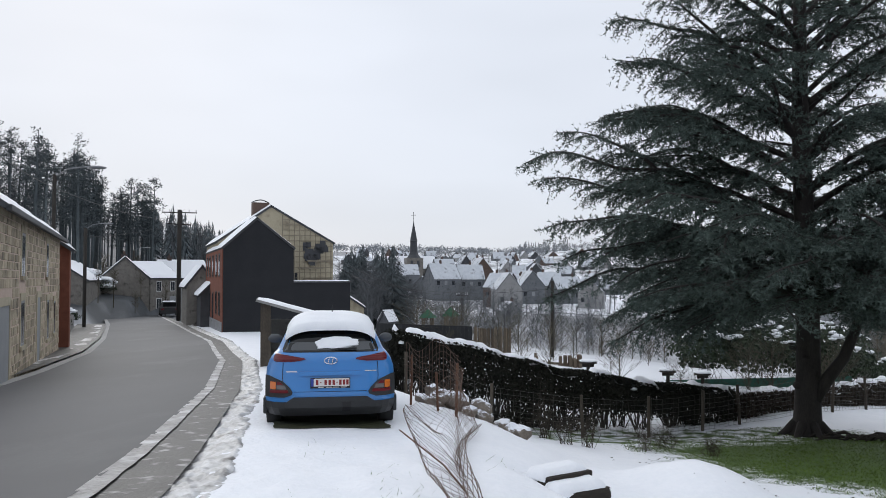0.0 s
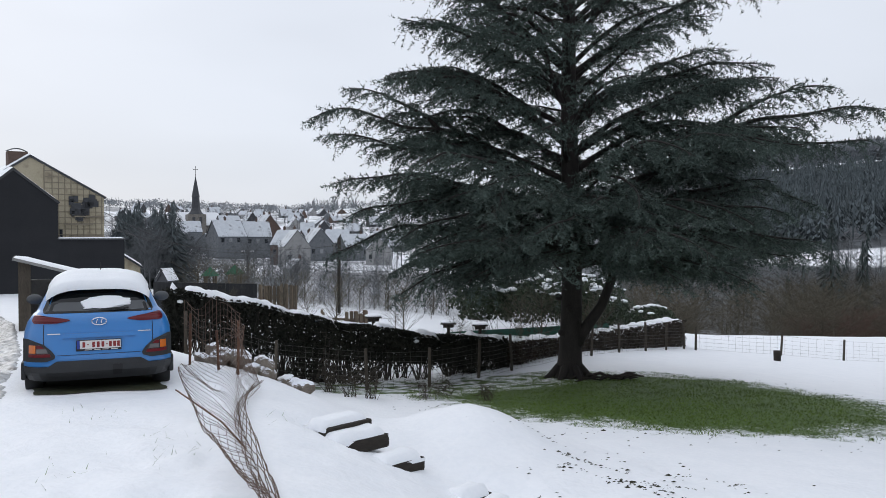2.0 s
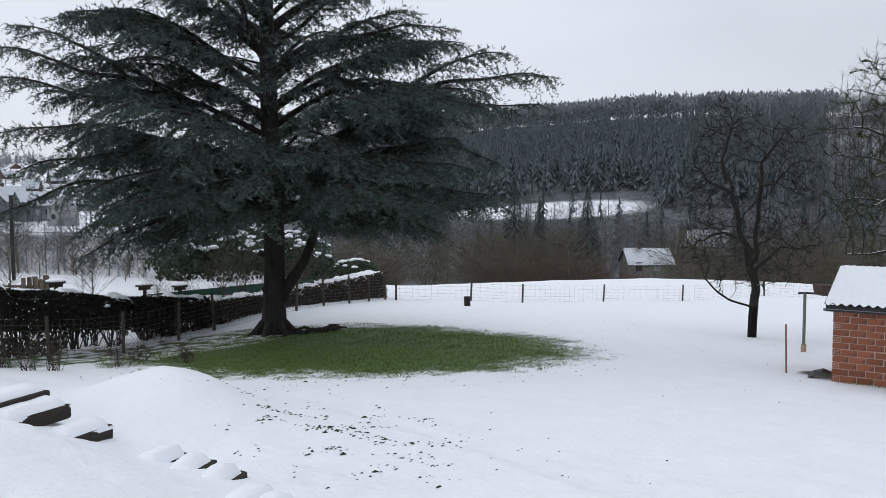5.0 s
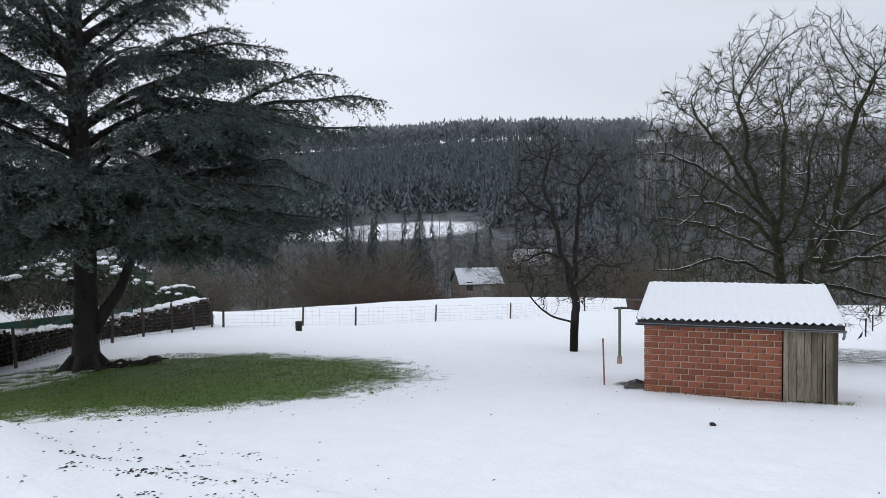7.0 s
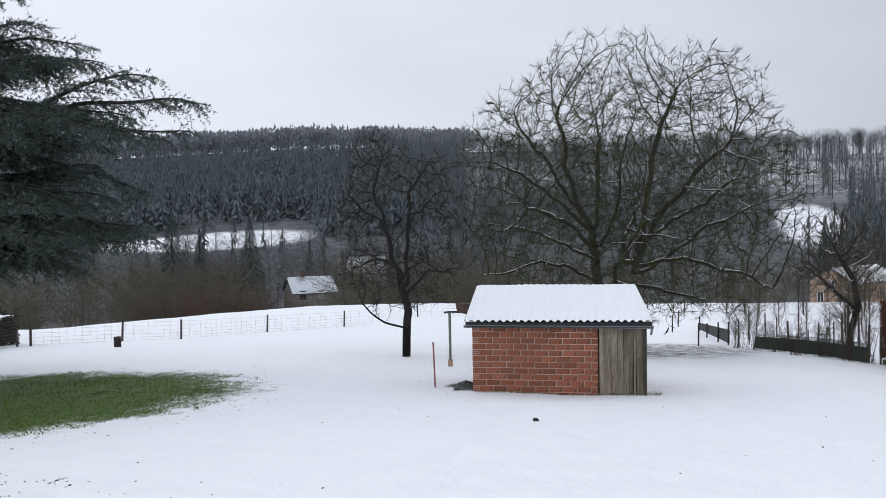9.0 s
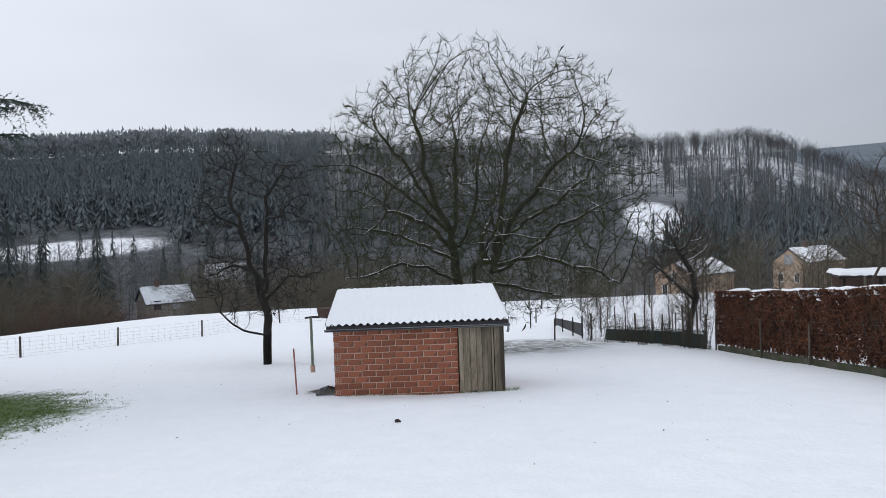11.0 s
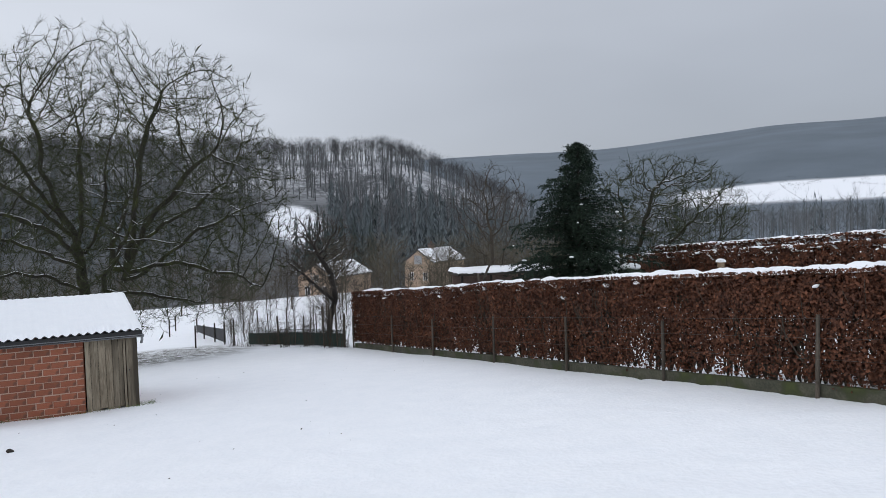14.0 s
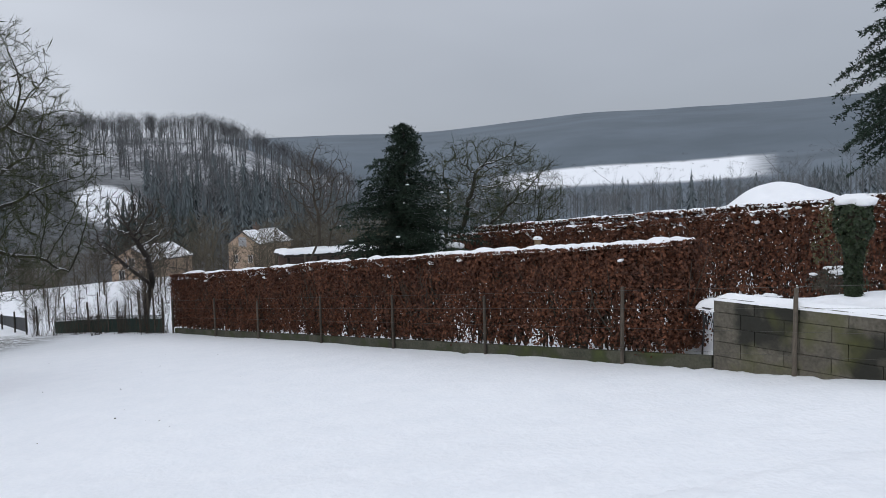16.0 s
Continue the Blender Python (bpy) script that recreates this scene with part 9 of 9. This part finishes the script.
def needled_conifer(name, az, r, h, w, seed, label, mat, z, low=0.03, shape=0.6, branches=170, hang=0.12, clumps=0):
    """A conifer near by: drooping branches with side shoots, all set with needles."""
    rnd, gen = random.Random(seed), np.random.default_rng(seed)
    x, y = r * math.sin(radians(az)), r * math.cos(radians(az))
    tr = empty(name, x, y, z, 0, label, "tree")
    wood_t, sa, sb, ends = Tubes(), [], [], []
    wood_t.tube([(0, 0, -0.5), (0, 0, h * 0.5), (0.03, 0, h)], [0.02 * h, 0.012 * h, 0.008], 7, False)
    for k in range(branches):
        u = low + (1 - low) * (k + rnd.random()) / branches
        g = rnd.uniform(0, 6.283)
        reach = (w * (1 - u) ** shape + 0.12) * rnd.uniform(0.6, 1.08) * (1 + 0.3 * noise.noise(Vector((math.cos(g) * 1.5, math.sin(g) * 1.5, u * 4 + seed))))
        d = Vector((math.cos(g), math.sin(g), 0))
        sd = Vector((-d.y, d.x, 0))
        n = max(3, int(reach / 0.2))
        rise = rnd.uniform(-0.05, 0.35) + 0.6 * u ** 3
        q = Vector((0, 0, h * u))
        line = [q]
        for i in range(n):
            v = (i + 0.5) / n
            q = q + (d + sd * rnd.uniform(-0.12, 0.12) + Vector((0, 0, rise - hang * 5 * v + 0.5 * max(0, v - 0.75)))).normalized() * reach / n
            line.append(q)
        wood_t.tube([line[0], line[n // 2], line[-1]], [0.008 + 0.008 * reach, 0.008, 0.003], 3, False)
        ends.append(line[-1])
        for i in range(n):
            v = (i + 1) / n
            sa.append(tuple(line[i]))
            sb.append(tuple(line[i + 1]))
            for side in (-1, 1):
                for rep in range(2):
                    c = line[i].lerp(line[i + 1], rnd.random())
                    e = (d * rnd.uniform(0.4, 1.0) + sd * side * rnd.uniform(0.4, 1.0) + Vector((0, 0, rnd.uniform(-0.9, 0.1) - hang))).normalized()
                    ln = rnd.uniform(0.14, 0.42) * (1.15 - 0.6 * v) * (0.6 + 0.25 * w)
                    sa.append(tuple(c))
                    sb.append(tuple(c + e * ln))
    part("trunk", wood_t.mesh("trunk", BARK_DARK), None, tr)
    part("foliage", tri_mesh("foliage", needle_corners(gen, sa, sb, 32, (0.05, 0.12), (0.012, 0.022)), mat), None, tr)["kind"] = "stuff"
    if clumps:
        bm = bmesh.new()
        for k in range(clumps):
            c = rnd.choice(ends)
            if c.z > h * 0.8:
                continue
            sc = rnd.uniform(0.03, 0.085)
            bmesh.ops.create_icosphere(bm, subdivisions=2, radius=1, matrix=Matrix.LocRotScale(c * 0.93 + Vector((0, 0, c.z * 0.07 + 0.05)), Euler((0, 0, rnd.uniform(0, 6))), (sc * 1.4, sc, sc * 0.5)))
        for f in bm.faces:
            f.smooth = True
        part("snow_clumps", bm, SNOW_SOFT, tr)["kind"] = "stuff"
    return tr


VALLEY_FIR = material("valley_spruce_needles", (0.046, 0.060, 0.058), (0.085, 0.105, 0.102), 1.5, 0.85, 0, 6, per_island=0.3, spec=0.1)
def valley_spruce(az, r, h, w, seed, label, n=1700):
    """A full spruce down in the valley, seen whole."""
    x, y = r * math.sin(radians(az)), r * math.cos(radians(az))
    z = ground_level(x, y)
    tr = empty("spruce_tree", x, y, z, 0, label, "tree")
    a, b = Tubes(), Tubes()
    a.tube([(0, 0, -0.5), (0, 0, h * 0.5), (0, 0, h)], [0.02 * h, 0.012 * h, 0.01], 6, False)
    conifer_into(b, random.Random(seed), 0, 0, 0, h, w, n, 0.02)
    part("trunk", a.mesh("trunk", BARK_DARK), None, tr)
    part("foliage", b.mesh("foliage", VALLEY_FIR), None, tr)["kind"] = "stuff"


valley_spruce(46.4, 112, 14.4, 3.3, 3, "full dark spruce in the valley")
valley_spruce(43.0, 120, 12.6, 2.2, 4, "dark spruce in the valley", 1100)
valley_spruce(41.2, 118, 15.6, 3.6, 5, "dark old conifer in the valley", 1700)
needled_conifer("fir_tree", 105.4, 29.5, 6.9, 4.7, 6, "dark green fir dotted with snow behind the beech hedge", FIR, -3.1, low=0.12, shape=1.0, branches=230, clumps=26)
needled_conifer("spruce_tree", 139.6, 22, 10.5, 2.9, 7, "tall spruce with hanging branches beside the garden", FIR, -1.2, low=0.36, shape=0.5, branches=330, hang=0.24)
valley_spruce(111.5, 95, 8.5, 2.0, 8, "small conifer beyond the gardens", 500)
wood("conifer_wood", "dark conifers before the snowy clearing on the slope", VALLEY_FIR, 41, 26, (84.6, 91.5), (140, 205), (7, 13), "conifer", n=120, spread=0.2, bare=0.04)
wood("conifer_wood", "scattered dark conifers along the valley", VALLEY_FIR, 42, 34, (33, 62), (125, 210), (5, 11), "conifer", n=110, spread=0.22, bare=0.04)



# ---- garden trees and shrubs beyond the hedge ----
colonise("orchard_tree", 33.2, 1.6, "gnarled dark bare fruit tree beyond the hedge", BARK_DARK, TWIG, lambda rnd: in_ball(rnd, 0.2, 0.3, 3.6, 1.7, 1.7, 1.9, 0.2),
         [[(0, 0, -0.3), (0.0, -0.1, 0.9), (0.1, -0.35, 1.8), (0.1, -0.2, 2.8), (0.2, 0.4, 3.8)], [(0.05, -0.3, 1.7), (0.1, 0.5, 2.4), (0.2, 1.0, 2.9)]],
         21, points=2000, step=0.2, reach=1.3, kill=0.26, tip=0.0105, power=2.15, twig_len=0.4, twigs=5, hang=0.05)


def upright_crown(w, z0, z1):
    def f(rnd):
        u = rnd.random()
        a, r = rnd.uniform(0, 6.283), w * (0.35 + 0.65 * u) * math.sqrt(rnd.random())
        return (r * math.cos(a), r * math.sin(a), z0 + (z1 - z0) * u * (1 - 0.3 * (r / w) ** 2))
    return f


colonise("bare_tree", 44.5, -7.0, "tall bare many-stemmed tree in a neighbouring garden", TWIG, TWIG, upright_crown(2.6, 1.5, 9.3),
         [[(0, 0, -0.3), (0, 0.1, 1.2), (-0.1, 0.5, 4.0)], [(0.1, 0, -0.3), (0.1, -0.3, 1.5), (0.1, -0.7, 4.2)], [(0, 0, -0.3), (-0.2, 0, 2), (0, 0, 5)]], 22, points=1800, step=0.3, reach=1.8, kill=0.36, tip=0.011, power=2.2, twig_len=0.5, z=-5.0)
colonise("bare_tree", 52.0, -2.0, "slender bare tree in the valley gardens", BARE_FAR, BARE_FAR, upright_crown(1.2, 1.5, 7.0), [[(0, 0, -0.3), (0, 0, 1.5), (0, 0, 4)]], 23, points=420, step=0.3, reach=1.8, kill=0.42, tip=0.009, power=2.2, twig_len=0.45, z=-5.8)
colonise("spreading_tree", 35.5, -12.6, "wide bare tree with low snowy limbs behind the hedges", BARK_MOSS, WALNUT_TWIG, lambda rnd: in_ball(rnd, 0.2, -1.0, 3.7, 3.0, 4.2, 3.0, 0.15),
         [[(0, 1.2, -0.3), (0, 0.9, 0.9), (0.1, 0.2, 1.6), (0.2, -0.9, 2.2), (0.3, -2.0, 3.2)], [(0, 1.0, 0.8), (0.1, 1.0, 2.0), (0.1, 0.8, 4.4)], [(0.1, 0.0, 1.6), (0.3, -1.6, 1.7), (0.5, -3.6, 2.4)], [(0.1, 0.5, 1.2), (0.2, 0.0, 3.0), (0.1, -0.6, 5.0)]], 25, points=5200, step=0.22, reach=1.5, kill=0.30, tip=0.0095, power=2.15, twig_len=0.5, twigs=6, z=-2.9, hang=0.03, join=1)
colonise("bare_tree", 66.0, -38.0, "lone rounded bare tree on the slope", BARE_FAR, BARE_FAR, lambda rnd: in_ball(rnd, 0, 0, 3.8, 2.2, 2.6, 2.0, 0.2), [[(0, 0, -0.5), (0, 0, 1.6), (0, 0.1, 2.8)]], 26, points=500, step=0.3, reach=1.6, kill=0.42, tip=0.012, power=2.2, twig_len=0.45, z=-4.6)
# sawn and bent stem by the shelter
bs = empty("bent_stem", 38.5, -5.6, -4.0, 0, "thin pale pruned stem curving upwards", "tree")
part("stem", pipe([(0, 0, 0), (0, 0, 1.6), (0.05, -0.1, 2.2), (0.1, -0.45, 2.9), (0.1, -0.7, 3.1)], 0.055, 6).mesh("stem", POST, True), None, bs)
part("stub", pipe([(0, 0.05, 0), (0, 0.2, 2.4)], 0.05, 6).mesh("stub", POST, True), None, bs)


def shrub(name, x, y, h, w, seed, label, mat, leaf, n, snow=0.0, z=None, stems=14, core=None):
    rnd = random.Random(seed)
    z = sheet_level(x, y) if z is None else z
    s = empty(name, x, y, z, 0, label, "shrub")
    a, b = Tubes(), Tubes()
    for k in range(stems):
        g = rnd.uniform(0, 6.283)
        e = Vector((math.cos(g) * w * rnd.uniform(0.3, 1), math.sin(g) * w * rnd.uniform(0.3, 1), h * rnd.uniform(0.6, 1.05)))
        m = e * 0.5 + Vector((rnd.gauss(0, 0.05), rnd.gauss(0, 0.05), h * 0.1))
        o = Vector((rnd.gauss(0, 0.25) * w, rnd.gauss(0, 0.25) * w, -0.1))
        e *= rnd.uniform(0.45, 1.0)
        m = o.lerp(e, 0.5) + Vector((rnd.gauss(0, 0.09), rnd.gauss(0, 0.09), h * 0.06))
        b.tube([o, m, e], [0.007, 0.005, 0.002], 3, False)
        for j in range(6):
            p = m.lerp(e, rnd.random())
            b.tube([p, p + Vector((rnd.gauss(0, 0.14), rnd.gauss(0, 0.14), rnd.uniform(-0.04, 0.16)))], [0.0035, 0.0015], 3, False)
    for k in range(n):
        g, q = rnd.uniform(0, 6.283), rnd.uniform(-0.2, 1)
        r = math.sqrt(max(0, 1 - q * q)) * w * rnd.uniform(0.75, 1.05) * (1 + 0.2 * noise.noise(Vector((g * 2, q * 3, seed))))
        c = Vector((r * math.cos(g), r * math.sin(g), h * 0.45 + q * h * 0.55))
        leaf_shell(rnd, a, c, leaf * rnd.uniform(0.6, 1.3), aim=(math.cos(g), math.sin(g), q))
    part("stem_growth", b.mesh("stem_growth", TWIG), None, s)["kind"] = "stuff"
    if n:
        part("foliage", a.mesh("foliage", mat), None, s)["kind"] = "stuff"
    if snow:
        for k in range(int(5 + 14 * w)):
            bm = bmesh.new()
            bmesh.ops.create_icosphere(bm, subdivisions=2, radius=1)
            g, q = rnd.uniform(0, 6.283), rnd.uniform(0.0, 0.85)
            sx = snow * rnd.uniform(0.6, 1.5)
            for v in bm.verts:
                v.co = Vector((v.co.x * sx, v.co.y * sx, v.co.z * sx * 0.42)) * (1 + 0.35 * noise.noise(v.co * 2 + Vector((k, 0, 0))))
            for f in bm.faces:
                f.smooth = True
            cl = part("snow_clump", bm, SNOW_SOFT, s)
            cl.location = (w * q * math.cos(g), w * q * math.sin(g), h * (0.45 + 0.56 * math.sqrt(1 - q * q)))
    return s


EVERGREEN = material("evergreen_leaf", (0.012, 0.022, 0.010), (0.04, 0.06, 0.028), 0.3, 0.6, 0, 8, per_island=0.4)
shrub("evergreen_shrub", 37.0, -3.4, 1.5, 0.95, 1, "dark evergreen shrub loaded with snow", EVERGREEN, 0.14, 1500, 0.22, z=-3.9)
shrub("evergreen_shrub", 27.0, -9.2, 1.3, 0.8, 2, "dark evergreen shrub loaded with snow", EVERGREEN, 0.12, 1300, 0.22, z=-1.9)
# saplings and twigs along the green mesh fence
for k in range(12):
    u = k / 11
    shrub("bare_sapling", 35.2 - 6.2 * u + 0.3 * math.sin(k * 5), 5.4 - 4.6 * u + 0.4 * math.cos(k * 3), 1.5 + 0.7 * math.sin(k * 2.1) ** 2, 0.55, 140 + k, "thin bare sapling growing along the mesh fence", TWIG, 0.05, 0, stems=26)
# bare brown bushes by the fence
for k, (x, y, h, w) in enumerate([(3.0, 16.6, 0.95, 0.4), (2.6, 17.0, 0.8, 0.3), (4.2, 16.8, 0.75, 0.45), (4.8, 17.4, 0.6, 0.35), (2.3, 18.3, 1.5, 0.3), (5.6, 16.7, 0.45, 0.2)]):
    shrub("bare_bush", x, y, h, w, 40 + k, "thin brown bare bush in the snow", TWIG, 0.05, 0, stems=22)
# snowy evergreen bushes beyond the clipped hedge, below the cedar
for k, (x, y, h, w) in enumerate([(11.5, 28.5, 2.3, 1.5), (13.6, 29.5, 2.4, 1.5), (15.4, 31.5, 2.0, 1.4), (9.6, 28.9, 2.2, 1.0), (17.0, 33.5, 1.8, 1.2), (21.0, 36.5, 1.6, 1.3), (12.4, 31.5, 2.8, 1.7), (14.6, 34.0, 2.9, 1.8), (10.6, 32.0, 2.6, 1.5), (17.5, 37.0, 2.8, 1.8), (20.0, 40.5, 2.7, 1.8)]):
    shrub("evergreen_shrub", x, y, h, w, 60 + k, "dark evergreen bush with clumps of snow behind the hedge", EVERGREEN, 0.16, 1500, 0.15)
# snow-laden hedge plants on the far side of the road
for k in range(9):
    y = 40 + 3.2 * k
    shrub("snowy_bush", road_left(y) - 3.3 - (k % 3) * 1.1, y, 1.2, 1.0, 80 + k, "roadside garden bush buried in snow", EVERGREEN, 0.15, 500, 0.33)
for k in range(9):
    shrub("snowy_bush", -36.8 + 0.42 * k + 0.3 * math.sin(k * 3), 74.0 + 0.65 * k, 1.5 + 0.5 * math.cos(k * 2), 1.2, 180 + k, "garden bush at the bend buried in snow", EVERGREEN, 0.16, 420, 0.40)
# clipped heather, stones and plants in the raised garden
for k, (x, y, h, w) in enumerate([(10.2, -10.0, 0.45, 0.4), (11.3, -11.2, 0.6, 0.45), (9.4, -11.6, 0.5, 0.4), (8.4, -10.6, 0.4, 0.35), (9.0, -10.2, 0.45, 0.25), (8.2, -12.5, 0.6, 0.6), (7.6, -11.4, 0.35, 0.4), (12.2, -10.4, 0.4, 0.4)]):
    shrub("garden_plant", x, y, h, w, 100 + k, "low garden plant with snow in the raised bed", EVERGREEN if k % 2 else TWIG, 0.06, 260, 0.08)
shrub("tall_garden_shrub", 10.0, -9.9, 1.5, 0.4, 120, "upright olive shrub in the raised garden", material("olive_leaf", (0.05, 0.05, 0.02), (0.11, 0.10, 0.045), 0.2, 0.7, 0), 0.06, 420, 0)

# ivy-covered post with a cap of snow
iv = empty("ivy_post", 8.95, -9.15, -0.3, 0, "garden post thickly grown with ivy under a cap of snow", "post")
rnd = random.Random(15)
t = Tubes()
for k in range(2600):
    u = rnd.random()
    r = 0.10 + 0.13 * smooth(0.45, 0.85, u)
    g = rnd.uniform(0, 6.283)
    r *= 1 + 0.25 * noise.noise(Vector((math.cos(g), math.sin(g), u * 5)))
    leaf_shell(rnd, t, (r * math.cos(g), r * math.sin(g), 1.52 * u), 0.075 * rnd.uniform(0.7, 1.3), aim=(math.cos(g), math.sin(g), 0.4))
part("ivy", t.mesh("ivy", EVERGREEN), None, iv)["kind"] = "stuff"
part("post", pipe([(0, 0, -0.3), (0, 0, 1.45)], 0.09, 8).mesh("post", POST), None, iv)
bm = bmesh.new()
bmesh.ops.create_icosphere(bm, subdivisions=3, radius=1)
for v in bm.verts:
    q = 1 + 0.25 * noise.noise(v.co * 1.8)
    v.co = Vector((v.co.x * 0.27 * q, v.co.y * 0.27 * q, 1.54 + v.co.z * 0.10 * q))
for f in bm.faces:
    f.smooth = True
part("snow_cover", bm, SNOW_SOFT, iv)

# snowy spoil heap behind the far hedge
bm = bmesh.new()
bmesh.ops.create_grid(bm, x_segments=60, y_segments=40, size=1)
for v in bm.verts:
    x, y = v.co.x, v.co.y
    r = math.hypot(x, y)
    hgt = 2.7 * max(0, 1 - r * r) ** 1.1 * (1 + 0.15 * noise.noise(Vector((x * 3, y * 3, 1))))
    v.co = Vector((x * 5.0, y * 5.0 + (1.2 * (1 - r) if r < 1 else 0), hgt - 0.5 + 0.05 * noise.noise(Vector((x * 9, y * 9, 3)))))
heap = part("snow_heap", bm, SNOW)
for f in heap.data.polygons:
    f.use_smooth = True
heap.matrix_world = pose(33.9, -30.2, -0.9, 0, 0, -40)
tagged(heap, "large smooth snow-covered heap of soil", "heap")


# roots and bark litter at the foot of the cedar
rt = empty("root_litter", 9.7, 19.25, sheet_level(9.7, 19.25), 0, "dark heap of roots and fallen bark by the cedar", "litter")
t = Tubes()
rnd = random.Random(70)
for k in range(26):
    a = rnd.uniform(-0.5, 0.5)
    p = Vector((rnd.uniform(-0.7, 0.9), rnd.uniform(-0.35, 0.35), 0.03))
    d = Vector((math.cos(a), math.sin(a), rnd.uniform(-0.1, 0.18))) * rnd.uniform(0.25, 0.7)
    t.tube([p - d * 0.5, p + Vector((0, 0, rnd.uniform(0.03, 0.1))), p + d * 0.5], [0.02, rnd.uniform(0.025, 0.05), 0.015], 5)
part("root_pieces", t.mesh("root_pieces", SLEEPER), None, rt)["kind"] = "stuff"


# bird box on a stake between the hedges
bb = empty("bird_box", 15.0, -7.1, -1.25, 20, "small tan bird box on a stake with a cap of snow", "bird box")
part("stake", pipe([(0, 0, -0.2), (0, 0, 1.60)], 0.016, 6).mesh("stake", POST), None, bb)
part("box_body", boxed(-0.05, 0.05, -0.045, 0.045, 1.58, 1.70, 0.005), material("tan_board", (0.20, 0.14, 0.085), (0.32, 0.235, 0.15), 0.2, 0.8, 0.3, 8), bb)
part("box_roof", boxed(-0.065, 0.065, -0.065, 0.06, 1.702, 1.714, 0.003), POST, bb)
part("snow_cover", snow_lump(-0.065, 0.065, -0.065, 0.06, 1.714, 0.04, 4, cell=0.015), None, bb)

# wrought-iron stand at the end of the hedge
st = empty("iron_stand", 9.72, -7.5, -0.95, 10, "small black wrought-iron garden stand under a cushion of snow", "stand")
for k in range(4):
    g = k * math.pi / 2 + 0.6
    c, q = math.cos(g), math.sin(g)
    part("leg", pipe([(0.20 * c, 0.20 * q, -0.1), (0.17 * c, 0.17 * q, 0.4), (0.19 * c, 0.19 * q, 0.72)], 0.012, 6).mesh("leg", BLACK_METAL), None, st)
    part("scroll", pipe([(0.17 * math.cos(g + 1.57 * v / 10), 0.17 * math.sin(g + 1.57 * v / 10), 0.52 + 0.1 * math.sin(v * 1.9)) for v in range(11)], 0.007, 5).mesh("scroll", BLACK_METAL), None, st)
part("top_ring", pipe([(0.21 * math.cos(v * 0.3307), 0.21 * math.sin(v * 0.3307), 0.72) for v in range(20)], 0.012, 6).mesh("top_ring", BLACK_METAL), None, st)
part("snow_cover", snow_lump(-0.2, 0.2, -0.2, 0.2, 0.72, 0.12, 8, cell=0.04), None, st)
